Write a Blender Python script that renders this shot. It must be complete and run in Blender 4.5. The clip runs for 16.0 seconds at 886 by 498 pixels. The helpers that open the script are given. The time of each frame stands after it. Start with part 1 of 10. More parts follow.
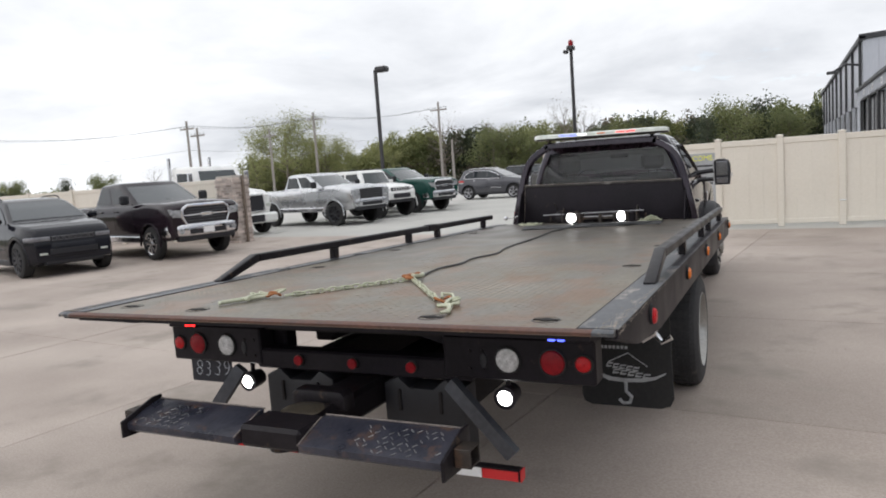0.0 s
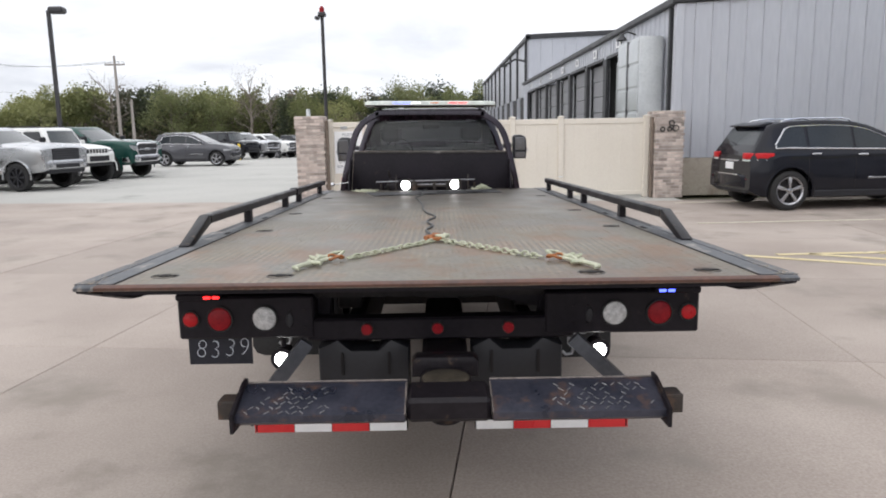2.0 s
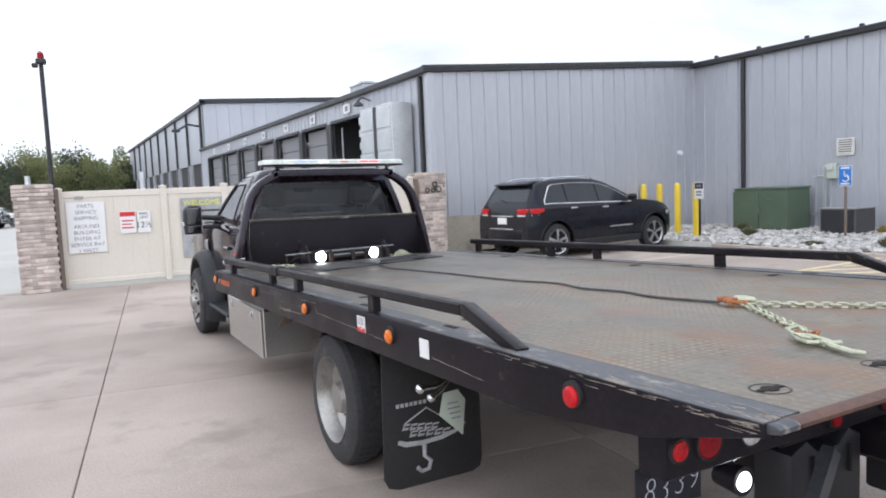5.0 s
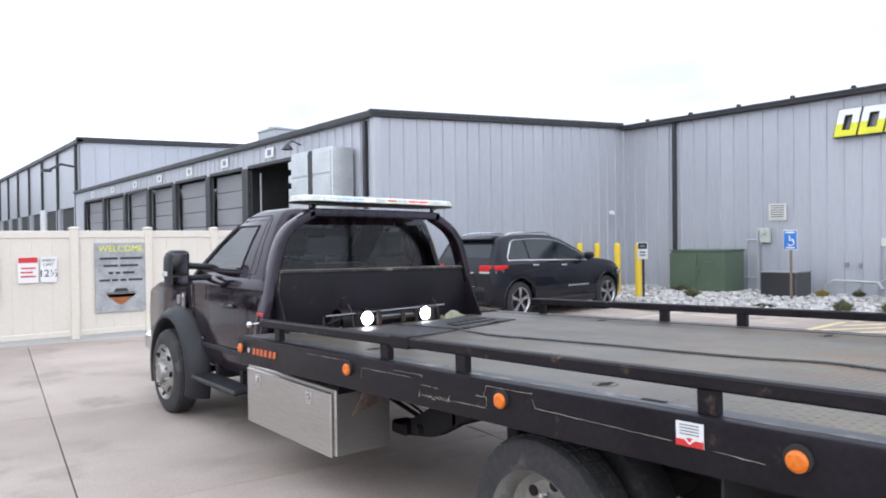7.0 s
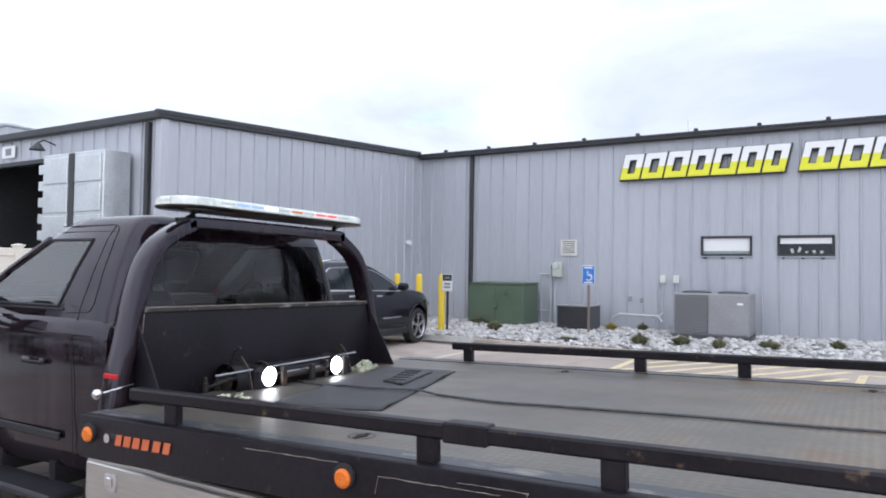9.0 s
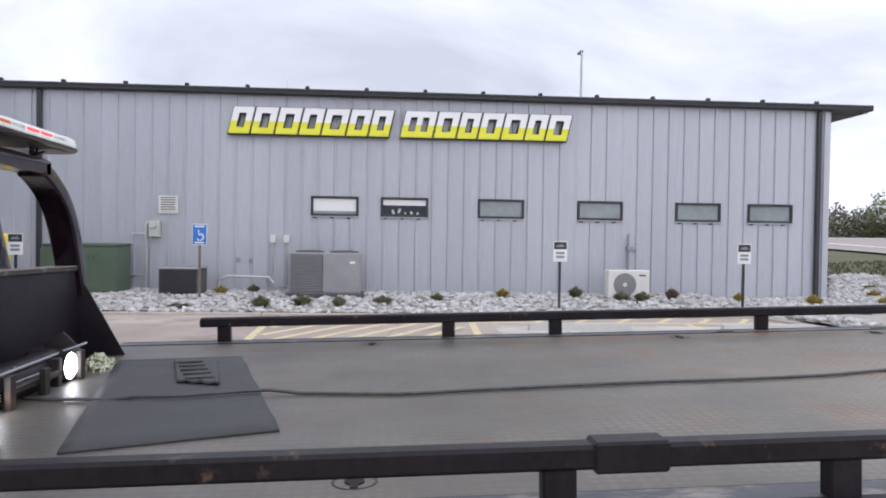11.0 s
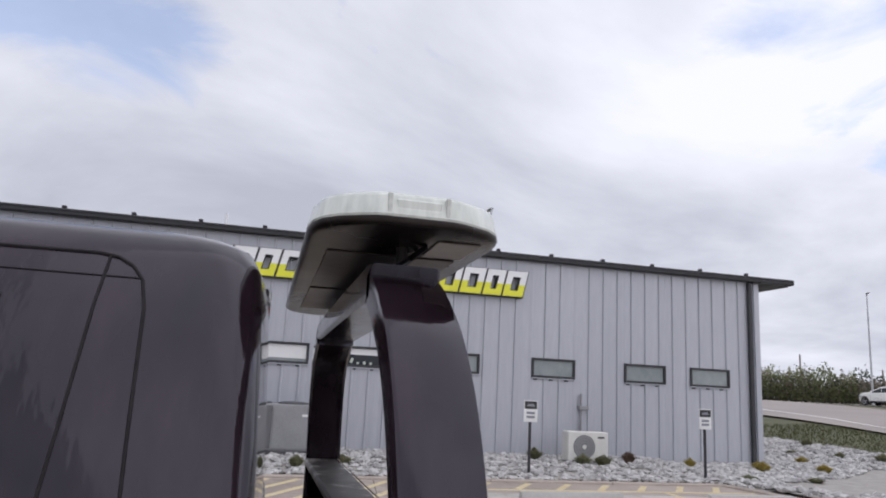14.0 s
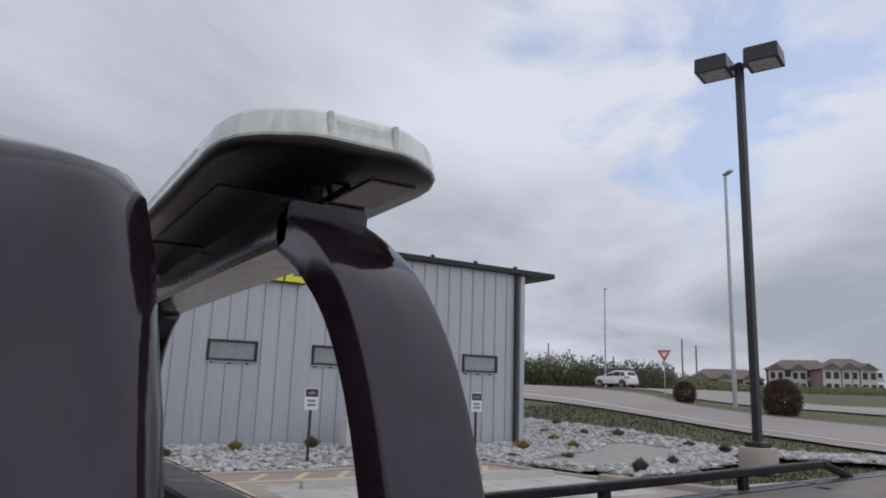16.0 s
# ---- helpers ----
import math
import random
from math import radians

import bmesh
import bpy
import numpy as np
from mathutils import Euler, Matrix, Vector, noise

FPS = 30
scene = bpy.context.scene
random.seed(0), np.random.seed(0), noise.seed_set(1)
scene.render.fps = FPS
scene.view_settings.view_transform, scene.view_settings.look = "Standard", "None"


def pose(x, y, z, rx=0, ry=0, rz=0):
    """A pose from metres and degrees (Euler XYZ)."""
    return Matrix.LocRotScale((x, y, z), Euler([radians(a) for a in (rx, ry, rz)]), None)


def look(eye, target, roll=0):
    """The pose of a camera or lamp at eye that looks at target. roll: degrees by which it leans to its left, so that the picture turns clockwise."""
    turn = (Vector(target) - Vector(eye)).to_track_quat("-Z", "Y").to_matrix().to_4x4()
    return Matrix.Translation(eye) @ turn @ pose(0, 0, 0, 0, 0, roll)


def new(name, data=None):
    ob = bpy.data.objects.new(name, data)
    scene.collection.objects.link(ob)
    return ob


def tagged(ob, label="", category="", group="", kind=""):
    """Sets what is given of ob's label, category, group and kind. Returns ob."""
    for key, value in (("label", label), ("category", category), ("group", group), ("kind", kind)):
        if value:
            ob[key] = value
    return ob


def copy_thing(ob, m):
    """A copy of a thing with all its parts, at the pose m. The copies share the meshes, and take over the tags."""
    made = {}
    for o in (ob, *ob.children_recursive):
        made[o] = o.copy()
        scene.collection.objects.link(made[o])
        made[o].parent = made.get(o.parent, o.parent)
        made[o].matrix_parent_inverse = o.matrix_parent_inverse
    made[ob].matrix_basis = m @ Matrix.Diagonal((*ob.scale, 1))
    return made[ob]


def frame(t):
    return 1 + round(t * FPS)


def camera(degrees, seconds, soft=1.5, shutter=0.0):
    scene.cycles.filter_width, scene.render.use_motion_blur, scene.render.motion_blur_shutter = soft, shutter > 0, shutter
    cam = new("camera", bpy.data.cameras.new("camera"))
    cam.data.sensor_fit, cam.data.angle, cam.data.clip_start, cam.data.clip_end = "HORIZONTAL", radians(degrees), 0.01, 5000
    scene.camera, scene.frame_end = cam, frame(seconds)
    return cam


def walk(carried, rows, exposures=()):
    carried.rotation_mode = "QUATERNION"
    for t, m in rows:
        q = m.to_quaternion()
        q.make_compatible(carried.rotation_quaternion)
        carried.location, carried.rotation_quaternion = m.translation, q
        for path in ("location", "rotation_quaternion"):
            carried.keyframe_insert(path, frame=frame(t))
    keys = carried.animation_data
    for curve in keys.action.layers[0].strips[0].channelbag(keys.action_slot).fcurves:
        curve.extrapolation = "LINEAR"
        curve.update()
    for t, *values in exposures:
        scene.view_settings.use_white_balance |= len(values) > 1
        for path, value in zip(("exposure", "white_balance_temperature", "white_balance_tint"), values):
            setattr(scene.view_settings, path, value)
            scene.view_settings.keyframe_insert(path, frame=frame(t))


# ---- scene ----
cam = camera(64.0, 16.0, 1.9)
PATH = [
    (0, (1.849, -2.259, 1.679), (0.977, -0.472, 1.464), -4.1),
    (0.5, (1.433, -2.453, 1.678), (0.804, -0.565, 1.474), -3.8),
    (1, (0.945, -2.588, 1.68), (0.512, -0.646, 1.469), -1.9),
    (1.5, (0.517, -2.651, 1.674), (0.333, -0.679, 1.393), -1.8),
    (2, (0.013, -2.565, 1.679), (0.017, -0.592, 1.348), -0.9),
    (2.5, (-0.48, -2.519, 1.679), (-0.306, -0.557, 1.329), -2.1),
    (3, (-1.001, -2.343, 1.673), (-0.64, -0.408, 1.318), -3.0),
    (3.5, (-1.483, -2.115, 1.676), (-0.994, -0.199, 1.376), -2.3),
    (4, (-1.951, -1.782, 1.67), (-1.333, 0.103, 1.408), -1.9),
    (4.5, (-2.309, -1.396, 1.689), (-1.547, 0.439, 1.465), -1.6),
    (4.7, (-2.479, -1.256, 1.694), (-1.635, 0.546, 1.491), -1.9),
    (6.8, (-3.388, 0.843, 1.691), (-2.151, 2.413, 1.644), -1.4),
    (7, (-3.46, 1.027, 1.663), (-2.206, 2.585, 1.637), -0.7),
    (7.5, (-3.556, 1.47, 1.68), (-2.201, 2.941, 1.686), -1.4),
    (7.8, (-3.539, 1.81, 1.696), (-2.114, 3.212, 1.725), -0.7),
    (8, (-3.504, 2.012, 1.719), (-2.048, 3.382, 1.768), 0.5),
    (8.5, (-3.487, 2.458, 1.707), (-1.926, 3.706, 1.785), 0.8),
    (9, (-3.314, 2.912, 1.66), (-1.603, 3.948, 1.716), 0.8),
    (9.5, (-3.156, 3.29, 1.612), (-1.234, 3.844, 1.624), 3.0),
    (10, (-3.024, 3.704, 1.583), (-1.028, 3.664, 1.46), 2.2),
    (12.3, (-2.522, 5.49, 1.65), (-0.526, 5.355, 1.662), -0.3),
    (12.5, (-2.478, 5.637, 1.688), (-0.479, 5.68, 1.727), 0.9),
    (13, (-2.23, 5.896, 1.724), (-0.241, 5.952, 1.93), 2.6),
    (13.5, (-2.133, 6.11, 1.719), (-0.169, 5.922, 2.049), 3.7),
    (14, (-2.007, 6.346, 1.708), (-0.097, 5.89, 2.09), 3),
    (14.5, (-1.876, 6.477, 1.727), (-0.024, 5.874, 2.181), 1.4),
    (15, (-1.789, 6.617, 1.736), (-0.029, 5.805, 2.229), 4.2),
    (15.2, (-1.777, 6.665, 1.73), (-0.06, 5.762, 2.214), 4.8),
    (15.5, (-1.771, 6.689, 1.715), (-0.097, 5.699, 2.18), 4),
    (16, (-1.729, 6.515, 1.661), (-0.061, 5.479, 2.04), 1.9),
]
walk(cam, [(t, look(eye, target, roll)) for t, eye, target, roll in PATH], [(0, 0.2, 6400, 11), (1.5, 0.25, 6400, 12), (2, 0.45, 6350, 12), (3, 0.6, 6300, 12), (4.5, 0.62, 6050, 12), (7, 0.8, 5850, 12), (8, 0.82, 5800, 12), (8.5, 0.65, 5800, 13), (9, 0.6, 5800, 13), (10, 0.48, 5850, 14), (12.5, 0.35, 6150, 19), (13.5, 0.15, 6150, 18), (14.5, -0.2, 6050, 16), (16, -0.45, 6000, 15)])

# ---- daylight: bright broken overcast ----
SUN_EL, SUN_AZ = radians(48), radians(215)
world = bpy.data.worlds.new("sky")
scene.world = world
world.use_nodes = True
wt = world.node_tree
wt.nodes.clear()


def wnode(kind, **kw):
    n = wt.nodes.new(kind)
    for k, v in kw.items():
        if k == "op":
            n.operation = v
        elif k == "ins":
            for i, x in v.items():
                n.inputs[i].default_value = x
    return n


w_out = wnode("ShaderNodeOutputWorld")
w_bg = wnode("ShaderNodeBackground", ins={1: 1.0})
w_sky = wnode("ShaderNodeTexSky")
w_sky.sky_type, w_sky.sun_disc = "NISHITA", False
w_sky.sun_elevation, w_sky.sun_rotation = SUN_EL, SUN_AZ
w_tc = wnode("ShaderNodeTexCoord")
w_sep = wnode("ShaderNodeSeparateXYZ")
w_up = wnode("ShaderNodeMath", op="MAXIMUM", ins={1: 0.0})
w_add = wnode("ShaderNodeMath", op="ADD", ins={1: 0.22})
w_dx = wnode("ShaderNodeMath", op="DIVIDE")
w_dy = wnode("ShaderNodeMath", op="DIVIDE")
w_com = wnode("ShaderNodeCombineXYZ", ins={2: 4.3})
wt.links.new(w_tc.outputs["Generated"], w_sep.inputs[0])
wt.links.new(w_sep.outputs[2], w_up.inputs[0])
wt.links.new(w_up.outputs[0], w_add.inputs[0])
for d, axis, slot in ((w_dx, 0, 0), (w_dy, 1, 1)):
    wt.links.new(w_sep.outputs[axis], d.inputs[0])
    wt.links.new(w_add.outputs[0], d.inputs[1])
    wt.links.new(d.outputs[0], w_com.inputs[slot])
w_big = wnode("ShaderNodeTexNoise", ins={"Scale": 0.75, "Detail": 7.0, "Roughness": 0.55, "Distortion": 0.35})
w_gap = wnode("ShaderNodeTexNoise", ins={"Scale": 2.1, "Detail": 9.0, "Roughness": 0.58, "Distortion": 0.6})
w_off = wnode("ShaderNodeVectorMath", op="ADD", ins={1: (7.3, 2.1, 5.0)})
wt.links.new(w_com.outputs[0], w_big.inputs["Vector"])
wt.links.new(w_com.outputs[0], w_off.inputs[0])
wt.links.new(w_off.outputs[0], w_gap.inputs["Vector"])
w_cloud = wnode("ShaderNodeValToRGB")
w_cloud.color_ramp.elements[0].position, w_cloud.color_ramp.elements[0].color = 0.27, (0.517, 0.54, 0.574, 1)
w_cloud.color_ramp.elements[1].position, w_cloud.color_ramp.elements[1].color = 0.60, (0.985, 1.0, 1.012, 1)


def sky_part(direction, wide, narrow, amount, source):
    """Adds to a noise value round one bearing: a thicker bank or a thinner veil of cloud there."""
    dot = wnode("ShaderNodeVectorMath", op="DOT_PRODUCT", ins={1: direction})
    wt.links.new(w_tc.outputs["Generated"], dot.inputs[0])
    mr = wnode("ShaderNodeMapRange", ins={1: math.cos(radians(wide)), 2: math.cos(radians(narrow)), 3: 0.0, 4: amount})
    mr.interpolation_type = "SMOOTHSTEP"
    wt.links.new(dot.outputs["Value"], mr.inputs[0])
    total = wnode("ShaderNodeMath", op="ADD")
    wt.links.new(source, total.inputs[0])
    wt.links.new(mr.outputs[0], total.inputs[1])
    return total.outputs[0]


cloud_fac = sky_part((0.62, -0.78, 0.0), 32, 3, -0.13, w_big.outputs["Fac"])
cloud_fac = sky_part((0.62, -0.70, 0.36), 18, 4, 0.10, cloud_fac)
cloud_fac = sky_part((0.96, 0.08, 0.22), 38, 6, -0.10, cloud_fac)
wt.links.new(cloud_fac, w_cloud.inputs[0])
w_hole = wnode("ShaderNodeValToRGB")
w_hole.color_ramp.elements[0].position, w_hole.color_ramp.elements[0].color = 0.65, (0, 0, 0, 1)
w_hole.color_ramp.elements[1].position, w_hole.color_ramp.elements[1].color = 0.80, (0.55, 0.55, 0.55, 1)
gap_fac = sky_part((0.875, 0.235, 0.425), 11, 2, 0.22, w_gap.outputs["Fac"])
gap_fac = sky_part((0.52, -0.70, 0.50), 21, 3, 0.24, gap_fac)
wt.links.new(gap_fac, w_hole.inputs[0])
w_sm = wnode("ShaderNodeVectorMath", op="SCALE", ins={3: 0.21})
wt.links.new(w_sky.outputs[0], w_sm.inputs[0])
w_mix = wnode("ShaderNodeMix")
w_mix.data_type = "RGBA"
wt.links.new(w_hole.outputs[0], w_mix.inputs[0])
wt.links.new(w_cloud.outputs[0], w_mix.inputs[6])
wt.links.new(w_sm.outputs[0], w_mix.inputs[7])
wt.links.new(w_mix.outputs[2], w_bg.inputs[0])
wt.links.new(w_bg.outputs[0], w_out.inputs[0])

sun = new("sun", bpy.data.lights.new("sun", "SUN"))
sun.data.energy, sun.data.angle, sun.data.color = 0.8, radians(100), (1.0, 0.96, 0.9)
sun.matrix_world = look((0, 0, 30), (-math.sin(SUN_AZ) * math.cos(SUN_EL), -math.cos(SUN_AZ) * math.cos(SUN_EL), 30 - math.sin(SUN_EL)))

# ---- materials ----
MATS = {}


def surface(name, c1, c2=None, scale=3.0, fine=40.0, rough=0.6, metal=0.0, bump=0.15, coat=0.0, vary=0.0, island=False, depth=0.004, spot=None, spot_at=0.62, spot_scale=6.0, stretch=(1, 1, 1), spec=0.5):
    """A worn surface: two colours mixed by coarse and fine noise, a third colour in spots, relief from the fine noise."""
    m = bpy.data.materials.new(name)
    m.use_nodes = True
    t = m.node_tree
    b = t.nodes["Principled BSDF"]
    c2 = c2 or tuple(0.8 * v for v in c1)
    geo = t.nodes.new("ShaderNodeNewGeometry")
    mul = t.nodes.new("ShaderNodeVectorMath")
    mul.operation = "MULTIPLY"
    mul.inputs[1].default_value = stretch
    t.links.new(geo.outputs["Position"], mul.inputs[0])
    coarse, grain = t.nodes.new("ShaderNodeTexNoise"), t.nodes.new("ShaderNodeTexNoise")
    for n, s, d in ((coarse, scale, 5.0), (grain, fine, 3.0)):
        n.inputs["Scale"].default_value, n.inputs["Detail"].default_value = s, d
        t.links.new(mul.outputs[0], n.inputs["Vector"])
    add = t.nodes.new("ShaderNodeMath")
    add.operation = "MULTIPLY_ADD"
    add.inputs[1].default_value = 0.4
    half = t.nodes.new("ShaderNodeMath")
    half.operation = "MULTIPLY"
    half.inputs[1].default_value = 0.6
    t.links.new(coarse.outputs["Fac"], half.inputs[0])
    t.links.new(grain.outputs["Fac"], add.inputs[0])
    t.links.new(half.outputs[0], add.inputs[2])
    ramp = t.nodes.new("ShaderNodeValToRGB")
    ramp.color_ramp.elements[0].position, ramp.color_ramp.elements[1].position = 0.36, 0.64
    ramp.color_ramp.elements[0].color, ramp.color_ramp.elements[1].color = (*c1, 1), (*c2, 1)
    t.links.new(add.outputs[0], ramp.inputs[0])
    colour = ramp.outputs[0]
    if spot:
        sn = t.nodes.new("ShaderNodeTexNoise")
        sn.inputs["Scale"].default_value, sn.inputs["Detail"].default_value, sn.inputs["Roughness"].default_value = spot_scale, 8.0, 0.65
        t.links.new(mul.outputs[0], sn.inputs["Vector"])
        sr = t.nodes.new("ShaderNodeValToRGB")
        sr.color_ramp.elements[0].position, sr.color_ramp.elements[1].position = spot_at - 0.06, spot_at + 0.06
        t.links.new(sn.outputs["Fac"], sr.inputs[0])
        mx = t.nodes.new("ShaderNodeMix")
        mx.data_type = "RGBA"
        mx.inputs[7].default_value = (*spot, 1)
        t.links.new(sr.outputs[0], mx.inputs[0])
        t.links.new(colour, mx.inputs[6])
        colour = mx.outputs[2]
    if vary:
        hue = t.nodes.new("ShaderNodeHueSaturation")
        mr = t.nodes.new("ShaderNodeMapRange")
        mr.inputs["To Min"].default_value, mr.inputs["To Max"].default_value = 1 - vary, 1 + vary
        src = geo.outputs["Random Per Island"] if island else t.nodes.new("ShaderNodeObjectInfo").outputs["Random"]
        t.links.new(src, mr.inputs["Value"])
        t.links.new(mr.outputs[0], hue.inputs["Value"])
        t.links.new(colour, hue.inputs["Color"])
        colour = hue.outputs[0]
    t.links.new(colour, b.inputs["Base Color"])
    b.inputs["Metallic"].default_value = metal
    b.inputs["Specular IOR Level"].default_value = spec
    rr = t.nodes.new("ShaderNodeMapRange")
    rr.inputs["From Min"].default_value, rr.inputs["From Max"].default_value = 0.3, 0.7
    rr.inputs["To Min"].default_value, rr.inputs["To Max"].default_value = max(rough - 0.09, 0.02), min(rough + 0.09, 1)
    t.links.new(coarse.outputs["Fac"], rr.inputs["Value"])
    t.links.new(rr.outputs[0], b.inputs["Roughness"])
    if coat:
        b.inputs["Coat Weight"].default_value, b.inputs["Coat Roughness"].default_value = coat, 0.06
    if bump:
        bp = t.nodes.new("ShaderNodeBump")
        bp.inputs["Strength"].default_value, bp.inputs["Distance"].default_value = bump, depth
        t.links.new(grain.outputs["Fac"], bp.inputs["Height"])
        t.links.new(bp.outputs[0], b.inputs["Normal"])
    MATS[name] = m
    return m


def glow(name, colour, power, base=(0.8, 0.8, 0.8)):
    m = bpy.data.materials.new(name)
    m.use_nodes = True
    b = m.node_tree.nodes["Principled BSDF"]
    b.inputs["Base Color"].default_value, b.inputs["Roughness"].default_value = (*base, 1), 0.2
    b.inputs["Emission Color"].default_value, b.inputs["Emission Strength"].default_value = (*colour, 1), power
    MATS[name] = m
    return m


def clear(name, colour, rough=0.05, through_part=1.0, ior=1.45):
    m = bpy.data.materials.new(name)
    m.use_nodes = True
    b = m.node_tree.nodes["Principled BSDF"]
    b.inputs["Base Color"].default_value, b.inputs["Roughness"].default_value = (*colour, 1), rough
    b.inputs["Transmission Weight"].default_value, b.inputs["IOR"].default_value = through_part, ior
    MATS[name] = m
    return m


surface("concrete_tan", (0.300, 0.248, 0.214), (0.458, 0.395, 0.350), 0.55, 70, 0.82, bump=0.10, vary=0.08, spot=(0.295, 0.258, 0.222), spot_at=0.60, spot_scale=0.9)
surface("concrete_pale", (0.42, 0.40, 0.37), (0.54, 0.52, 0.48), 1.1, 20, 0.85, bump=0.2, spot=(0.34, 0.31, 0.27), spot_at=0.60, spot_scale=1.6)
surface("concrete_grey", (0.40, 0.395, 0.37), (0.50, 0.49, 0.46), 0.35, 12, 0.9, bump=0.2, vary=0.05, spot=(0.30, 0.29, 0.27), spot_at=0.66, spot_scale=0.5)
surface("joint", (0.12, 0.10, 0.088), (0.19, 0.165, 0.14), 6, 40, 0.95)
surface("road_concrete", (0.295, 0.255, 0.235), (0.37, 0.328, 0.305), 0.2, 8, 0.9, bump=0.1)
surface("grass_ground", (0.074, 0.078, 0.038), (0.125, 0.122, 0.064), 0.9, 9, 0.95, bump=0.5, depth=0.02, spot=(0.20, 0.18, 0.09), spot_at=0.64, spot_scale=0.4)
surface("grass_blade", (0.066, 0.078, 0.032), (0.112, 0.120, 0.054), 1.5, 9, 0.8, bump=0, vary=0.3, island=True)
surface("gravel_base", (0.30, 0.28, 0.255), (0.42, 0.40, 0.37), 4, 30, 0.95)
surface("stone", (0.34, 0.33, 0.32), (0.55, 0.54, 0.53), 5, 50, 0.9, vary=0.30, island=True, bump=0.3)
surface("siding", (0.425, 0.438, 0.478), (0.490, 0.502, 0.540), 0.5, 14, 0.42, metal=0.25, bump=0.04, vary=0.02, stretch=(1, 1, 0.15))
surface("trim_dark", (0.022, 0.023, 0.026), (0.04, 0.04, 0.044), 2, 30, 0.5, bump=0.04)
surface("roofing", (0.30, 0.31, 0.33), (0.36, 0.37, 0.39), 1, 10, 0.5, metal=0.3)
surface("door_grey", (0.20, 0.20, 0.21), (0.25, 0.25, 0.26), 1, 12, 0.55, bump=0.05)
# near-black colour that carries the shade inside the bays
surface("bay_shade", (0.03, 0.03, 0.032), (0.05, 0.05, 0.05), 1, 10, 0.9)
surface("galvanised", (0.55, 0.57, 0.58), (0.68, 0.70, 0.71), 2, 18, 0.38, metal=0.8, bump=0.06)
surface("block_tan", (0.34, 0.30, 0.25), (0.44, 0.395, 0.33), 1.2, 24, 0.9, vary=0.03, spot=(0.27, 0.23, 0.19), spot_at=0.62, spot_scale=2.2)
surface("brick_face", (0.37, 0.30, 0.265), (0.58, 0.51, 0.465), 6, 60, 0.9, vary=0.38, bump=0.35)
surface("mortar", (0.44, 0.41, 0.37), (0.52, 0.49, 0.45), 8, 60, 0.95)
surface("vinyl", (0.66, 0.61, 0.53), (0.72, 0.67, 0.59), 0.6, 20, 0.45, bump=0.03, vary=0.008)
surface("steel_post", (0.16, 0.13, 0.11), (0.24, 0.19, 0.15), 3, 30, 0.7, metal=0.3)
surface("yellow_paint", (0.72, 0.50, 0.02), (0.80, 0.58, 0.04), 2, 30, 0.5, bump=0.06)
surface("line_yellow", (0.58, 0.48, 0.27), (0.67, 0.58, 0.37), 2, 14, 0.85, bump=0.1, spot=(0.40, 0.34, 0.24), spot_at=0.60, spot_scale=9)
surface("line_pale", (0.52, 0.47, 0.36), (0.62, 0.58, 0.48), 2, 14, 0.85, spot=(0.40, 0.36, 0.30), spot_at=0.58, spot_scale=8)
surface("line_white", (0.7, 0.69, 0.66), (0.78, 0.77, 0.74), 2, 14, 0.8)
surface("green_box", (0.07, 0.105, 0.07), (0.095, 0.135, 0.09), 1.5, 20, 0.5, bump=0.05)
surface("sign_white", (0.74, 0.74, 0.74), (0.80, 0.80, 0.80), 2, 30, 0.5, bump=0)
surface("sign_blue", (0.03, 0.16, 0.52), (0.04, 0.2, 0.6), 2, 30, 0.4, bump=0)
surface("sign_red", (0.55, 0.03, 0.03), (0.62, 0.04, 0.04), 2, 30, 0.4, bump=0)
surface("sign_black", (0.02, 0.02, 0.02), (0.03, 0.03, 0.03), 2, 30, 0.5, bump=0)
surface("ink_grey", (0.20, 0.21, 0.24), (0.26, 0.27, 0.30), 4, 30, 0.6, bump=0)
surface("banner_grey", (0.27, 0.28, 0.29), (0.42, 0.43, 0.44), 5, 30, 0.6, bump=0)
surface("letter_white", (0.80, 0.80, 0.80), (0.86, 0.86, 0.86), 2, 30, 0.35, bump=0)
surface("letter_yellow", (0.74, 0.72, 0.03), (0.80, 0.80, 0.05), 2, 30, 0.35, bump=0)
surface("pole_bronze", (0.018, 0.017, 0.02), (0.03, 0.028, 0.032), 2, 20, 0.45, bump=0.03)
surface("pole_silver", (0.42, 0.43, 0.44), (0.5, 0.51, 0.52), 2, 20, 0.45, metal=0.5)
surface("pole_wood", (0.24, 0.215, 0.195), (0.34, 0.31, 0.285), 2, 25, 0.9, stretch=(1, 1, 0.1))
surface("wire", (0.14, 0.14, 0.145), (0.18, 0.18, 0.18), 2, 20, 0.6, bump=0)
surface("concrete_base", (0.36, 0.31, 0.27), (0.46, 0.40, 0.35), 3, 30, 0.9, bump=0.3)
surface("ac_grey", (0.26, 0.26, 0.27), (0.32, 0.32, 0.33), 2, 20, 0.55, metal=0.2)
surface("ac_roof", (0.36, 0.38, 0.40), (0.44, 0.46, 0.48), 2, 20, 0.6)
surface("ac_dark", (0.05, 0.05, 0.055), (0.09, 0.09, 0.095), 3, 30, 0.6)
surface("ac_cream", (0.62, 0.61, 0.57), (0.70, 0.69, 0.65), 2, 20, 0.5)
surface("box_pale", (0.42, 0.47, 0.40), (0.50, 0.55, 0.48), 2, 20, 0.5)
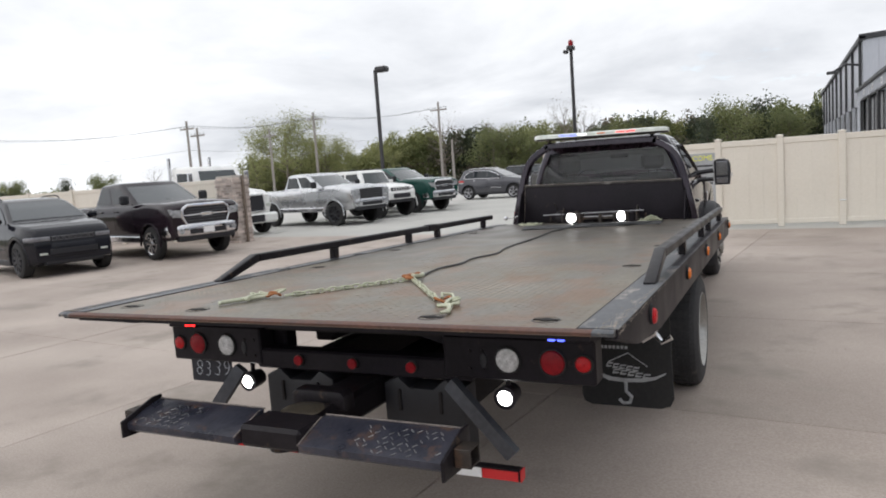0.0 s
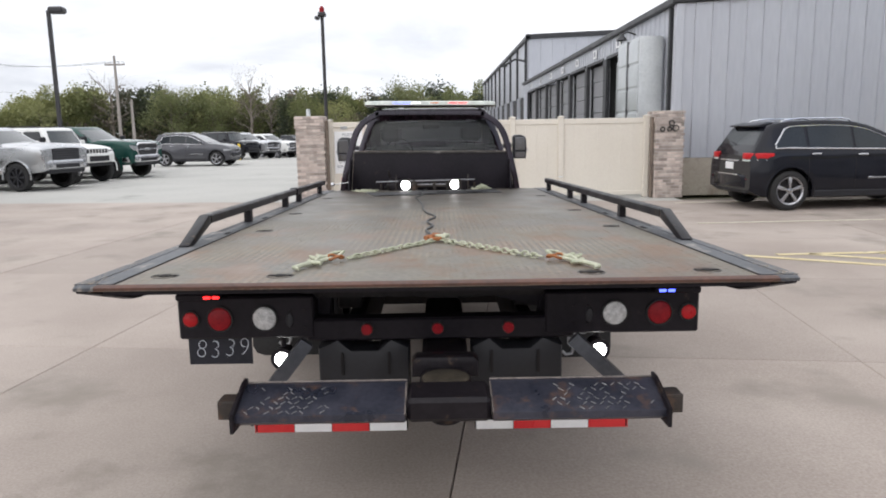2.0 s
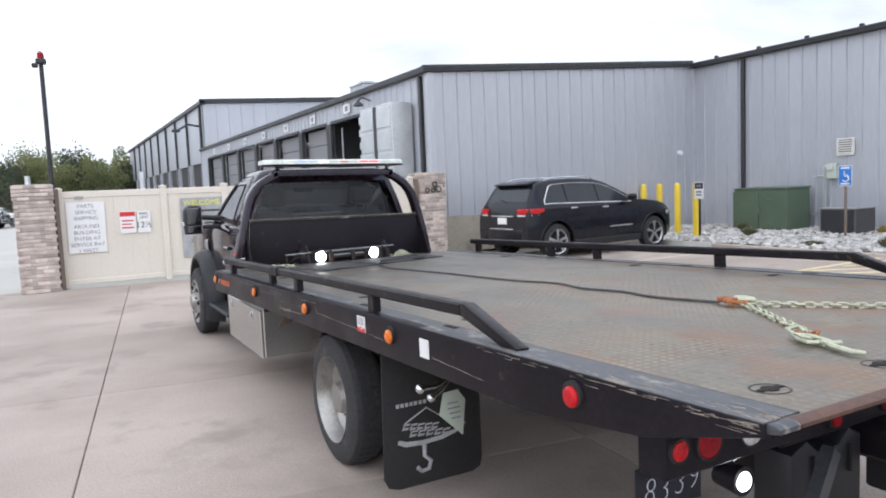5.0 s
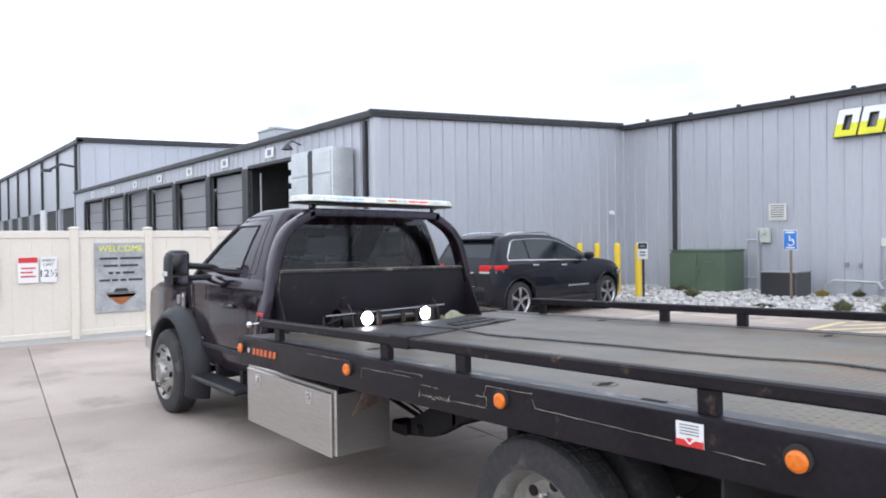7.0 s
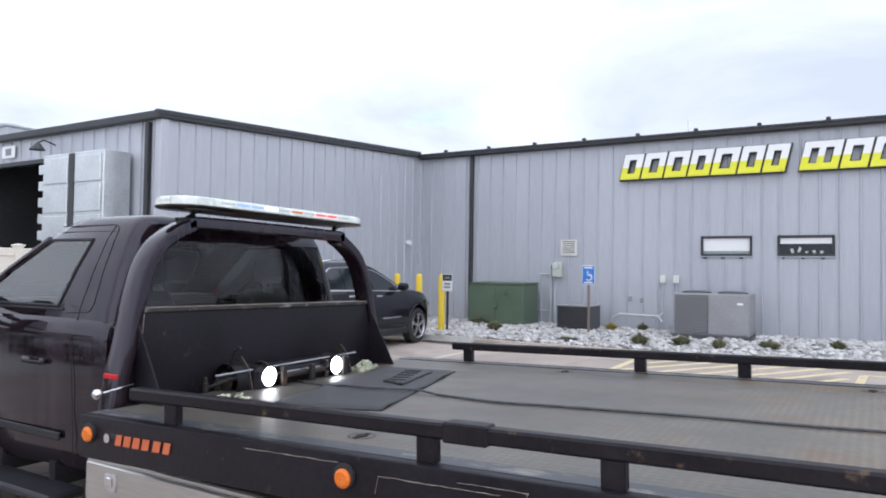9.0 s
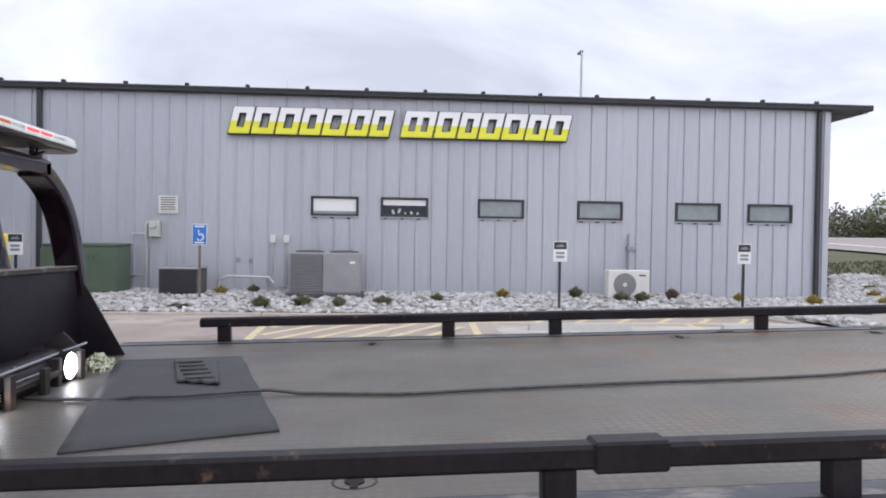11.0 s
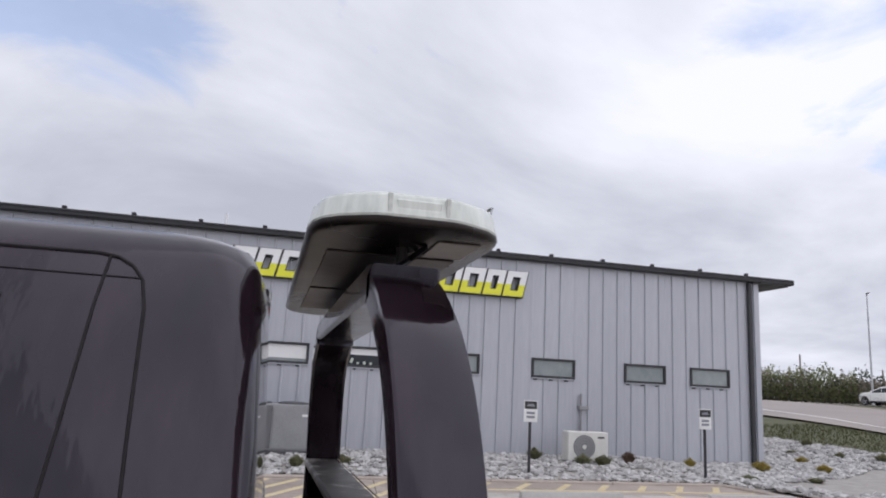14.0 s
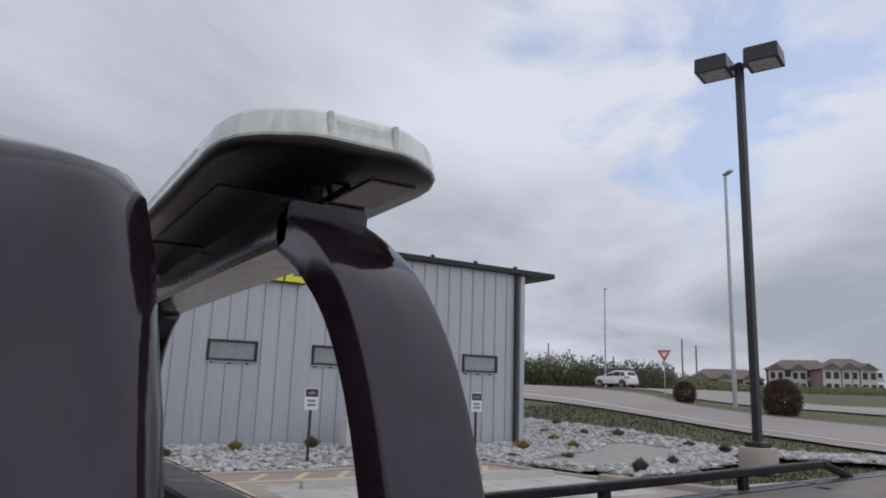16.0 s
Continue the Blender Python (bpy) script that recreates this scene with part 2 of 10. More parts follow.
# truck
surface("black_paint", (0.0068, 0.0038, 0.0054), (0.028, 0.0172, 0.0235), 1.0, 4.5, 0.07, bump=0.34, depth=0.004, spec=0.50, stretch=(4, 4, 0.30))
MATS["black_paint"].node_tree.nodes["Principled BSDF"].inputs["Specular Tint"].default_value = (0.87, 0.87, 1.0, 1)
# two lighter tray metals: light thrown back from below is in their colour
surface("tray_reflect", (0.085, 0.070, 0.064), (0.150, 0.125, 0.115), 3, 30, 0.42, metal=0.4, bump=0.08)
surface("tray_lit", (0.24, 0.215, 0.195), (0.33, 0.30, 0.275), 5, 40, 0.4, metal=0.4, bump=0.08)
surface("tray_dark", (0.022, 0.018, 0.017), (0.050, 0.042, 0.039), 2, 20, 0.30, metal=0.35, bump=0.1)
surface("lens_flat", (0.30, 0.30, 0.30), (0.40, 0.40, 0.40), 6, 60, 0.3, bump=0)
surface("edge_steel", (0.055, 0.06, 0.07), (0.10, 0.105, 0.115), 2.5, 50, 0.45, metal=0.4, bump=0.2, spot=(0.30, 0.27, 0.24), spot_at=0.60, spot_scale=14, stretch=(1, 0.35, 1))
surface("worn_ledge", (0.03, 0.027, 0.026), (0.075, 0.068, 0.062), 4, 40, 0.45, metal=0.3, bump=0.2, spot=(0.30, 0.28, 0.26), spot_at=0.60, spot_scale=9)
surface("black_frame", (0.0095, 0.0080, 0.0108), (0.0180, 0.0150, 0.0195), 3, 40, 0.44, bump=0.12, spec=0.16, spot=(0.07, 0.05, 0.04), spot_at=0.70, spot_scale=9)
surface("black_steel", (0.0085, 0.0070, 0.0088), (0.0185, 0.0155, 0.0185), 4, 50, 0.40, spec=0.17, bump=0.15, spot=(0.11, 0.075, 0.05), spot_at=0.66, spot_scale=11)
surface("lift_steel", (0.018, 0.020, 0.030), (0.046, 0.046, 0.062), 7, 55, 0.34, spec=0.4, bump=0.3, spot=(0.095, 0.058, 0.045), spot_at=0.62, spot_scale=12)
surface("lip_worn", (0.10, 0.085, 0.08), (0.26, 0.22, 0.20), 30, 90, 0.5, metal=0.3)
surface("undercarriage", (0.015, 0.0135, 0.015), (0.028, 0.025, 0.025), 5, 40, 0.8, bump=0.3, spec=0.2)
surface("rust_edge", (0.075, 0.042, 0.034), (0.15, 0.075, 0.055), 6, 50, 0.6, metal=0.3, bump=0.3)
surface("dirty_steel", (0.025, 0.022, 0.02), (0.05, 0.04, 0.034), 5, 50, 0.5, metal=0.4, bump=0.3, spot=(0.10, 0.06, 0.04), spot_at=0.6, spot_scale=10)
surface("rubber", (0.014, 0.014, 0.015), (0.026, 0.025, 0.025), 5, 50, 0.8, bump=0.2)
surface("tyre", (0.020, 0.020, 0.022), (0.046, 0.044, 0.045), 6, 50, 0.85, bump=0.2, spot=(0.085, 0.076, 0.068), spot_at=0.66, spot_scale=7)
surface("rim_steel", (0.27, 0.265, 0.25), (0.40, 0.39, 0.37), 5, 50, 0.36, metal=0.75, bump=0.05, spot=(0.20, 0.15, 0.11), spot_at=0.66, spot_scale=9)
surface("bracket_rust", (0.12, 0.085, 0.065), (0.22, 0.17, 0.14), 14, 60, 0.7, metal=0.2)
surface("disc_worn", (0.050, 0.042, 0.032), (0.115, 0.095, 0.070), 16, 70, 0.55, metal=0.3, bump=0.2)
surface("mat_rubber", (0.03, 0.031, 0.033), (0.05, 0.05, 0.052), 4, 50, 0.7, bump=0.2)
surface("plastic_black", (0.0075, 0.0077, 0.011), (0.0135, 0.0135, 0.018), 4, 60, 0.55, bump=0.08)
surface("chrome", (0.62, 0.62, 0.64), (0.72, 0.72, 0.74), 3, 30, 0.16, metal=1.0, bump=0.01)
surface("alloy", (0.36, 0.36, 0.38), (0.50, 0.50, 0.52), 3, 30, 0.3, metal=0.9, bump=0.02)
surface("brushed", (0.44, 0.43, 0.41), (0.56, 0.55, 0.53), 1.5, 60, 0.34, metal=0.9, bump=0.05, stretch=(1, 0.1, 1))
surface("chain_zinc", (0.40, 0.42, 0.30), (0.58, 0.58, 0.45), 20, 90, 0.45, metal=0.45, bump=0.1)
surface("rust_orange", (0.26, 0.085, 0.03), (0.36, 0.14, 0.05), 12, 90, 0.8, bump=0.3)
surface("cable", (0.05, 0.05, 0.055), (0.11, 0.11, 0.11), 30, 300, 0.5, metal=0.5)
surface("lamp_red", (0.20, 0.006, 0.012), (0.30, 0.010, 0.016), 60, 160, 0.36, bump=0.2, spec=0.2)
surface("lamp_red_bright", (0.42, 0.010, 0.015), (0.54, 0.015, 0.020), 60, 160, 0.34, bump=0.2, spec=0.25)
surface("lamp_amber", (0.62, 0.13, 0.006), (0.72, 0.18, 0.01), 30, 160, 0.25, bump=0.1)
surface("lamp_clear", (0.38, 0.38, 0.38), (0.72, 0.72, 0.72), 45, 160, 0.2, bump=0.3)
surface("lens_white", (0.46, 0.49, 0.45), (0.72, 0.75, 0.69), 14, 60, 0.14, bump=0.12, spec=0.6, stretch=(1, 1, 0.25))
surface("leg_steel", (0.04, 0.043, 0.052), (0.075, 0.078, 0.09), 4, 40, 0.45, metal=0.3, bump=0.1)
surface("stud_steel", (0.10, 0.10, 0.105), (0.32, 0.315, 0.31), 12, 60, 0.4, metal=0.7)
surface("lens_clear", (0.44, 0.46, 0.42), (0.62, 0.64, 0.60), 30, 140, 0.12, bump=0.05, spec=0.6)
surface("headlamp_lens", (0.16, 0.17, 0.18), (0.42, 0.43, 0.44), 14, 60, 0.08, bump=0, spec=0.7)
surface("tape_red", (0.52, 0.015, 0.02), (0.6, 0.03, 0.03), 4, 40, 0.35, bump=0.05)
surface("tape_white", (0.68, 0.68, 0.68), (0.78, 0.78, 0.78), 4, 40, 0.35, bump=0.05)
surface("scratch", (0.22, 0.18, 0.15), (0.46, 0.40, 0.33), 20, 90, 0.7)
surface("maker_orange", (0.46, 0.10, 0.035), (0.54, 0.13, 0.045), 5, 50, 0.5, bump=0)
surface("emblem_grey", (0.30, 0.30, 0.31), (0.48, 0.48, 0.49), 12, 90, 0.6, bump=0)
surface("chalk_faint", (0.44, 0.47, 0.53), (0.66, 0.69, 0.74), 40, 200, 0.8, bump=0)
surface("plate_black", (0.010, 0.011, 0.017), (0.020, 0.021, 0.030), 5, 40, 0.45, bump=0.03, spec=0.3)
surface("cloth_dark", (0.03, 0.03, 0.032), (0.045, 0.045, 0.047), 5, 50, 0.9)
glow("work_light", (1.0, 0.98, 0.95), 9.0)
glow("led_white", (1.0, 0.98, 0.95), 2.4)
glow("led_red", (1.0, 0.02, 0.02), 3.0, (0.6, 0.02, 0.02))
glow("led_blue", (0.08, 0.12, 1.0), 3.0, (0.05, 0.05, 0.6))


def pane_glass(name, tint, ior=1.6):
    """Thin tinted pane: straight see-through with a mirror-like sheen that grows towards grazing."""
    m = bpy.data.materials.new(name)
    m.use_nodes = True
    t = m.node_tree
    t.nodes.clear()
    out, mix, tr_, gl, fr = (t.nodes.new("ShaderNode" + k) for k in ("OutputMaterial", "MixShader", "BsdfTransparent", "BsdfGlossy", "Fresnel"))
    tr_.inputs[0].default_value = (*tint, 1)
    gl.inputs["Roughness"].default_value = 0.02
    fr.inputs[0].default_value = ior
    t.links.new(fr.outputs[0], mix.inputs[0])
    t.links.new(tr_.outputs[0], mix.inputs[1])
    t.links.new(gl.outputs[0], mix.inputs[2])
    t.links.new(mix.outputs[0], out.inputs[0])
    MATS[name] = m


def leafy(name):
    """Leaves let part of the light through."""
    t = MATS[name].node_tree
    b = t.nodes["Principled BSDF"]
    out = t.nodes["Material Output"]
    tl, mix = t.nodes.new("ShaderNodeBsdfTranslucent"), t.nodes.new("ShaderNodeMixShader")
    mix.inputs[0].default_value = 0.45
    t.links.new(b.inputs["Base Color"].links[0].from_socket, tl.inputs["Color"])
    t.links.new(b.outputs[0], mix.inputs[1])
    t.links.new(tl.outputs[0], mix.inputs[2])
    t.links.new(mix.outputs[0], out.inputs["Surface"])


pane_glass("cab_glass", (0.80, 0.83, 0.83), 1.5)
pane_glass("screen_glass", (0.85, 0.88, 0.87))
pane_glass("door_glass", (0.34, 0.39, 0.42), 2.1)
surface("mirror_tint", (0.20, 0.20, 0.22), (0.24, 0.24, 0.26), 1, 20, 0.10, metal=1.0, bump=0)
# vehicles
surface("paint_black", (0.0075, 0.0080, 0.0125), (0.0110, 0.0115, 0.0165), 1, 30, 0.06, bump=0, spec=0.30)
surface("paint_plum", (0.012, 0.0085, 0.012), (0.020, 0.013, 0.018), 1, 30, 0.06, bump=0, spec=0.36)
surface("paint_silver", (0.50, 0.51, 0.53), (0.56, 0.57, 0.59), 1, 30, 0.26, metal=0.85, bump=0, coat=0.6)
surface("paint_white", (0.72, 0.72, 0.70), (0.78, 0.78, 0.76), 1, 30, 0.3, bump=0, coat=0.6)
surface("paint_green", (0.012, 0.055, 0.045), (0.018, 0.07, 0.058), 1, 30, 0.12, metal=0.2, bump=0, spec=0.5)
surface("paint_grey", (0.085, 0.085, 0.095), (0.11, 0.11, 0.12), 1, 30, 0.15, metal=0.4, bump=0, spec=0.5)
surface("glass_dark", (0.011, 0.015, 0.019), (0.018, 0.023, 0.028), 1, 30, 0.04, bump=0, spec=0.42)
surface("glass_screen", (0.022, 0.030, 0.034), (0.034, 0.043, 0.048), 1, 30, 0.05, bump=0, spec=0.7, coat=0.45)
surface("glass_pale", (0.20, 0.24, 0.24), (0.28, 0.31, 0.31), 1, 6, 0.06, bump=0, coat=0.6)
surface("lamp_smoked", (0.12, 0.12, 0.13), (0.22, 0.22, 0.24), 3, 30, 0.1, bump=0, spec=0.6)
surface("bark", (0.13, 0.11, 0.09), (0.22, 0.19, 0.16), 3, 30, 0.95, bump=0.4)
surface("leaf_spring", (0.24, 0.255, 0.10), (0.34, 0.345, 0.16), 0.2, 2, 0.7, bump=0, vary=0.20, island=True)
surface("leaf_mid", (0.15, 0.175, 0.07), (0.23, 0.245, 0.11), 0.2, 2, 0.7, bump=0, vary=0.20, island=True)
surface("leaf_dark", (0.055, 0.072, 0.045), (0.10, 0.115, 0.07), 0.2, 2, 0.7, bump=0, vary=0.20, island=True)
surface("leaf_brown", (0.15, 0.125, 0.095), (0.24, 0.20, 0.155), 0.2, 2, 0.8, bump=0, vary=0.3, island=True)
surface("bush_dark", (0.075, 0.045, 0.038), (0.125, 0.078, 0.062), 3, 20, 0.8, bump=0, vary=0.25, island=True)
surface("shrub_green", (0.16, 0.165, 0.095), (0.27, 0.265, 0.16), 3, 20, 0.8, bump=0, vary=0.3, island=True)
surface("shrub_gold", (0.36, 0.28, 0.07), (0.45, 0.37, 0.12), 3, 20, 0.8, bump=0, vary=0.3, island=True)
surface("shrub_red", (0.15, 0.10, 0.075), (0.23, 0.16, 0.115), 3, 20, 0.8, bump=0, vary=0.3, island=True)
for leaf_name in ("leaf_spring", "leaf_mid", "leaf_dark", "leaf_brown", "shrub_green", "shrub_gold", "shrub_red", "bush_dark", "grass_blade"):
    leafy(leaf_name)
surface("render_pale", (0.60, 0.57, 0.53), (0.68, 0.65, 0.61), 0.3, 4, 0.9)
surface("render_tan", (0.24, 0.175, 0.145), (0.30, 0.22, 0.185), 0.3, 4, 0.9)
surface("shingle", (0.16, 0.12, 0.11), (0.22, 0.17, 0.15), 0.5, 6, 0.9)


def stained(name, dark, fine_at, broad):
    """Adds small dark specks and broad faint drifts of dirt to a surface."""
    t = MATS[name].node_tree
    b = t.nodes["Principled BSDF"]
    pos = t.nodes.new("ShaderNodeNewGeometry")
    colour = b.inputs["Base Color"].links[0].from_socket
    for scale, lo_, hi_, most in ((9.0, fine_at, fine_at + 0.05, 0.75), (0.45, 0.50, 0.72, broad)):
        n, r, mx = t.nodes.new("ShaderNodeTexNoise"), t.nodes.new("ShaderNodeMapRange"), t.nodes.new("ShaderNodeMix")
        n.inputs["Scale"].default_value, n.inputs["Detail"].default_value, n.inputs["Roughness"].default_value = scale, 4.0, 0.6
        t.links.new(pos.outputs["Position"], n.inputs["Vector"])
        for k, v in zip(("From Min", "From Max", "To Min", "To Max"), (lo_, hi_, 0.0, most)):
            r.inputs[k].default_value = v
        t.links.new(n.outputs["Fac"], r.inputs["Value"])
        mx.data_type = "RGBA"
        mx.inputs[7].default_value = (*dark, 1)
        t.links.new(r.outputs[0], mx.inputs[0])
        t.links.new(colour, mx.inputs[6])
        colour = mx.outputs[2]
    t.links.new(colour, b.inputs["Base Color"])


stained("concrete_tan", (0.17, 0.135, 0.11), 0.72, 0.34)


# the deck: worn grey tread plate with rust towards the wheel tracks
def deck_steel():
    m = surface("deck_steel", (0.095, 0.086, 0.069), (0.200, 0.178, 0.138), 3.0, 46, 0.44, metal=0.25, bump=0.25, spot=(0.185, 0.112, 0.068), spot_at=0.55, spot_scale=3.4, stretch=(1.0, 0.6, 1))
    t = m.node_tree
    b = t.nodes["Principled BSDF"]
    geo = t.nodes.new("ShaderNodeNewGeometry")
    rot = t.nodes.new("ShaderNodeVectorRotate")
    rot.rotation_type = "Z_AXIS"
    rot.inputs["Angle"].default_value = radians(45)
    t.links.new(geo.outputs["Position"], rot.inputs["Vector"])
    sep = t.nodes.new("ShaderNodeSeparateXYZ")
    t.links.new(rot.outputs[0], sep.inputs[0])
    waves = []
    for axis in (0, 1):
        s = t.nodes.new("ShaderNodeMath")
        s.operation = "MULTIPLY"
        s.inputs[1].default_value = 2 * math.pi / 0.05
        w = t.nodes.new("ShaderNodeMath")
        w.operation = "SINE"
        t.links.new(sep.outputs[axis], s.inputs[0])
        t.links.new(s.outputs[0], w.inputs[0])
        waves.append(w)
    pr = t.nodes.new("ShaderNodeMath")
    pr.operation = "MULTIPLY"
    t.links.new(waves[0].outputs[0], pr.inputs[0])
    t.links.new(waves[1].outputs[0], pr.inputs[1])
    # the raised studs are scuffed to a pale tan in patches
    patch = t.nodes.new("ShaderNodeTexNoise")
    patch.inputs["Scale"].default_value, patch.inputs["Detail"].default_value, patch.inputs["Roughness"].default_value = 1.3, 9.0, 0.68
    t.links.new(geo.outputs["Position"], patch.inputs["Vector"])
    pm, sm_ = t.nodes.new("ShaderNodeMapRange"), t.nodes.new("ShaderNodeMapRange")
    for n_, lo_, hi_ in ((pm, 0.46, 0.66), (sm_, 0.1, 0.6)):
        n_.inputs["From Min"].default_value, n_.inputs["From Max"].default_value = lo_, hi_
    t.links.new(patch.outputs["Fac"], pm.inputs["Value"])
    t.links.new(pr.outputs[0], sm_.inputs["Value"])
    both = t.nodes.new("ShaderNodeMath")
    both.operation = "MULTIPLY"
    t.links.new(pm.outputs[0], both.inputs[0])
    t.links.new(sm_.outputs[0], both.inputs[1])
    mx = t.nodes.new("ShaderNodeMix")
    mx.data_type = "RGBA"
    mx.inputs[7].default_value = (0.34, 0.27, 0.17, 1)
    t.links.new(both.outputs[0], mx.inputs[0])
    rust_n, rust_m, rust_y, rust_f, rust = (t.nodes.new("ShaderNode" + k) for k in ("TexNoise", "MapRange", "MapRange", "Math", "Mix"))
    rust_n.inputs["Scale"].default_value, rust_n.inputs["Detail"].default_value, rust_n.inputs["Roughness"].default_value = 2.3, 10.0, 0.72
    t.links.new(geo.outputs["Position"], rust_n.inputs["Vector"])
    t.links.new(rust_n.outputs["Fac"], rust_m.inputs["Value"])
    rust_m.inputs["From Min"].default_value, rust_m.inputs["From Max"].default_value = 0.46, 0.66
    where = t.nodes.new("ShaderNodeSeparateXYZ")
    t.links.new(geo.outputs["Position"], where.inputs[0])
    t.links.new(where.outputs[1], rust_y.inputs["Value"])
    rust_y.inputs["From Min"].default_value, rust_y.inputs["From Max"].default_value = 0.0, 3.2
    rust_y.inputs["To Min"].default_value, rust_y.inputs["To Max"].default_value = 0.75, 0.0
    rust_f.operation = "MULTIPLY"
    t.links.new(rust_m.outputs[0], rust_f.inputs[0])
    t.links.new(rust_y.outputs[0], rust_f.inputs[1])
    rust.data_type = "RGBA"
    rust.inputs[7].default_value = (0.135, 0.078, 0.052, 1)
    t.links.new(rust_f.outputs[0], rust.inputs[0])
    t.links.new(b.inputs["Base Color"].links[0].from_socket, rust.inputs[6])
    t.links.new(rust.outputs[2], mx.inputs[6])
    # towards the headboard the plate is less rusted and darker
    sy, fy = t.nodes.new("ShaderNodeSeparateXYZ"), t.nodes.new("ShaderNodeMapRange")
    t.links.new(geo.outputs["Position"], sy.inputs[0])
    t.links.new(sy.outputs[1], fy.inputs["Value"])
    fy.inputs["From Min"].default_value, fy.inputs["From Max"].default_value = 1.2, 4.6
    fy.inputs["To Min"].default_value, fy.inputs["To Max"].default_value = 0.0, 0.8
    plain = t.nodes.new("ShaderNodeMix")
    plain.data_type = "RGBA"
    grey = t.nodes.new("ShaderNodeValToRGB")
    grey.color_ramp.elements[0].color, grey.color_ramp.elements[1].color = (0.066, 0.061, 0.055, 1), (0.134, 0.122, 0.107, 1)
    grey.color_ramp.elements[0].position, grey.color_ramp.elements[1].position = 0.35, 0.68
    t.links.new(patch.outputs["Fac"], grey.inputs[0])
    t.links.new(fy.outputs[0], plain.inputs[0])
    t.links.new(mx.outputs[2], plain.inputs[6])
    t.links.new(grey.outputs[0], plain.inputs[7])
    t.links.new(plain.outputs[2], b.inputs["Base Color"])
    bp = t.nodes.new("ShaderNodeBump")
    bp.inputs["Strength"].default_value, bp.inputs["Distance"].default_value = 0.12, 0.002
    t.links.new(pr.outputs[0], bp.inputs["Height"])
    old = b.inputs["Normal"].links[0].from_node
    t.links.new(old.outputs[0], bp.inputs["Normal"])
    t.links.new(bp.outputs[0], b.inputs["Normal"])


deck_steel()
surface("deck_stud", (0.13, 0.112, 0.082), (0.33, 0.285, 0.205), 1.6, 30, 0.40, metal=0.35, bump=0.1, spot=(0.13, 0.078, 0.052), spot_at=0.54, spot_scale=2.6)


# ---- mesh tools ----
class Shape:
    """Vertices and faces of one mesh, gathered piece by piece."""

    def __init__(self):
        self.v, self.f, self.fixed = [], [], False

    def add(self, verts, faces, m=None):
        n = len(self.v)
        self.v += [tuple(m @ Vector(p)) if m else tuple(p) for p in verts]
        self.f += [tuple(n + i for i in f) for f in faces]
        return self

    def box(self, x0, x1, y0, y1, z0, z1, bev=0.0, m=None):
        lo, hi = (min(x0, x1), min(y0, y1), min(z0, z1)), (max(x0, x1), max(y0, y1), max(z0, z1))
        if bev <= 0:
            vs = [((lo, hi)[i & 1][0], (lo, hi)[i >> 1 & 1][1], (lo, hi)[i >> 2 & 1][2]) for i in range(8)]
            return self.add(vs, [(0, 2, 3, 1), (4, 5, 7, 6), (0, 1, 5, 4), (2, 6, 7, 3), (0, 4, 6, 2), (1, 3, 7, 5)], m)
        bev = min(bev, *(0.45 * (hi[k] - lo[k]) for k in range(3)))
        vs, idx = [], {}
        for i in range(8):
            c = [(lo, hi)[i >> k & 1][k] for k in range(3)]
            s = [1 if i >> k & 1 else -1 for k in range(3)]
            for k in range(3):
                p = [c[j] - (0 if j == k else s[j] * bev) for j in range(3)]
                idx[i, k] = len(vs)
                vs.append(p)
        fs = []
        for k in range(3):
            a, b = (k + 1) % 3, (k + 2) % 3
            for side in (0, 1):
                q = [side << k | u << a | w << b for u, w in ((0, 0), (1, 0), (1, 1), (0, 1))]
                f = [idx[i, k] for i in q]
                fs.append(f if side else f[::-1])
        for k in range(3):
            a, b = (k + 1) % 3, (k + 2) % 3
            for u in (0, 1):
                for w in (0, 1):
                    i, j = u << a | w << b, u << a | w << b | 1 << k
                    f = [idx[i, a], idx[j, a], idx[j, b], idx[i, b]]
                    fs.append(f if u == w else f[::-1])
        for i in range(8):
            f = [idx[i, 0], idx[i, 1], idx[i, 2]]
            fs.append(f if bin(i).count("1") % 2 else f[::-1])
        return self.add(vs, fs, m)

    def cyl(self, p0, p1, r0, r1=None, seg=16, caps=True):
        r1 = r0 if r1 is None else r1
        p0, p1 = Vector(p0), Vector(p1)
        ax = (p1 - p0).normalized()
        u = ax.orthogonal().normalized()
        w = ax.cross(u)
        vs = []
        for p, r in ((p0, r0), (p1, r1)):
            vs += [p + r * (math.cos(2 * math.pi * i / seg) * u + math.sin(2 * math.pi * i / seg) * w) for i in range(seg)]
        fs = [(i, (i + 1) % seg, seg + (i + 1) % seg, seg + i) for i in range(seg)]
        if caps:
            fs += [tuple(range(seg))[::-1], tuple(range(seg, 2 * seg))]
        return self.add(vs, fs)

    def tube(self, pts, r, seg=8, closed=False):
        pts = [Vector(p) for p in pts]
        n = len(pts)
        rings, u = [], None
        for i, p in enumerate(pts):
            a = pts[(i - 1) % n] if closed or i else p
            b = pts[(i + 1) % n] if closed or i < n - 1 else p
            d = (b - a).normalized()
            u = (u - d * u.dot(d)).normalized() if u is not None and (u - d * u.dot(d)).length > 1e-4 else d.orthogonal().normalized()
            w = d.cross(u)
            rr = r[i] if isinstance(r, (list, tuple)) else r
            rings.append([p + rr * (math.cos(2 * math.pi * k / seg) * u + math.sin(2 * math.pi * k / seg) * w) for k in range(seg)])
        return self.loft(rings, closed_ring=True, caps=not closed, wrap=closed)

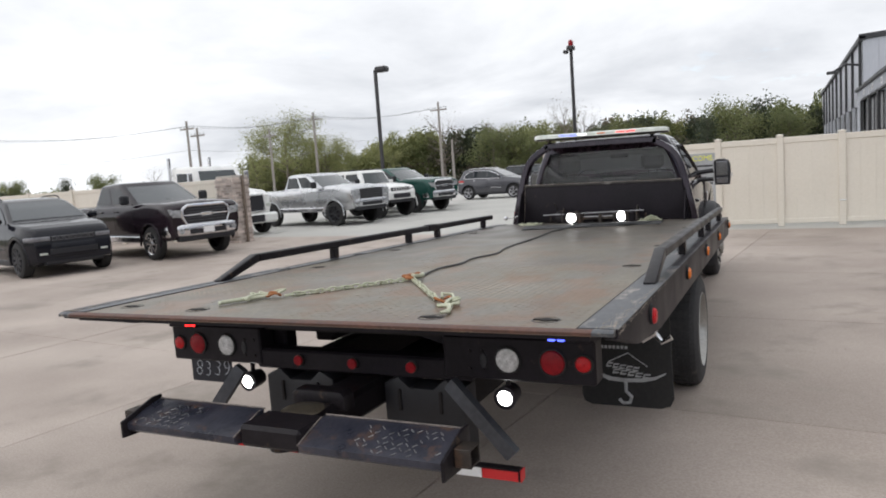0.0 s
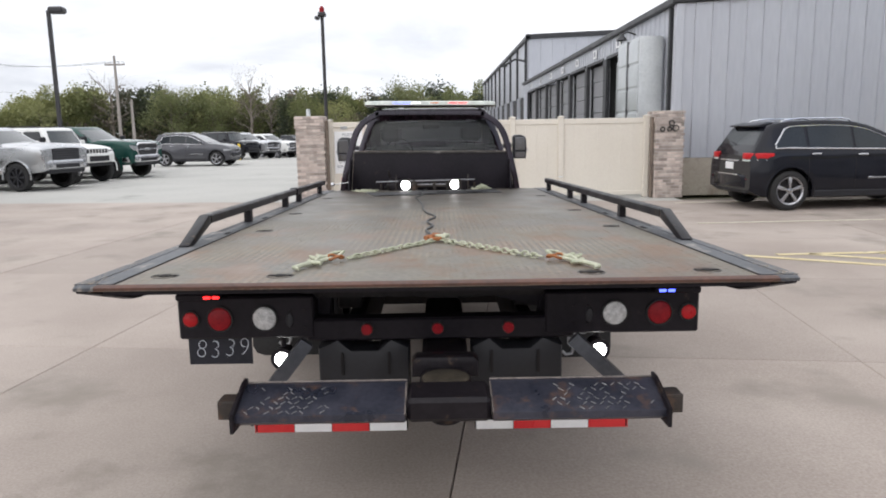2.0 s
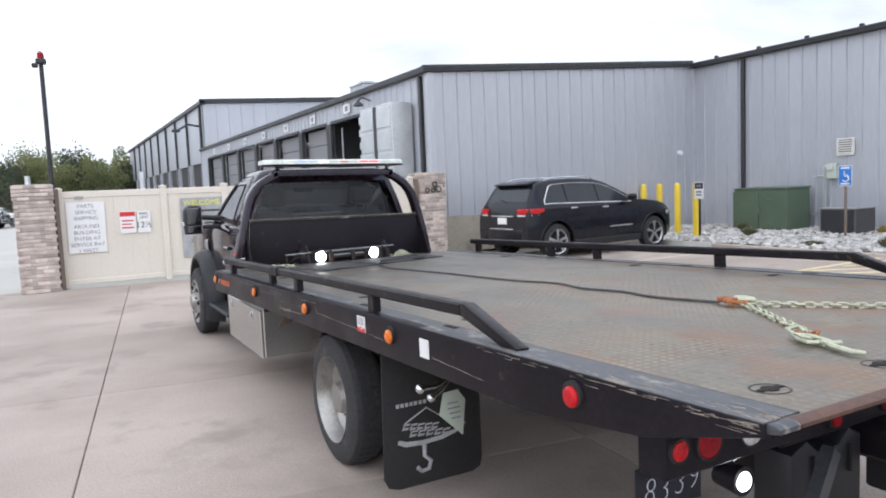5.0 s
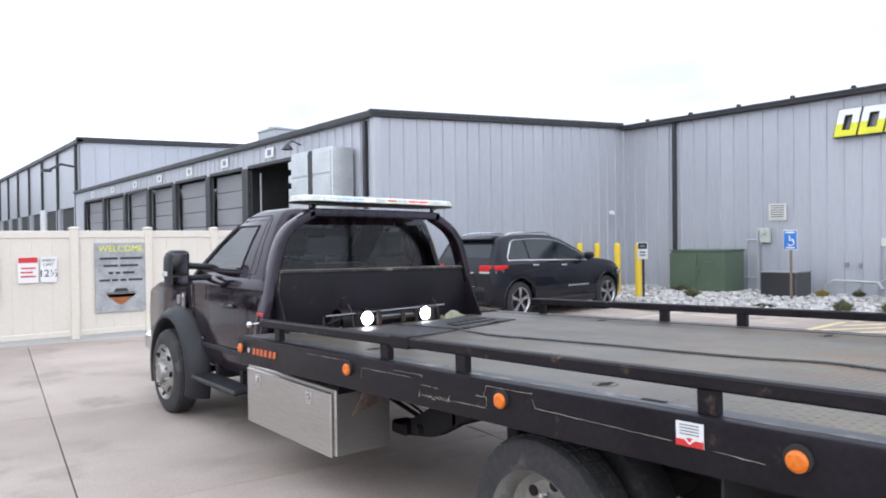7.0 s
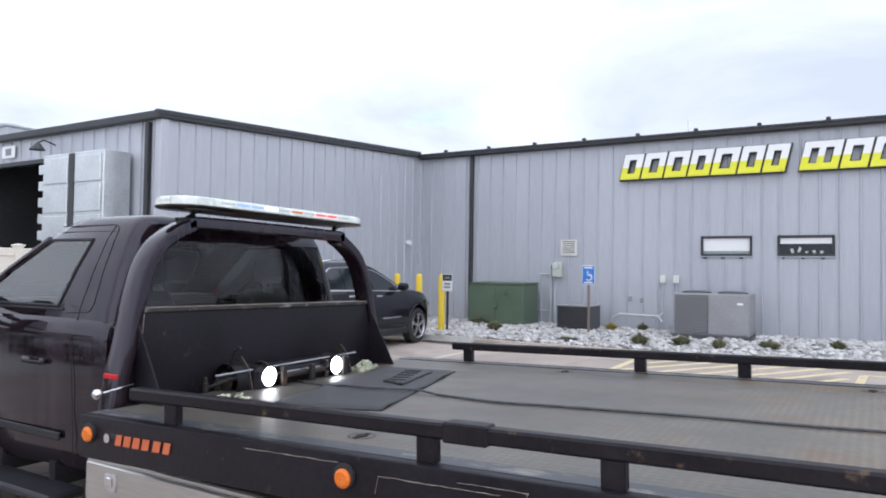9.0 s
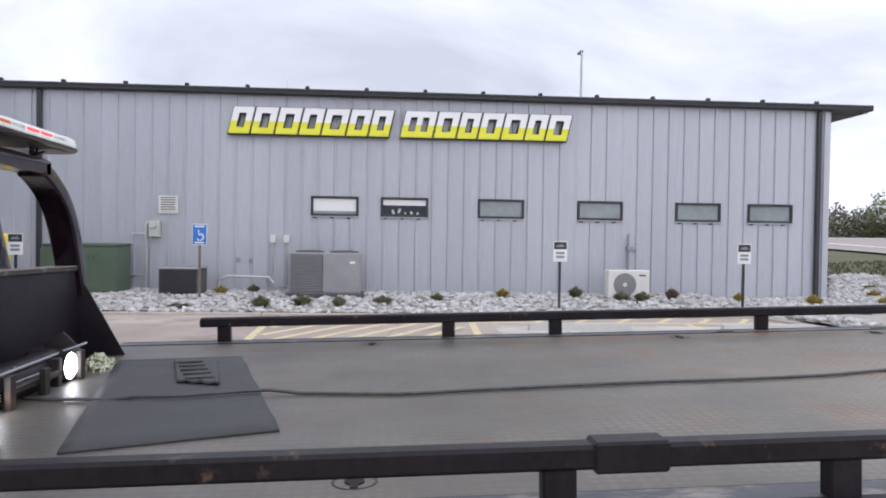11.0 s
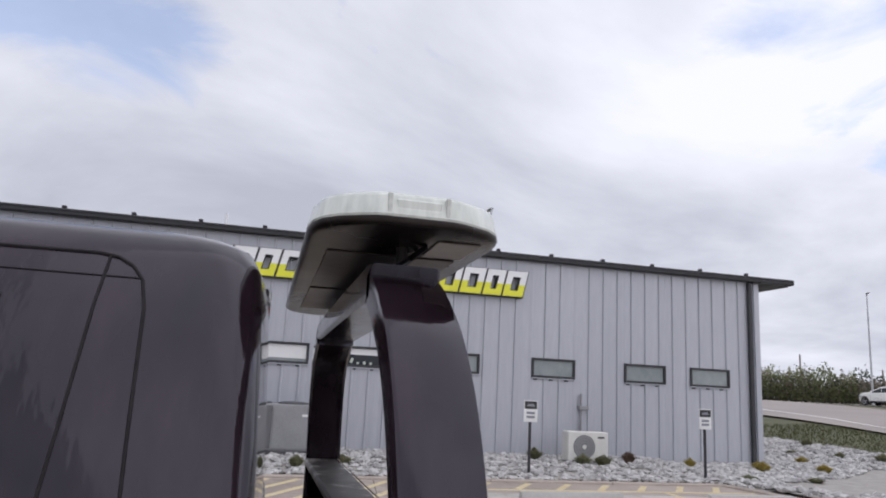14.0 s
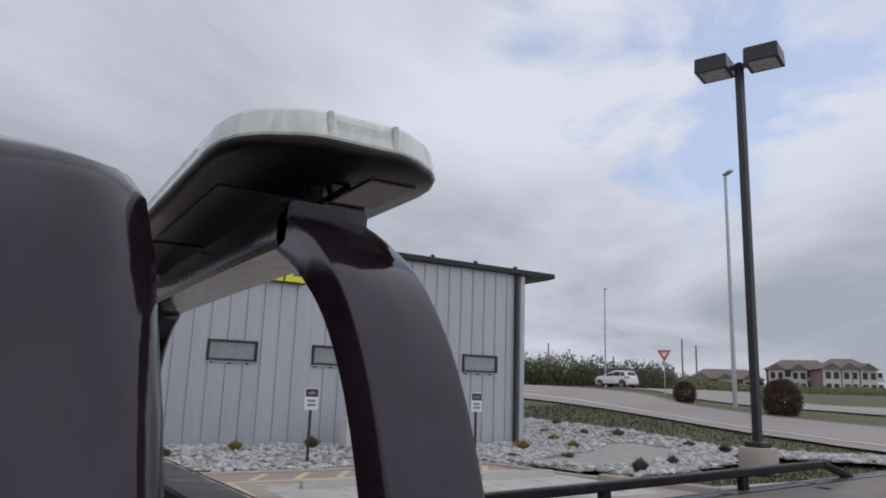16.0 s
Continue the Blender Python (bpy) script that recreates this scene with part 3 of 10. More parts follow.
    def loft(self, rings, closed_ring=True, caps=True, wrap=False):
        k = len(rings[0])
        vs = [p for r in rings for p in r]
        fs = []
        for i in range(len(rings) if wrap else len(rings) - 1):
            a, b = i * k, (i + 1) % len(rings) * k
            for j in range(k if closed_ring else k - 1):
                fs.append((a + j, a + (j + 1) % k, b + (j + 1) % k, b + j))
        if caps:
            fs += [tuple(range(k))[::-1], tuple(range(len(vs) - k, len(vs)))]
        return self.add(vs, fs)

    def prism(self, outline, a, b, axis="x", bev=0.0, m=None):
        """An outline in the plane across the axis, drawn from a to b along it, with rounded rims."""
        def put(p, d):
            return {"x": (d, p[0], p[1]), "y": (p[0], d, p[1]), "z": (p[0], p[1], d)}[axis]
        area = sum(p[0] * q[1] - q[0] * p[1] for p, q in zip(outline, outline[1:] + outline[:1]))
        if area < 0:
            outline = outline[::-1]
        layers = [(a, outline), (b, outline)]
        if bev:
            s = 1 if b > a else -1
            layers = [(a, inset(outline, bev)), (a + s * 0.3 * bev, inset(outline, 0.3 * bev)), (a + s * bev, outline), (b - s * bev, outline), (b - s * 0.3 * bev, inset(outline, 0.3 * bev)), (b, inset(outline, bev))]
        rings = [[put(p, d) for p in o] for d, o in layers]
        n = Shape().loft(rings)
        return self.add(n.v, n.f, m)

    def lathe(self, profile, seg=32, m=None, axis="x"):
        """A profile of (along, radius) turned round the axis."""
        rings = []
        for i in range(seg):
            c, s = math.cos(2 * math.pi * i / seg), math.sin(2 * math.pi * i / seg)
            rings.append([{"x": (d, r * c, r * s), "y": (r * c, d, r * s), "z": (r * c, r * s, d)}[axis] for d, r in profile])
        n = Shape().loft(rings, closed_ring=False, caps=False, wrap=True)
        return self.add(n.v, n.f, m)

    def ball(self, c, r, seg=12, squash=(1, 1, 1)):
        prof = [(-math.cos(math.pi * i / (seg // 2)), max(math.sin(math.pi * i / (seg // 2)), 1e-3)) for i in range(seg // 2 + 1)]
        m = Matrix.Translation(c) @ Matrix.Diagonal((r * squash[0], r * squash[1], r * squash[2], 1))
        return self.lathe(prof, seg, m, "z")

    def facing(self, centre):
        """Turns every face away from a centre."""
        out = []
        for f in self.f:
            a, b, c = (Vector(self.v[i]) for i in f[:3])
            n = (b - a).cross(c - b)
            out.append(f if n.dot((a + b + c) / 3 - Vector(centre)) > 0 else f[::-1])
        self.f, self.fixed = out, True
        return self

    def mesh(self, name, smooth=None):
        me = bpy.data.meshes.new(name)
        me.from_pydata(self.v, [], self.f)
        bm = bmesh.new()
        bm.from_mesh(me)
        if self.fixed:
            bmesh.ops.remove_doubles(bm, verts=bm.verts, dist=1e-5)
        else:
            bmesh.ops.recalc_face_normals(bm, faces=bm.faces)
        bm.to_mesh(me)
        bm.free()
        if smooth is not None:
            me.shade_smooth()
            me.set_sharp_from_angle(angle=radians(smooth))
        return me


def inset(poly, d):
    out, n = [], len(poly)
    for i in range(n):
        p, a, b = Vector(poly[i]), Vector(poly[i - 1]), Vector(poly[(i + 1) % n])
        e, f = (p - a), (b - p)
        if e.length < 1e-6 or f.length < 1e-6:
            out.append(tuple(p))
            continue
        e, f = e.normalized(), f.normalized()
        n1, n2 = Vector((-e.y, e.x)), Vector((-f.y, f.x))
        k = n1 + n2
        k = k / max(k.length_squared / 2, 0.5)
        out.append((p.x + d * k.x, p.y + d * k.y))
    return out


def arc(cx, cy, r, a0, a1, n):
    return [(cx + r * math.cos(radians(a0 + (a1 - a0) * i / n)), cy + r * math.sin(radians(a0 + (a1 - a0) * i / n))) for i in range(n + 1)]


def part(name, shape, material, parent=None, label="", smooth=30, m=None, kind=""):
    """One mesh object under a thing, a part or, with no parent, on its own."""
    me = shape.mesh(name, smooth) if isinstance(shape, Shape) else shape
    if not me.materials:
        me.materials.append(MATS[material])
    ob = new(name, me)
    if parent:
        ob.parent = parent
    if m is not None:
        ob.matrix_basis = m
    return tagged(ob, label, kind=kind)


def thing(name, label, category, group="", kind="", m=None):
    ob = new(name)
    ob.empty_display_size = 0.1
    if m is not None:
        ob.matrix_basis = m
    return tagged(ob, label, category, group, kind)


def solid(name, shape, material, label, category, group="", kind="", smooth=30, m=None):
    return tagged(part(name, shape, material, None, "", smooth, m), label, category, group, kind)


def bars(parent, name, material, m, rows, height, depth=0.004, label=""):
    """Lines of writing too small to read, as plain bars: rows of (x0, x1, z) in the plane of m."""
    for x0, x1, z in rows:
        part(name, Shape().box(x0, x1, -depth, 0, z - height / 2, z + height / 2), material, parent, label, None, m)

# ---- ground, yard, lot, road ----
def rise(x, y):
    """The ground climbs gently towards the road in the south-east and falls a little across the far lot."""
    dip = 0.025 * min(max(y + 0.11 * x - 41.05, 0), 18) * min(max((11 - x) / 5, 0), 1)
    return -dip + 2.3 * (1 - math.exp(-max(0.62 * x - 0.78 * y - 18, 0) / 22))


def sheet(xs, ys, lift, inside=None):
    s = Shape()
    at = {}
    for i, x in enumerate(xs):
        for j, y in enumerate(ys):
            at[i, j] = len(s.v)
            s.v.append((x, y, rise(x, y) + lift))
    for i in range(len(xs) - 1):
        for j in range(len(ys) - 1):
            if inside is None or inside((xs[i] + xs[i + 1]) / 2, (ys[j] + ys[j + 1]) / 2):
                s.f.append((at[i, j], at[i + 1, j], at[i + 1, j + 1], at[i, j + 1]))
    return s


far_steps = [-1500, -900, -500, -300, -200] + list(range(-140, 141, 5)) + [200, 300, 500, 900, 1500]
tagged(part("ground", sheet(far_steps, far_steps, -0.07), "grass_ground", smooth=60), "rough spring grass running to the horizon", "ground", kind="structure")

TILT = radians(-6.5)
YARD = Matrix.Rotation(TILT, 4, "Z")


def in_yard(x, y):
    if y > -3.6:
        return x < 12.2
    return x < 6.6


pavement = tagged(part("pavement", Shape().box(-34, 6.35, -20, 14.3, -0.3, -0.035).box(6.35, 13.0, -3.5, 14.3, -0.3, -0.035), "joint"), "tan concrete yard in large jointed slabs", "pavement", kind="structure")
slab_meshes = {}
cols = [-33.6, -30.5, -27.4, -24.4, -21.4, -18.3, -15.2, -12.2, -9.2, -6.15, -3.12, -0.02, 2.72, 5.75, 8.8, 11.85]
rows = [-20.9, -18.0, -15.1, -12.1, -9.2, -6.2, -3.25, -0.35, 2.6, 5.5, 8.45, 11.35, 14.2]
for i in range(len(cols) - 1):
    for j in range(len(rows) - 1):
        a, b = cols[i + 1] - cols[i], rows[j + 1] - rows[j]
        c = YARD @ Vector(((cols[i] + cols[i + 1]) / 2, (rows[j] + rows[j + 1]) / 2, 0))
        if not in_yard(c.x + 0.8, c.y - 0.4):
            continue
        key = (round(a, 2), round(b, 2))
        if key not in slab_meshes:
            slab_meshes[key] = Shape().box(-a / 2 + 0.004, a / 2 - 0.004, -b / 2 + 0.004, b / 2 - 0.004, -0.12, 0, 0.006).mesh("slab")
        part("slab", slab_meshes[key], "concrete_tan", pavement, m=Matrix.Translation((c.x, c.y, 0.002 * ((i * 7 + j * 3) % 3))) @ YARD)

# the grey lot beyond the gateway
FALL = Matrix(((1, 0, 0, 0), (0, 1, 0, 0), (-0.00275, -0.025, 1, 0.025 * 41.05), (0, 0, 0, 1)))
LEVEL = Matrix.Translation((0, 0, -0.45))
lot = thing("parking_lot", "pale grey concrete parking lot beyond the gate pillars", "parking lot", kind="structure")
for i, (x0, x1) in enumerate(((-75, -34), (-34, -14), (-14, 5.6))):
    for j in range(9):
        y0 = 14.25 + 9 * j
        part("slab", Shape().prism([(x0 + 0.01, y0 - 0.11 * x0 - 0.2), (x1 - 0.01, y0 - 0.11 * x1 - 0.2), (x1 - 0.01, y0 + 8.98 - 0.11 * x1 - 0.2), (x0 + 0.01, y0 + 8.98 - 0.11 * x0 - 0.2)], -0.2, -0.004, "z", 0, FALL if j in (3, 4) else LEVEL if j > 4 else None), "concrete_grey", lot)

# kerb round the planting and the verge
kerb = thing("kerb", "low pale concrete kerb along the planting bed", "kerb", kind="structure")
for (x0, y0), (x1, y1) in (((11.25, 14.6), (11.35, -3.0)), ((11.35, -3.0), (8.6, -3.6)), ((8.6, -3.6), (6.5, -4.3)), ((6.5, -4.3), (6.3, -19.5))):
    n = max(1, round(math.hypot(x1 - x0, y1 - y0) / 2.4))
    for k in range(n):
        p, q = Vector((x0, y0, 0)).lerp(Vector((x1, y1, 0)), k / n), Vector((x0, y0, 0)).lerp(Vector((x1, y1, 0)), (k + 1) / n)
        L = (q - p).length
        part("kerb_stone", Shape().box(0.004, L - 0.004, -0.075, 0.075, -0.2, 0.05 if x0 > 11 else 0.11, 0.02), "concrete_base", kerb, m=Matrix.Translation(p) @ Matrix.Rotation(math.atan2(q.y - p.y, q.x - p.x), 4, "Z"))

# road past the site
def smooth_line(pts, n=8):
    out = []
    for i in range(len(pts) - 1):
        p0, p1, p2, p3 = (Vector(pts[min(max(k, 0), len(pts) - 1)]) for k in (i - 1, i, i + 1, i + 2))
        for k in range(n):
            t = k / n
            out.append(0.5 * ((2 * p1) + (p2 - p0) * t + (2 * p0 - 5 * p1 + 4 * p2 - p3) * t * t + (3 * p1 - p0 - 3 * p2 + p3) * t ** 3))
    return out + [Vector(pts[-1])]


def strip(near, far, lift, f0=0.0, f1=1.0, k=6):
    """A paved strip between two smooth edges, lying on the rising ground."""
    s = Shape()
    a, b = smooth_line(near), smooth_line(far)
    for p, q in zip(a, b):
        for i in range(k + 1):
            r = p.lerp(q, f0 + (f1 - f0) * i / k)
            s.v.append((r.x, r.y, rise(r.x, r.y) + lift))
    for i in range(len(a) - 1):
        for j in range(k):
            m = i * (k + 1) + j
            s.f.append((m, m + 1, m + k + 2, m + k + 1))
    return s


NEAR_A = [(60, -17.5), (45, -18.7), (29.6, -18.7), (24.5, -18.3), (19.4, -17.4), (15.1, -16.7), (12.2, -16.7), (10, -16.8), (0, -18.5), (-14, -22)]
NEAR_B = [(78, -48.5), (60.7, -43.5), (35.8, -32.4), (27.0, -26.7), (22.9, -23.8), (18.1, -22.4), (15.2, -22.3), (12.8, -22.5), (2, -24), (-14, -28)]
road = tagged(part("road", strip(NEAR_A, NEAR_B, 0.0), "road_concrete", smooth=60), "pale pinkish concrete road past the yard", "road", kind="structure")
part("edge_line", strip(NEAR_A, NEAR_B, 0.02, 0.17, 0.195, 1), "line_white", road, "worn white edge line", 60)
part("verge_kerb", strip(NEAR_A, NEAR_B, 0.03, -0.012, 0.004, 1), "concrete_base", road, "low concrete kerb", 60)
part("verge_kerb", strip(NEAR_A, NEAR_B, 0.03, 0.996, 1.012, 1), "concrete_base", road, "low concrete kerb", 60)
FAR_A = [(75, -53), (45, -43), (29, -30.5), (21.5, -26.8), (18, -27.2), (14.7, -27.6), (5, -29.5), (-14, -33.5)]
FAR_B = [(72, -63), (42, -53), (27, -37), (21, -31.5), (17.5, -32.6), (14, -33.5), (4, -36), (-14, -40)]
tagged(part("road", strip(FAR_A, FAR_B, 0.0), "road_concrete", smooth=60), "second carriageway behind a grass strip", "road", kind="structure")


# a paler stretch of newer concrete by the wheel stops
part("fresh_patch", Shape().box(6.9, 9.9, -3.4, 2.7, 0.001, 0.0055, 0.002), "concrete_pale", pavement, "paler newer concrete")


# painted lines on the yard
def stripe(name, p, q, w, material, parent):
    p, q = Vector((*p, 0)), Vector((*q, 0))
    part(name, Shape().box(0, (q - p).length, -w / 2, w / 2, 0.004, 0.008), material, parent, m=Matrix.Translation(p) @ Matrix.Rotation(math.atan2(q.y - p.y, q.x - p.x), 4, "Z"))


marks = thing("parking_markings", "faded yellow hatching and stall lines on concrete", "road marking", kind="structure")
for x in (4.5,):
    stripe("stall_line", (x, 9.7), (10.9, 9.95), 0.10, "line_pale", marks)
stripe("stall_line", (5.2, 13.1), (10.6, 13.3), 0.10, "line_pale", marks)
stripe("stall_line", (4.4, 6.55), (10.9, 6.75), 0.125, "line_yellow", marks)
stripe("stall_line", (4.4, 3.3), (10.25, 3.03), 0.125, "line_yellow", marks)
stripe("stall_line", (10.27, 3.03), (10.35, -3.0), 0.125, "line_yellow", marks)
stripe("stall_line", (5.2, -0.9), (10.3, -1.05), 0.125, "line_yellow", marks)
for k in range(9):
    x = 3.9 + 0.92 * k
    stripe("hatch_line", (x, 6.55), (min(x + 3.3 * 1.75, 11.1), 6.55 - (min(x + 3.3 * 1.75, 11.1) - x) / 1.75), 0.125, "line_yellow", marks)
for k in range(7):
    y = 2.6 - 0.8 * k
    stripe("hatch_line", (10.4, y), (11.15, y - 0.5), 0.125, "line_yellow", marks)
for y0, y1 in ((0.35, 2.15), (-3.0, -1.3), (10.6, 12.4)):
    x = 9.3 if y0 < 9 else 10.75
    solid("wheel_stop", Shape().prism([(-0.09, 0), (0.09, 0), (0.06, 0.12), (-0.06, 0.12)], y0, y1, "y", 0.02), "concrete_grey", "pale precast concrete wheel stop on the yard", "wheel stop", "wheel stops", m=Matrix.Translation((x, 0, 0.004)))

# ---- workshop building ----
WX, WY = 15.08, 14.92
building = thing("workshop_building", "grey ribbed metal workshop with dark trim", "building")


def panel(parent, origin, along, out, width, z0, z1, z2=None, seam=True, name="panel"):
    """One standing-seam sheet: pan and rib, from z0 up to z1, or to z1..z2 under a sloping eave."""
    z2 = z1 if z2 is None else z2
    o, a, n = Vector(origin), Vector(along), Vector(out)
    s = Shape()
    def col(u, p, top):
        b = o + a * u + n * p
        return [(b.x, b.y, z0), (b.x, b.y, top)]
    prof = [(0, 0.0)] + ([(0.012, 0.034), (0.042, 0.034), (0.054, 0.0)] if seam and width > 0.09 else []) + [(width * 0.5 + 0.03, 0.004), (width - 0.002, 0.0), (width - 0.002, -0.08), (0, -0.08)]
    lower = [col(u, p, z1 + (z2 - z1) * u / width) for u, p in prof]
    s.loft([[c[0] for c in lower], [c[1] for c in lower]])
    part(name, s, "siding", parent, smooth=None)


def siding(parent, start, along, out, length, z0, ztop, holes=(), step=0.406):
    """Sheets along a wall, cut round the openings (u0, u1, z0, z1)."""
    cuts = sorted({round(v, 3) for v in [k * step for k in range(int(length / step) + 1)] + [length] + [h[0] for h in holes] + [h[1] for h in holes]})
    for u0, u1 in zip(cuts, cuts[1:]):
        if u1 - u0 < 0.02:
            continue
        o = Vector(start) + Vector(along) * u0
        seam = abs(u0 / step - round(u0 / step)) < 0.01
        t0, t1 = ztop(u0), ztop(u1)
        hole = next((h for h in holes if h[0] - 0.001 <= u0 and u1 <= h[1] + 0.001), None)
        if hole:
            if hole[2] > z0 + 0.05:
                panel(parent, o, along, out, u1 - u0, z0, hole[2], None, seam)
            if hole[3] < t0 - 0.05:
                panel(parent, o, along, out, u1 - u0, hole[3], t0, t1, seam)
        else:
            panel(parent, o, along, out, u1 - u0, z0, t0, t1, seam)


WINDOWS = [(6.55, 5.37), (4.82, 3.63), (2.37, 1.19), (-0.19, -1.37), (-2.76, -3.96), (-4.69, -5.89)]
Y_END = -6.82
front_wall = part("front_wall", Shape().box(WX + 0.09, WX + 0.11, Y_END, WY, 0, 0.12), "siding", building, "grey standing-seam wall")
siding(front_wall, (WX, WY, 0), (0, -1, 0), (-1, 0, 0), WY - Y_END, 0.0, lambda u: 5.05, [(WY - a, WY - b, 2.07, 2.56) for a, b in WINDOWS])
end_wall = part("end_wall", Shape().box(5.8, WX, WY + 0.09, WY + 0.11, 0, 0.12), "siding", building, "grey standing-seam gable wall")
siding(end_wall, (5.72, WY, 0), (1, 0, 0), (0, -1, 0), WX - 5.72, 0.0, lambda u: 4.56 + 0.058 * u)
side_wall = part("bay_wall", Shape().box(5.80, 5.82, WY, 46, 4.3, 4.4), "siding", building, "grey wall over a row of service bays")
BAYS = [(18.85, 22.0), (22.45, 25.2), (25.6, 28.75), (29.15, 32.1), (32.5, 35.7), (36.1, 39.5), (39.9, 43.7)]
siding(side_wall, (5.72, 46.0, 0), (0, -1, 0), (-1, 0, 0), 46 - WY, 0.0, lambda u: 4.56, [(46 - b, 46 - a, 0.0, 3.93) for a, b in BAYS])
south_wall = part("south_wall", Shape().box(WX, 40, Y_END + 0.09, Y_END + 0.11, 0, 0.12), "siding", building, "grey metal wall at the road end")
siding(south_wall, (40, Y_END, 0), (-1, 0, 0), (0, -1, 0), 40 - WX, 0.0, lambda u: 5.05)
part("back_wall", Shape().box(40, 40.1, Y_END, 60, 0, 5).box(5.72, 40, 46, 46.1, 0, 4.56), "siding", building)
part("roof", Shape().add([(WX - 0.25, Y_END - 1.07, 5.12), (WX - 0.25, WY, 5.12), (40, WY, 6.6), (40, Y_END - 1.07, 6.6)], [(0, 1, 2, 3)]).add([(5.6, WY - 0.12, 4.63), (5.6, 46, 4.63), (40, 46, 6.62), (40, WY - 0.12, 6.62)], [(0, 1, 2, 3)]), "roofing", building, "low metal roof", None)
part("eave_trim", Shape().box(WX - 0.22, WX + 0.02, Y_END - 1.10, WY - 0.1, 5.02, 5.17, 0.02), "trim_dark", building, "dark eave trim")
part("eave_trim", Shape().box(WX, 40, Y_END - 1.10, Y_END - 1.02, 5.0, 5.17, 0.02), "trim_dark", building, "dark eave trim")
part("soffit", Shape().box(WX - 0.2, 40, Y_END - 1.02, Y_END, 5.0, 5.02), "trim_dark", building)
m_slope = Matrix.Translation((5.6, WY, 4.60)) @ Matrix.Rotation(-math.atan(0.058), 4, "Y")
part("gable_trim", Shape().box(-0.05, 9.42, -0.10, 0.02, -0.06, 0.12, 0.02), "trim_dark", building, "dark gable trim", m=m_slope)
part("eave_trim", Shape().box(5.56, 5.74, WY - 0.08, 46, 4.54, 4.70, 0.02), "trim_dark", building, "dark eave trim")
for k in range(15):
    y = -6.4 + 1.45 * k
    part("snow_guard", Shape().box(WX - 0.2, WX - 0.1, y - 0.05, y + 0.05, 5.17, 5.24, 0.015), "trim_dark", building)
for x, y, z, ox, oy in ((WX - 0.06, 13.05, 5.0, 0, 0), (WX - 0.06, -6.55, 5.0, 0, 0), (5.66, 15.25, 4.5, 0, 0)):
    part("downspout", Shape().box(x - 0.05, x + 0.05, y - 0.055, y + 0.055, 0.15, z, 0.012), "trim_dark", building, "dark square downspout")
part("corner_trim", Shape().box(WX - 0.05, WX + 0.08, Y_END - 0.05, Y_END + 0.12, 0.1, 5.02, 0.01), "siding", building)
part("corner_trim", Shape().box(5.67, 5.86, WY - 0.05, WY + 0.14, 0.0, 4.56, 0.01), "siding", building)
part("corner_trim", Shape().box(WX - 0.14, WX + 0.02, WY - 0.13, WY + 0.02, 0.0, 5.0, 0.01), "siding", building)

# low windows in dark frames
for k, (a, b) in enumerate(WINDOWS):
    fr = Shape()
    fr.box(WX - 0.05, WX + 0.06, b, a, 2.07, 2.125, 0.008).box(WX - 0.05, WX + 0.06, b, a, 2.505, 2.56, 0.008)
    fr.box(WX - 0.05, WX + 0.06, b, b + 0.055, 2.125, 2.505, 0.008).box(WX - 0.05, WX + 0.06, a - 0.055, a, 2.125, 2.505, 0.008)
    w = part("window", Shape().box(WX - 0.055, WX - 0.01, b - 0.02, a + 0.02, 2.04, 2.066, 0.006), "siding", building, "low wide window in a dark frame")
    part("window_frame", fr, "trim_dark", w)
    part("pane", Shape().box(WX + 0.01, WX + 0.02, b + 0.05, a - 0.05, 2.12, 2.51), "glass_pale" if k != 1 else "glass_dark", w, "pane with a pale blind behind" if k != 1 else "dark pane with clutter behind")
    if k == 1:
        part("blind", Shape().box(WX - 0.002, WX + 0.008, b + 0.06, a - 0.06, 2.36, 2.5), "sign_white", w, "half lowered white blind")
        rnd = random.Random(4)
        for i in range(5):
            y = b + 0.25 + 0.15 * i
            part("clutter", Shape().box(WX - 0.002, WX + 0.008, y, y + 0.06, 2.15, 2.18 + 0.1 * rnd.random(), 0, Matrix.Translation((0, y, 2.2)) @ Matrix.Rotation(rnd.uniform(-0.6, 0.6), 4, "X") @ Matrix.Translation((0, -y, -2.2))), "box_pale", w)
    else:
        part("blind", Shape().box(WX - 0.002, WX + 0.008, b + 0.06, a - 0.06, 2.19, 2.5), "sign_white", w, "white blind") if k == 0 else None
    for i in range(3):
        part("closure", Shape().box(WX - 0.03, WX - 0.001, a - 0.15 - 0.42 * i, a - 0.05 - 0.42 * i, 2.005, 2.038), "trim_dark", w)

# service bays
for k, (a, b) in enumerate(BAYS):
    bay = part("service_bay", Shape().box(5.66, 5.80, a - 0.22, a, 0, 3.95, 0.01).box(5.66, 5.80, b, b + 0.22, 0, 3.95, 0.01).box(5.66, 5.80, a, b, 3.93, 4.03, 0.01), "trim_dark", building, "service bay with dark jambs")
    if k:
        for i in range(7):
            part("door_section", Shape().box(5.93, 5.98, a, b, 0.56 * i, 0.56 * i + 0.54, 0.012), "door_grey", bay)
    else:
        part("track", Shape().box(5.95, 6.0, b - 0.3, b - 0.24, 0, 3.8, 0.01), "galvanised", bay, "door track")
    part("number_plate", Shape().box(5.655, 5.668, (a + b) / 2 - 0.28, (a + b) / 2 + 0.28, 4.14, 4.42, 0), "sign_white", bay, "white plate with a mark")
    part("plate_mark", Shape().box(5.648, 5.655, (a + b) / 2 - 0.12, (a + b) / 2 + 0.12, 4.2, 4.36, 0), "ink_grey", bay)
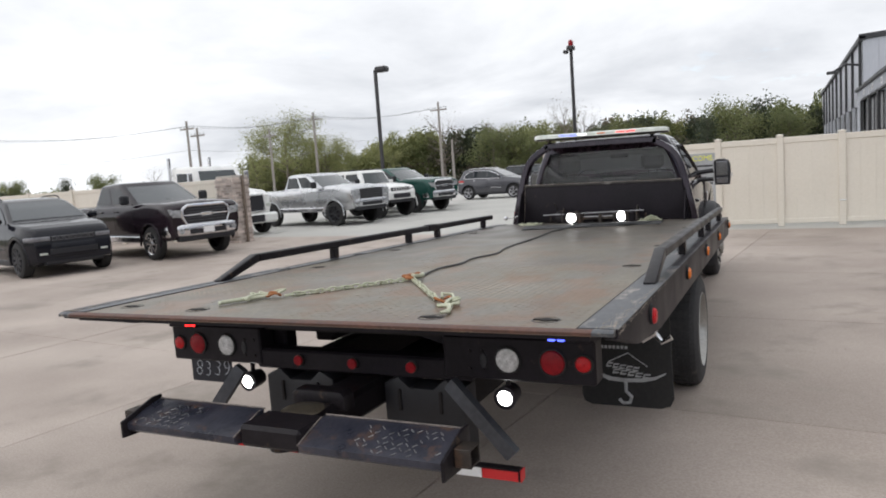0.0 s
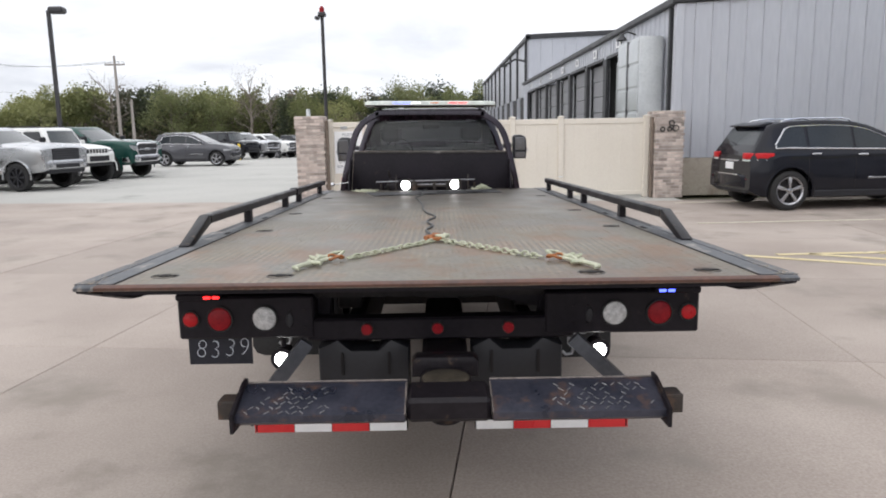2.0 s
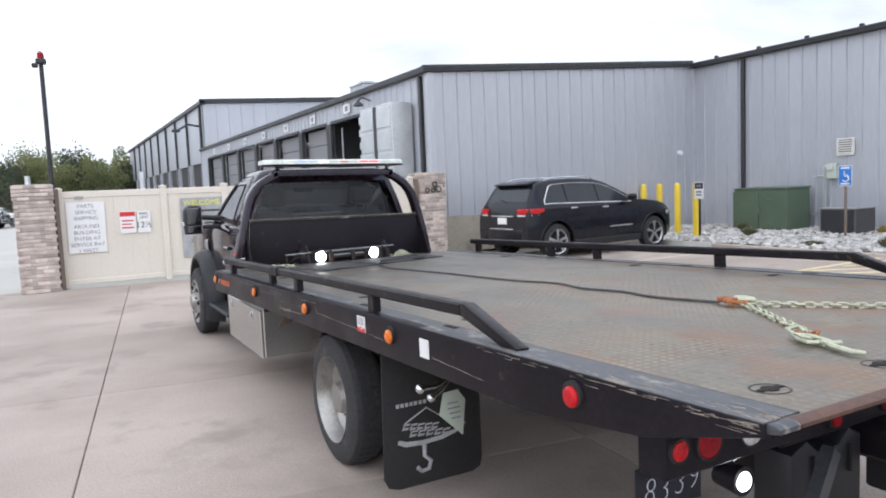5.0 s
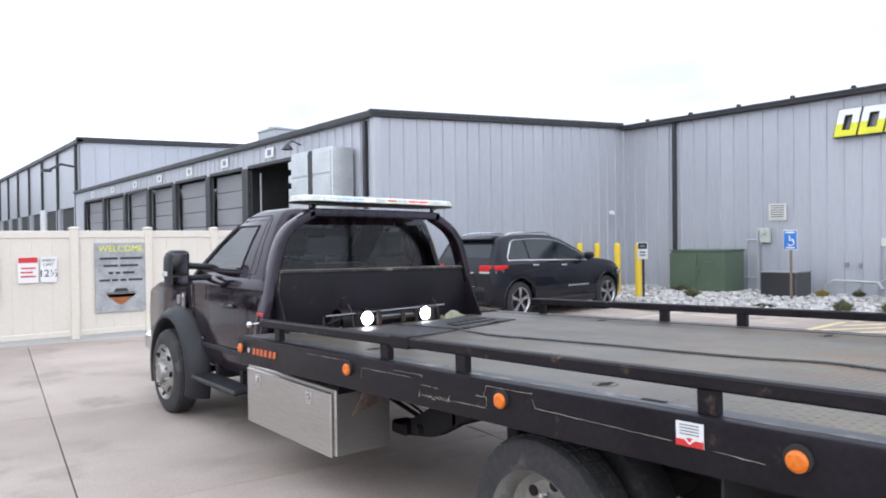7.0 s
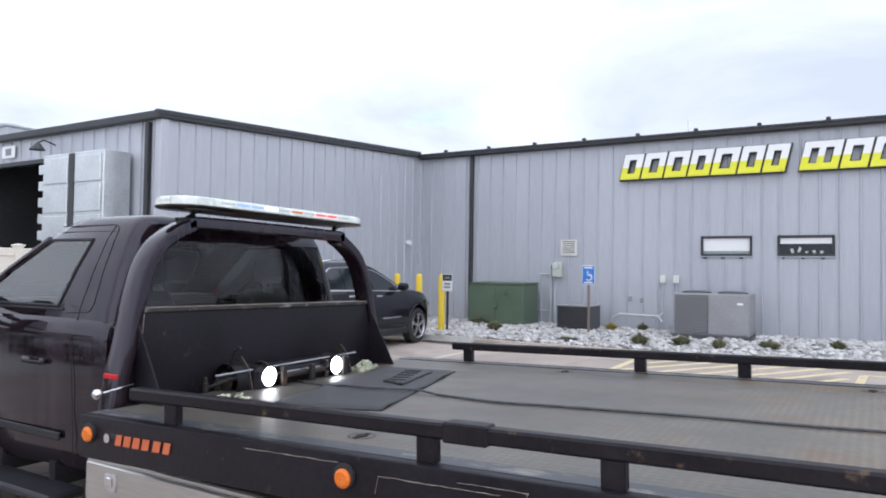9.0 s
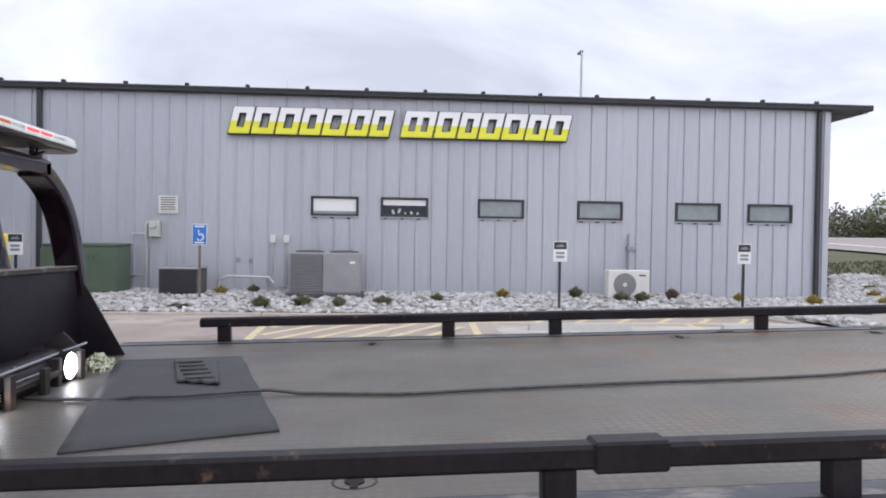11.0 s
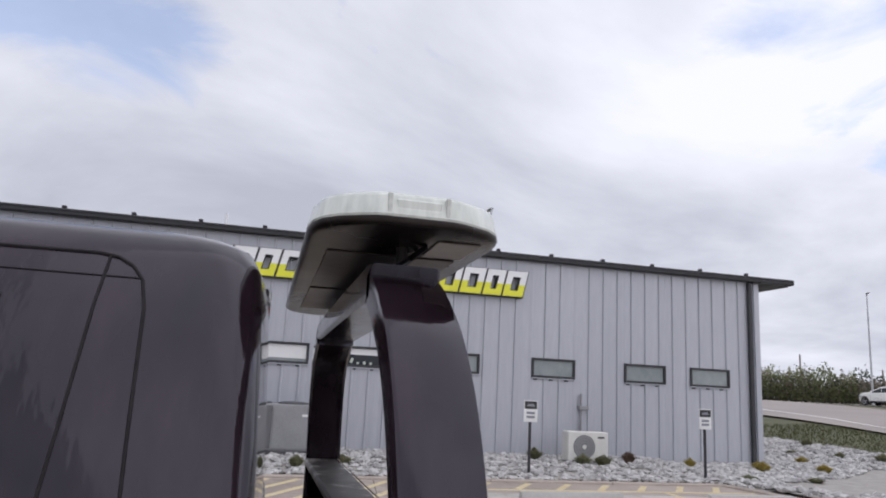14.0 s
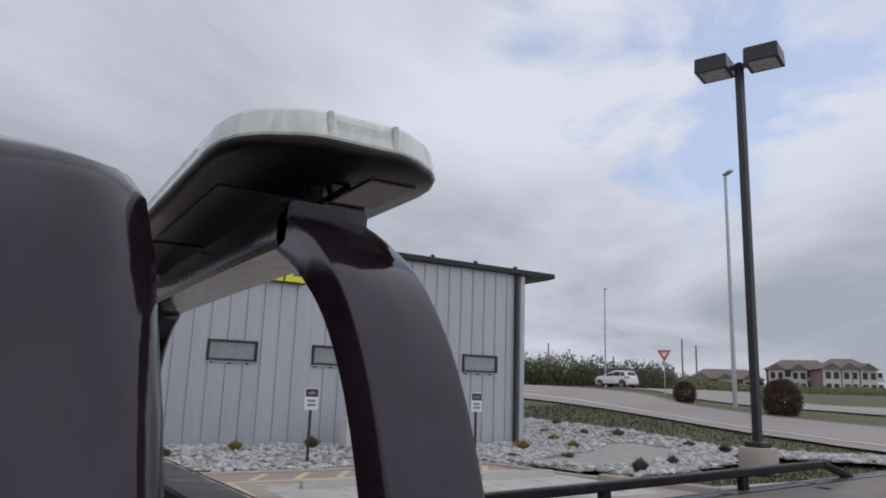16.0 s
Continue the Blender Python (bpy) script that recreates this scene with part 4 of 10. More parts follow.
# walls, floor and ceiling coloured almost black for the bay's indoor shade
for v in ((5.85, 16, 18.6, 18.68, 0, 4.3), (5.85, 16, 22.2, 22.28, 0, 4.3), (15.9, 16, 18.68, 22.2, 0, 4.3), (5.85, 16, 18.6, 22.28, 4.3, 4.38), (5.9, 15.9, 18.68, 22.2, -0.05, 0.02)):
    part("bay_interior", Shape().box(*v), "bay_shade", building, "inside of the open bay, its shade in the dark colour")
part("tool_rack", Shape().box(12.5, 13.2, 19.2, 21.6, 0, 1.9, 0.03).box(12.4, 12.5, 19.2, 21.6, 2.2, 2.3), "ac_grey", building, "grey rack in the dim bay")

# galvanised air unit beside the first bay
air = thing("air_unit", "galvanised air handling unit beside the bay", "air unit")
part("cabinet", Shape().box(5.05, 5.64, 15.75, 17.85, 0, 3.92, 0.015), "galvanised", air)
for i in range(2):
    for j in range(6):
        y0 = 15.82 + 1.12 * i
        part("access_panel", Shape().box(5.02, 5.055, y0, y0 + 0.86, 0.3 + 0.6 * j, 0.84 + 0.6 * j, 0.02), "galvanised", air)
part("gap_cover", Shape().box(5.03, 5.058, 16.72, 16.9, 0.1, 3.9, 0.004), "trim_dark", air, "dark gap between two columns")
for j in range(10):
    part("louvre", Shape().box(5.12, 5.6, 17.85, 18.15, 0.4 + 0.35 * j, 0.6 + 0.35 * j, 0.01, ), "galvanised", air)
lamp = thing("wall_lamp", "dark gooseneck lamp over the bay", "lamp")
part("arm", Shape().tube([(5.7, 18.55, 4.3), (5.45, 18.55, 4.38), (5.3, 18.55, 4.3)], 0.02), "trim_dark", lamp)
part("shade", Shape().lathe([(0, 0.03), (-0.05, 0.08), (-0.16, 0.17)], 16, Matrix.Translation((5.3, 18.55, 4.3)), "z"), "trim_dark", lamp)
rooftop = solid("roof_unit", Shape().box(9.45, 10.5, 28.0, 29.6, 4.82, 6.30, 0.04).box(9.42, 10.53, 27.97, 29.63, 6.30, 6.38, 0.02).box(9.55, 10.1, 27.96, 28.0, 5.3, 6.0, 0.01).lathe([(0.0, 0.36), (0.10, 0.36), (0.12, 0.30), (0.12, 0.01)], 20, Matrix.Translation((9.95, 28.8, 6.38)), "z"), "ac_roof", "pale cooling unit on the roof", "air unit")

# block plinth behind the parked car
plinth = thing("plinth", "plain tan concrete base of the gable wall", "plinth", kind="structure")
for x0, x1 in ((5.88, 8.2), (8.2, 10.3), (10.3, 12.2)):
    part("cast_section", Shape().box(x0 + 0.002, x1 - 0.002, WY - 0.10, WY - 0.037, 0, 0.92, 0.008), "block_tan", plinth)
part("plinth_cap", Shape().box(5.88, 12.2, WY - 0.108, WY - 0.036, 0.922, 0.94, 0.004), "siding", plinth, "grey metal drip edge")

# far workshop
far_shop = thing("far_workshop", "taller grey workshop with a row of bays", "building")
part("wall", Shape().box(6.0, 6.2, 46.2, 96, 3.9, 7.55).box(6.0, 30, 46.2, 46.4, 0, 7.7), "siding", far_shop)
fa = part("gable_wall", Shape().box(6.0, 6.1, 46.1, 46.2, 0, 0.1), "siding", far_shop)
siding(fa, (6.0, 46.15, 0), (1, 0, 0), (0, -1, 0), 24, 0.0, lambda u: 7.65 + 0.035 * u, step=0.8)
part("roof_trim", Shape().box(-0.2, 24, -0.15, 0.1, -0.05, 0.25, 0.02), "trim_dark", far_shop, m=Matrix.Translation((6.0, 46.15, 7.6)) @ Matrix.Rotation(-math.atan(0.035), 4, "Y"))
part("eave_trim", Shape().box(5.8, 6.15, 46, 96, 7.5, 7.75, 0.02), "trim_dark", far_shop)
part("roof", Shape().add([(5.9, 46, 7.75), (5.9, 96, 7.75), (30, 96, 8.6), (30, 46, 8.6)], [(0, 1, 2, 3)]), "roofing", far_shop, smooth=None)
for k in range(9):
    y = 47.0 + 5.3 * k
    # a dark slab closes each opening, painted as the shade within
    part("bay_opening", Shape().box(6.1, 6.25, y + 0.6, y + 4.6, 0, 3.9), "bay_shade", far_shop, "dark slab for the shade of a far bay")
    part("column", Shape().box(5.9, 6.2, y - 0.35, y + 0.55, 0, 3.9, 0.02), "siding", far_shop)
    part("downspout", Shape().box(5.85, 6.0, y - 0.1, y + 0.1, 0, 7.5, 0.02), "trim_dark", far_shop)
yl = thing("yard_lamp", "dark area lamp on a bracket", "lamp")
part("arm", Shape().tube([(6.0, 47.2, 6.2), (5.2, 47.2, 6.35), (4.6, 47.2, 6.0)], 0.07), "trim_dark", yl)
part("head", Shape().box(4.2, 4.7, 47.0, 47.4, 5.85, 6.02, 0.03), "trim_dark", yl)

# ---- the sign: fourteen hollow slanted shapes, white above, yellow below, dark sides ----
sign = thing("wall_sign", "large slanted wall sign, white over yellow with dark edges", "sign")
SZ0, SZ1, SH = 4.05, 4.70, 0.15


def slanted(u0, u1, z0, z1):
    """A slanted block on the wall, u measured from the sign's left end towards its right."""
    k = SH / (SZ1 - SZ0)
    return [(8.56 - (u0 + k * (z0 - SZ0)), z0), (8.56 - (u1 + k * (z0 - SZ0)), z0), (8.56 - (u1 + k * (z1 - SZ0)), z1), (8.56 - (u0 + k * (z1 - SZ0)), z1)]


def frame_bars(u0, u1, t):
    """A hollow slanted block as bars: foot, two posts in two heights, head; wide blocks get a middle post."""
    out = [(u0, u1, SZ0, SZ0 + t, "letter_yellow"), (u0, u1, SZ1 - t, SZ1, "letter_white")]
    mid = SZ0 + 0.30
    for a, b in ((u0, u0 + 0.16), (u1 - 0.16, u1)) + (((u0 + u1) / 2 - 0.07, (u0 + u1) / 2 + 0.07),) * (u1 - u0 > 0.7):
        out += [(a, b, SZ0 + t, mid, "letter_yellow"), (a, b, mid, SZ1 - t, "letter_white")]
    return out


u = 0.0
for word in ((0.50, 0.53, 0.53, 0.50, 0.56, 0.50, 0.48), (0.78, 0.53, 0.48, 0.53, 0.55, 0.48, 0.53)):
    for wd in word:
        outer, hole = slanted(u - 0.018, u + wd + 0.030, SZ0 - 0.030, SZ1 + 0.012), slanted(u + 0.178, u + wd - 0.190, SZ0 + 0.168, SZ1 - 0.182)
        back = Shape().loft([[(x, y, z) for y, z in ring] for x, ring in ((WX - 0.16, outer), (WX - 0.05, outer), (WX - 0.05, hole), (WX - 0.16, hole))], caps=False, wrap=True)
        h = part("sign_block", back, "sign_black", sign, "dark deep sides", None)
        for a, b, z0, z1, m_ in frame_bars(u, u + wd, 0.15):
            part("face_bar", Shape().prism(slanted(a, b, z0, z1), WX - 0.185, WX - 0.158, "x"), m_, h)
        u += wd + 0.05
    u += 0.25

# ---- fence, gate pillars ----
FY = 14.70
fence = thing("vinyl_fence", "cream vinyl privacy fence with capped posts", "fence")
POSTS = [-2.62, -0.72, 0.52, 1.76, 2.92, 4.98]


def fence_panel(x0, x1, y=FY, parent=None, top=1.9):
    p = part("fence_panel", Shape().box(x0, x1, y - 0.03, y + 0.03, top - 0.13, top, 0.01), "vinyl", parent)
    part("bottom_rail", Shape().box(x0, x1, y - 0.025, y + 0.025, 0.06, 0.16, 0.01), "vinyl", p)
    n = max(2, round((x1 - x0) / 0.28))
    for i in range(n):
        a = x0 + (x1 - x0) * i / n
        part("board", Shape().box(a + 0.0004, a + (x1 - x0) / n - 0.0004, y - 0.012, y + 0.012, 0.14, top - 0.11, 0.0015), "vinyl", p)


for x0, x1 in zip(POSTS, POSTS[1:]):
    fence_panel(x0 + 0.05, x1 - 0.05, parent=fence)
for x in POSTS:
    p = part("post", Shape().box(x - 0.065, x + 0.065, FY - 0.065, FY + 0.065, 0, 1.93, 0.008), "vinyl", fence)
    part("cap", Shape().box(x - 0.08, x + 0.08, FY - 0.08, FY + 0.08, 1.93, 1.955, 0.008).add([(x - 0.07, FY - 0.07, 1.955), (x + 0.07, FY - 0.07, 1.955), (x + 0.07, FY + 0.07, 1.955), (x - 0.07, FY + 0.07, 1.955), (x, FY, 1.975)], [(0, 1, 4), (1, 2, 4), (2, 3, 4), (3, 0, 4)]), "vinyl", p)
far_fence = thing("lot_fence", "cream vinyl fence beside the lot", "fence")
for k in range(9):
    x1 = -13.9 - 2.4 * k
    fence_panel(x1 - 2.3, x1, 14.9, far_fence, 1.95)
    part("post", Shape().box(x1 - 0.02, x1 + 0.12, 14.83, 14.97, 0, 2.0, 0.01), "vinyl", far_fence)

BW, BH, BD = 0.208, 0.062, 0.075
brick_long = Shape().box(0, BW, 0, BD, 0, BH, 0.006).mesh("brick")


def pillar(x0, y0, w, h, label, full=True):
    """A square gate pillar in running bond with a corbelled top; bricks stand proud of the mortar."""
    p = thing("gate_pillar", label, "pillar", "gate pillars")
    part("core", Shape().box(x0 + 0.012, x0 + w - 0.012, y0 + 0.012, y0 + w - 0.012, 0, h - 0.01), "mortar", p)
    rows_n = int(h / 0.073)
    for r in range(rows_n):
        z = 0.004 + r * 0.073
        grow = 0.02 if r >= rows_n - 4 else 0.0
        for side in range(4 if full else 2):
            m = Matrix.Translation((x0 + w / 2, y0 + w / 2, z)) @ Matrix.Rotation(-math.pi / 2 * side, 4, "Z")
            n = 3
            start = -w / 2 - grow + (0.0 if r % 2 else BD + 0.01)
            for i in range(n):
                part("brick", brick_long, "brick_face", p, m=m @ Matrix.Translation((start + i * (w - BD) / n, -w / 2 - grow, 0)))
    return p


MATS_BRICK = brick_long.materials.append(MATS["brick_face"])
pl = pillar(-3.38, 14.35, 0.66, 2.06, "weathered tan brick gate pillar beside a white notice")
part("stub", Shape().cyl((-3.12, 14.7, 2.05), (-3.12, 14.7, 2.22), 0.05, seg=12), "galvanised", pl, "pipe stub on top")
pr_ = pillar(5.11, 14.35, 0.66, 2.06, "tan brick gate pillar with dark iron ornaments")
for dx, dz, r in ((0.15, 1.62, 0.05), (0.31, 1.62, 0.05), (0.46, 1.64, 0.07), (0.36, 1.76, 0.06)):
    part("ornament", Shape().tube([(5.11 + dx + r * math.cos(a * math.pi / 6), 14.32, dz + r * math.sin(a * math.pi / 6)) for a in range(12)], 0.014, 6, True), "sign_black", pr_, "dark iron ring")
pillar(-13.62, 14.15, 0.68, 2.04, "brick gate pillar at the edge of the lot")
for x, z, lab in ((-2.66, 1.95, "rusty steel hinge post by the pillar"), (5.06, 1.9, "steel hinge post by the pillar"), (-12.87, 2.02, "tall steel post by the pillar")):
    solid("steel_post", Shape().box(x - 0.035, x + 0.035, 14.46, 14.53, 0, z, 0.006), "steel_post", lab, "post", "gate posts")

# ---- the tow truck ----
truck = thing("flatbed_tow_truck", "black flatbed tow truck with a worn steel deck, lights on", "truck")
DECK = Matrix.Translation((0, 0, 1.127)) @ Matrix.Rotation(radians(0.6), 4, "Z") @ Matrix.Rotation(radians(-1.45), 4, "X") @ Matrix.Rotation(radians(0.2), 4, "Y")
HW = 1.325


def bed(name, shape, material, parent=truck, label="", smooth=30):
    return part(name, shape, material, parent, label, smooth, DECK if parent is truck else None)


deck = bed("deck", Shape().prism([(-HW + 0.035, 0.0), (HW - 0.035, 0.0), (HW - 0.035, 5.98), (-HW + 0.035, 5.98)], -0.02, 0, "z"), "deck_steel", label="grey tread-plate deck with brown rust")
bed("tail_edge", Shape().prism([(-0.014, -0.014), (-0.016, -0.004), (0.0, 0.002), (0.022, 0.002), (0.022, -0.018)], -HW + 0.06, HW - 0.06, "x"), "rust_edge", label="rust-brown tail edge")
for side in (-1, 1):
    bed("tail_corner", Shape().prism([(-0.013, -0.016), (-0.015, -0.004), (0.0, 0.003), (0.024, 0.003), (0.024, -0.022)], side * (HW - 0.06), side * (HW + 0.014), "x", 0.002), "edge_steel", label="scraped dark tail corner")
bed("tail_plate", Shape().prism([(0.03, -0.022), (0.03, -0.04), (0.5, -0.13), (0.9, -0.13), (0.9, -0.022)], -1.25, 1.25, "x"), "black_frame")
for side in (-1, 1):
    bed("side_beam", Shape().prism([(0.02, -0.03), (0.02, 0.003), (5.98, 0.003), (5.98, -0.185), (0.95, -0.185), (0.40, -0.13)], side * (HW - 0.035), side * (HW + 0.022), "x", 0.006), "black_frame", label="black side beam with scratches")
    plate_ = bed("edge_plate", Shape().box(side * 1.212, side * (HW - 0.03), 0.03, 5.98, 0.0, 0.004), "edge_steel", label="scuffed steel edge plate")
    part("seam", Shape().box(side * 1.205, side * 1.212, 0.03, 5.98, 0.0005, 0.0025), "undercarriage", plate_)
    bed("worn_edge", Shape().box(side * (HW - 0.028), side * (HW + 0.0235), 0.02, 1.7, 0.0025, 0.0055), "edge_steel", label="scraped bare edge")
    for y in (1.62, 2.56):
        bed("rub_slot", Shape().box(side * 1.225, side * 1.25, y - 0.05, y + 0.05, 0.0045, 0.006), "undercarriage")
    end = 5.68 if side < 0 else 5.55
    rail = bed("side_rail", Shape().box(side * 1.262, side * 1.318, 1.40, end, 0.085, 0.137, 0.008), "black_steel", label="black steel side rail")
    part("rail_end", Shape().prism([(1.40, 0.137), (1.40, 0.085), (1.10, 0.0), (1.02, 0.0), (1.02, 0.012), (1.37, 0.137)], side * 1.262, side * 1.318, "x", 0.006), "black_steel", rail)
    for y in (5.42, 4.17, 3.55, 2.31):
        part("rail_post", Shape().box(side * 1.268, side * 1.312, y - 0.036, y + 0.036, 0.0, 0.088, 0.005), "black_steel", rail)
part("sleeve", Shape().box(-1.325, -1.255, 3.94, 4.10, 0.078, 0.144, 0.006), "black_steel", rail, "joint sleeve")

# marker lights and stickers along both sides
for side in (-1, 1):
    for y, m_ in ((0.68, "lamp_red_bright"), (2.0, "lamp_amber"), (3.24, "lamp_amber"), (4.47, "lamp_amber"), (5.90, "lamp_amber")):
        x = side * (HW + 0.022)
        g = bed("marker_light", Shape().cyl((x, y, -0.068), (x + side * 0.012, y, -0.068), 0.043, seg=20), "rubber", label="round side marker")
        part("lens", Shape().lathe([(0.0, 0.034), (0.010, 0.033), (0.017, 0.024), (0.020, 0.001)], 20, Matrix.Translation((x + side * 0.008, y, -0.075)) @ Matrix.Diagonal((side, 1, 1, 1))), m_, g, "lens")
xs = -(HW + 0.024)
bed("reflector", Shape().box(xs - 0.004, xs, 2.30, 2.40, -0.10, -0.02), "sign_white", label="white and red warning sticker")
bed("reflector", Shape().prism([(2.30, -0.10), (2.40, -0.10), (2.40, -0.078), (2.37, -0.078), (2.35, -0.094), (2.33, -0.078), (2.30, -0.078)], xs - 0.006, xs - 0.004, "x"), "sign_red")
bed("reflector", Shape().prism([(2.338, -0.072), (2.362, -0.072), (2.35, -0.086)], xs - 0.006, xs - 0.004, "x"), "sign_red")
for zl in (-0.030, -0.040, -0.050, -0.060):
    bed("sticker_line", Shape().box(xs - 0.0055, xs - 0.004, 2.315, 2.385, zl - 0.002, zl + 0.002), "ink_grey")
bed("reflector", Shape().box(xs - 0.004, xs, 1.62, 1.70, -0.12, -0.04), "tape_white", label="white sticker")
bed("indicator", Shape().cyl((xs + 0.003, 5.77, -0.08), (xs - 0.008, 5.77, -0.08), 0.02, seg=14), "chrome", label="small clear lamp")
for k, (y0, y1, dz) in enumerate(((5.72, 5.67, 0), (5.665, 5.61, 0.0), (5.605, 5.55, 0.0), (5.545, 5.49, 0.0), (5.475, 5.42, 0.0), (5.41, 5.36, 0.0))):
    bed("maker_mark", Shape().prism([(y0, -0.105 + dz), (y1 + 0.012, -0.105 + dz), (y1, -0.060 + dz), (y0 - 0.012, -0.060 + dz)], xs - 0.003, xs, "x"), "maker_orange")
rnd = random.Random(11)
SCORES = [(4.33, -0.052, 3.88, -0.050), (4.33, -0.052, 4.345, -0.11), (4.95, -0.030, 4.50, -0.028), (4.03, -0.031, 3.79, -0.031), (3.79, -0.031, 3.80, -0.045), (3.806, -0.078, 3.674, -0.079), (3.815, -0.108, 3.82, -0.143),
          (3.59, -0.103, 3.60, -0.132), (3.575, -0.124, 3.34, -0.122), (3.338, -0.027, 3.354, -0.071), (3.404, -0.075, 3.335, -0.075), (3.335, -0.078, 3.337, -0.117), (3.335, -0.025, 3.06, -0.024), (3.064, -0.045, 3.044, -0.080),
          (3.044, -0.080, 2.42, -0.094), (2.27, -0.100, 2.10, -0.108), (1.60, -0.11, 1.2, -0.13)]
SCORES += [(3.80 - 0.011 * i, -0.124 + rnd.uniform(-0.012, 0.008), 3.80 - 0.011 * i - rnd.uniform(0.008, 0.03), -0.124 + rnd.uniform(-0.012, 0.008)) for i in range(20)]
for y0, z0, y1, z1 in SCORES:
    n = max(2, int(math.hypot(y1 - y0, z1 - z0) / 0.03))
    line = []
    for i in range(n + 1):
        line.append((xs + 0.0012, y0 + (y1 - y0) * i / n, z0 + (z1 - z0) * i / n + rnd.uniform(-0.0012, 0.0012)))
    bed("scratch", Shape().tube(line, [rnd.uniform(0.0004, 0.0013) for _ in line], 5), "scratch", smooth=None)

# scrapes over both tail corners and along the edge plates
for side in (-1, 1):
    for _ in range(90):
        f = rnd.uniform(0.0, 1.0)
        y = 0.02 + 1.25 * f ** 2.2
        x = side * (1.338 - abs(rnd.gauss(0, 0.010 + 0.030 * (1 - f))))
        a, ln_ = rnd.gauss(1.57, 0.30 - 0.15 * f), rnd.uniform(0.01, 0.07)
        x1 = min(1.342, max(-1.342, x + ln_ * math.cos(a)))
        bed("scratch", Shape().tube([(x, y, 0.0056), (x1, y + ln_, 0.0056)], [rnd.uniform(0.0005, 0.0016), 0.0003], 4), "scratch", smooth=None)
    for _ in range(46):
        y, z = 0.03 + 1.2 * rnd.uniform(0.0, 1.0) ** 2, -0.002 - abs(rnd.gauss(0, 0.010))
        ln_ = rnd.uniform(0.01, 0.08)
        xq = side * (HW + 0.0222)
        bed("scratch", Shape().tube([(xq, y, z), (xq, y + ln_, z + rnd.uniform(-0.004, 0.002))], [rnd.uniform(0.0005, 0.0016), 0.0003], 4), "scratch", smooth=None)

# raised tread ridges over the rear half of the deck
ridges = Shape()
for j in range(int(3.3 / 0.026)):
    y = 0.025 + 0.026 * j
    for i in range(int(2 * (HW - 0.06) / 0.052)):
        x = -HW + 0.06 + 0.052 * (i + 0.5 * (j % 2)) + 0.013
        worn = noise.noise(Vector((1.1 * x + 3.0, 0.8 * y, 1.0))) + 0.5 * noise.noise(Vector((3.5 * x, 3.5 * y, 4.0)))
        if worn + 0.25 * rnd.random() < 0.16:
            continue
        c, q = 0.0115 * 0.707, 0.0030 * 0.707 * (1 if j % 2 else -1)
        e = c if j % 2 else -c
        ridges.add([(x - c, y - e, 0.0), (x + q, y - abs(q), 0.0), (x + c, y + e, 0.0), (x - q, y + abs(q), 0.0), (x - 0.6 * c, y - 0.6 * e, 0.0009), (x + 0.6 * c, y + 0.6 * e, 0.0009)], [(0, 1, 5, 4), (1, 2, 5), (2, 3, 4, 5), (3, 0, 4)])
tagged(bed("tread_relief", ridges, "deck_stud", label="worn raised tread relief", smooth=None), kind="stuff")

# tie-down slots in the deck
for x, y in ((-1.08, 0.20), (1.06, 0.16), (-0.62, 0.17), (0.60, 0.15), (-1.05, 1.75), (1.08, 1.75), (-1.08, 2.9), (-1.08, 4.6), (1.08, 2.9), (1.08, 4.6)):
    k = bed("tie_slot", Shape().lathe([(0.0015, 0.048), (0.002, 0.051), (0.0005, 0.055)], 20, Matrix.Translation((x, y, 0)), "z"), "dirty_steel", label="keyhole tie-down slot")
    part("slot_hole", Shape().box(x - 0.046, x + 0.046, y - 0.009, y + 0.009, 0.001, 0.0035).cyl((x, y, 0.001), (x, y, 0.0032), 0.024, seg=14), "undercarriage", k)

# under the deck
bed("subframe", Shape().box(-0.62, 0.62, 0.55, 5.95, -0.17, -0.03), "undercarriage", label="black subframe")
for x in (-0.44, 0.44):
    bed("slide_rail", Shape().box(x - 0.06, x + 0.06, 0.9, 5.95, -0.30, -0.17, 0.01), "undercarriage")
for k in range(9):
    bed("cross_member", Shape().box(-1.285, 1.285, 1.0 + 0.6 * k, 1.07 + 0.6 * k, -0.12, -0.03), "undercarriage")
chassis = part("chassis", Shape().box(-0.46, -0.38, 0.7, 8.7, 0.52, 0.78, 0.01).box(0.38, 0.46, 0.7, 8.7, 0.52, 0.78, 0.01).box(-0.4, 0.4, 2.2, 2.4, 0.5, 0.7).box(-0.38, 0.38, 5.0, 5.2, 0.5, 0.7).cyl((-0.9, 3.13, 0.42), (0.9, 3.13, 0.42), 0.09).ball((0, 3.13, 0.42), 0.2).cyl((0, 3.1, 0.44), (0, 6.5, 0.6), 0.05).box(-1.0, 1.0, 8.05, 8.25, 0.36, 0.46), "undercarriage", truck, "black chassis")
part("tilt_cylinder", Shape().cyl((-0.60, 3.55, 0.60), (-0.60, 4.55, 0.70), 0.055).cyl((-0.60, 3.40, 0.585), (-0.60, 3.57, 0.602), 0.03), "undercarriage", truck, "black hydraulic cylinder")
part("tilt_arm", Shape().prism([(4.88, 0.345), (4.64, 0.385), (4.10, 0.665), (4.42, 0.70), (4.88, 0.46)], -0.66, -0.54, "x", 0.008), "undercarriage", truck, "slanted channel arm")
part("arm_block", Shape().box(-0.70, -0.565, 4.885, 5.05, 0.345, 0.43, 0.012), "black_frame", truck, "black bump block")
part("arm_pin", Shape().cyl((-0.705, 4.76, 0.42), (-0.53, 4.76, 0.42), 0.03, seg=12), "undercarriage", truck)
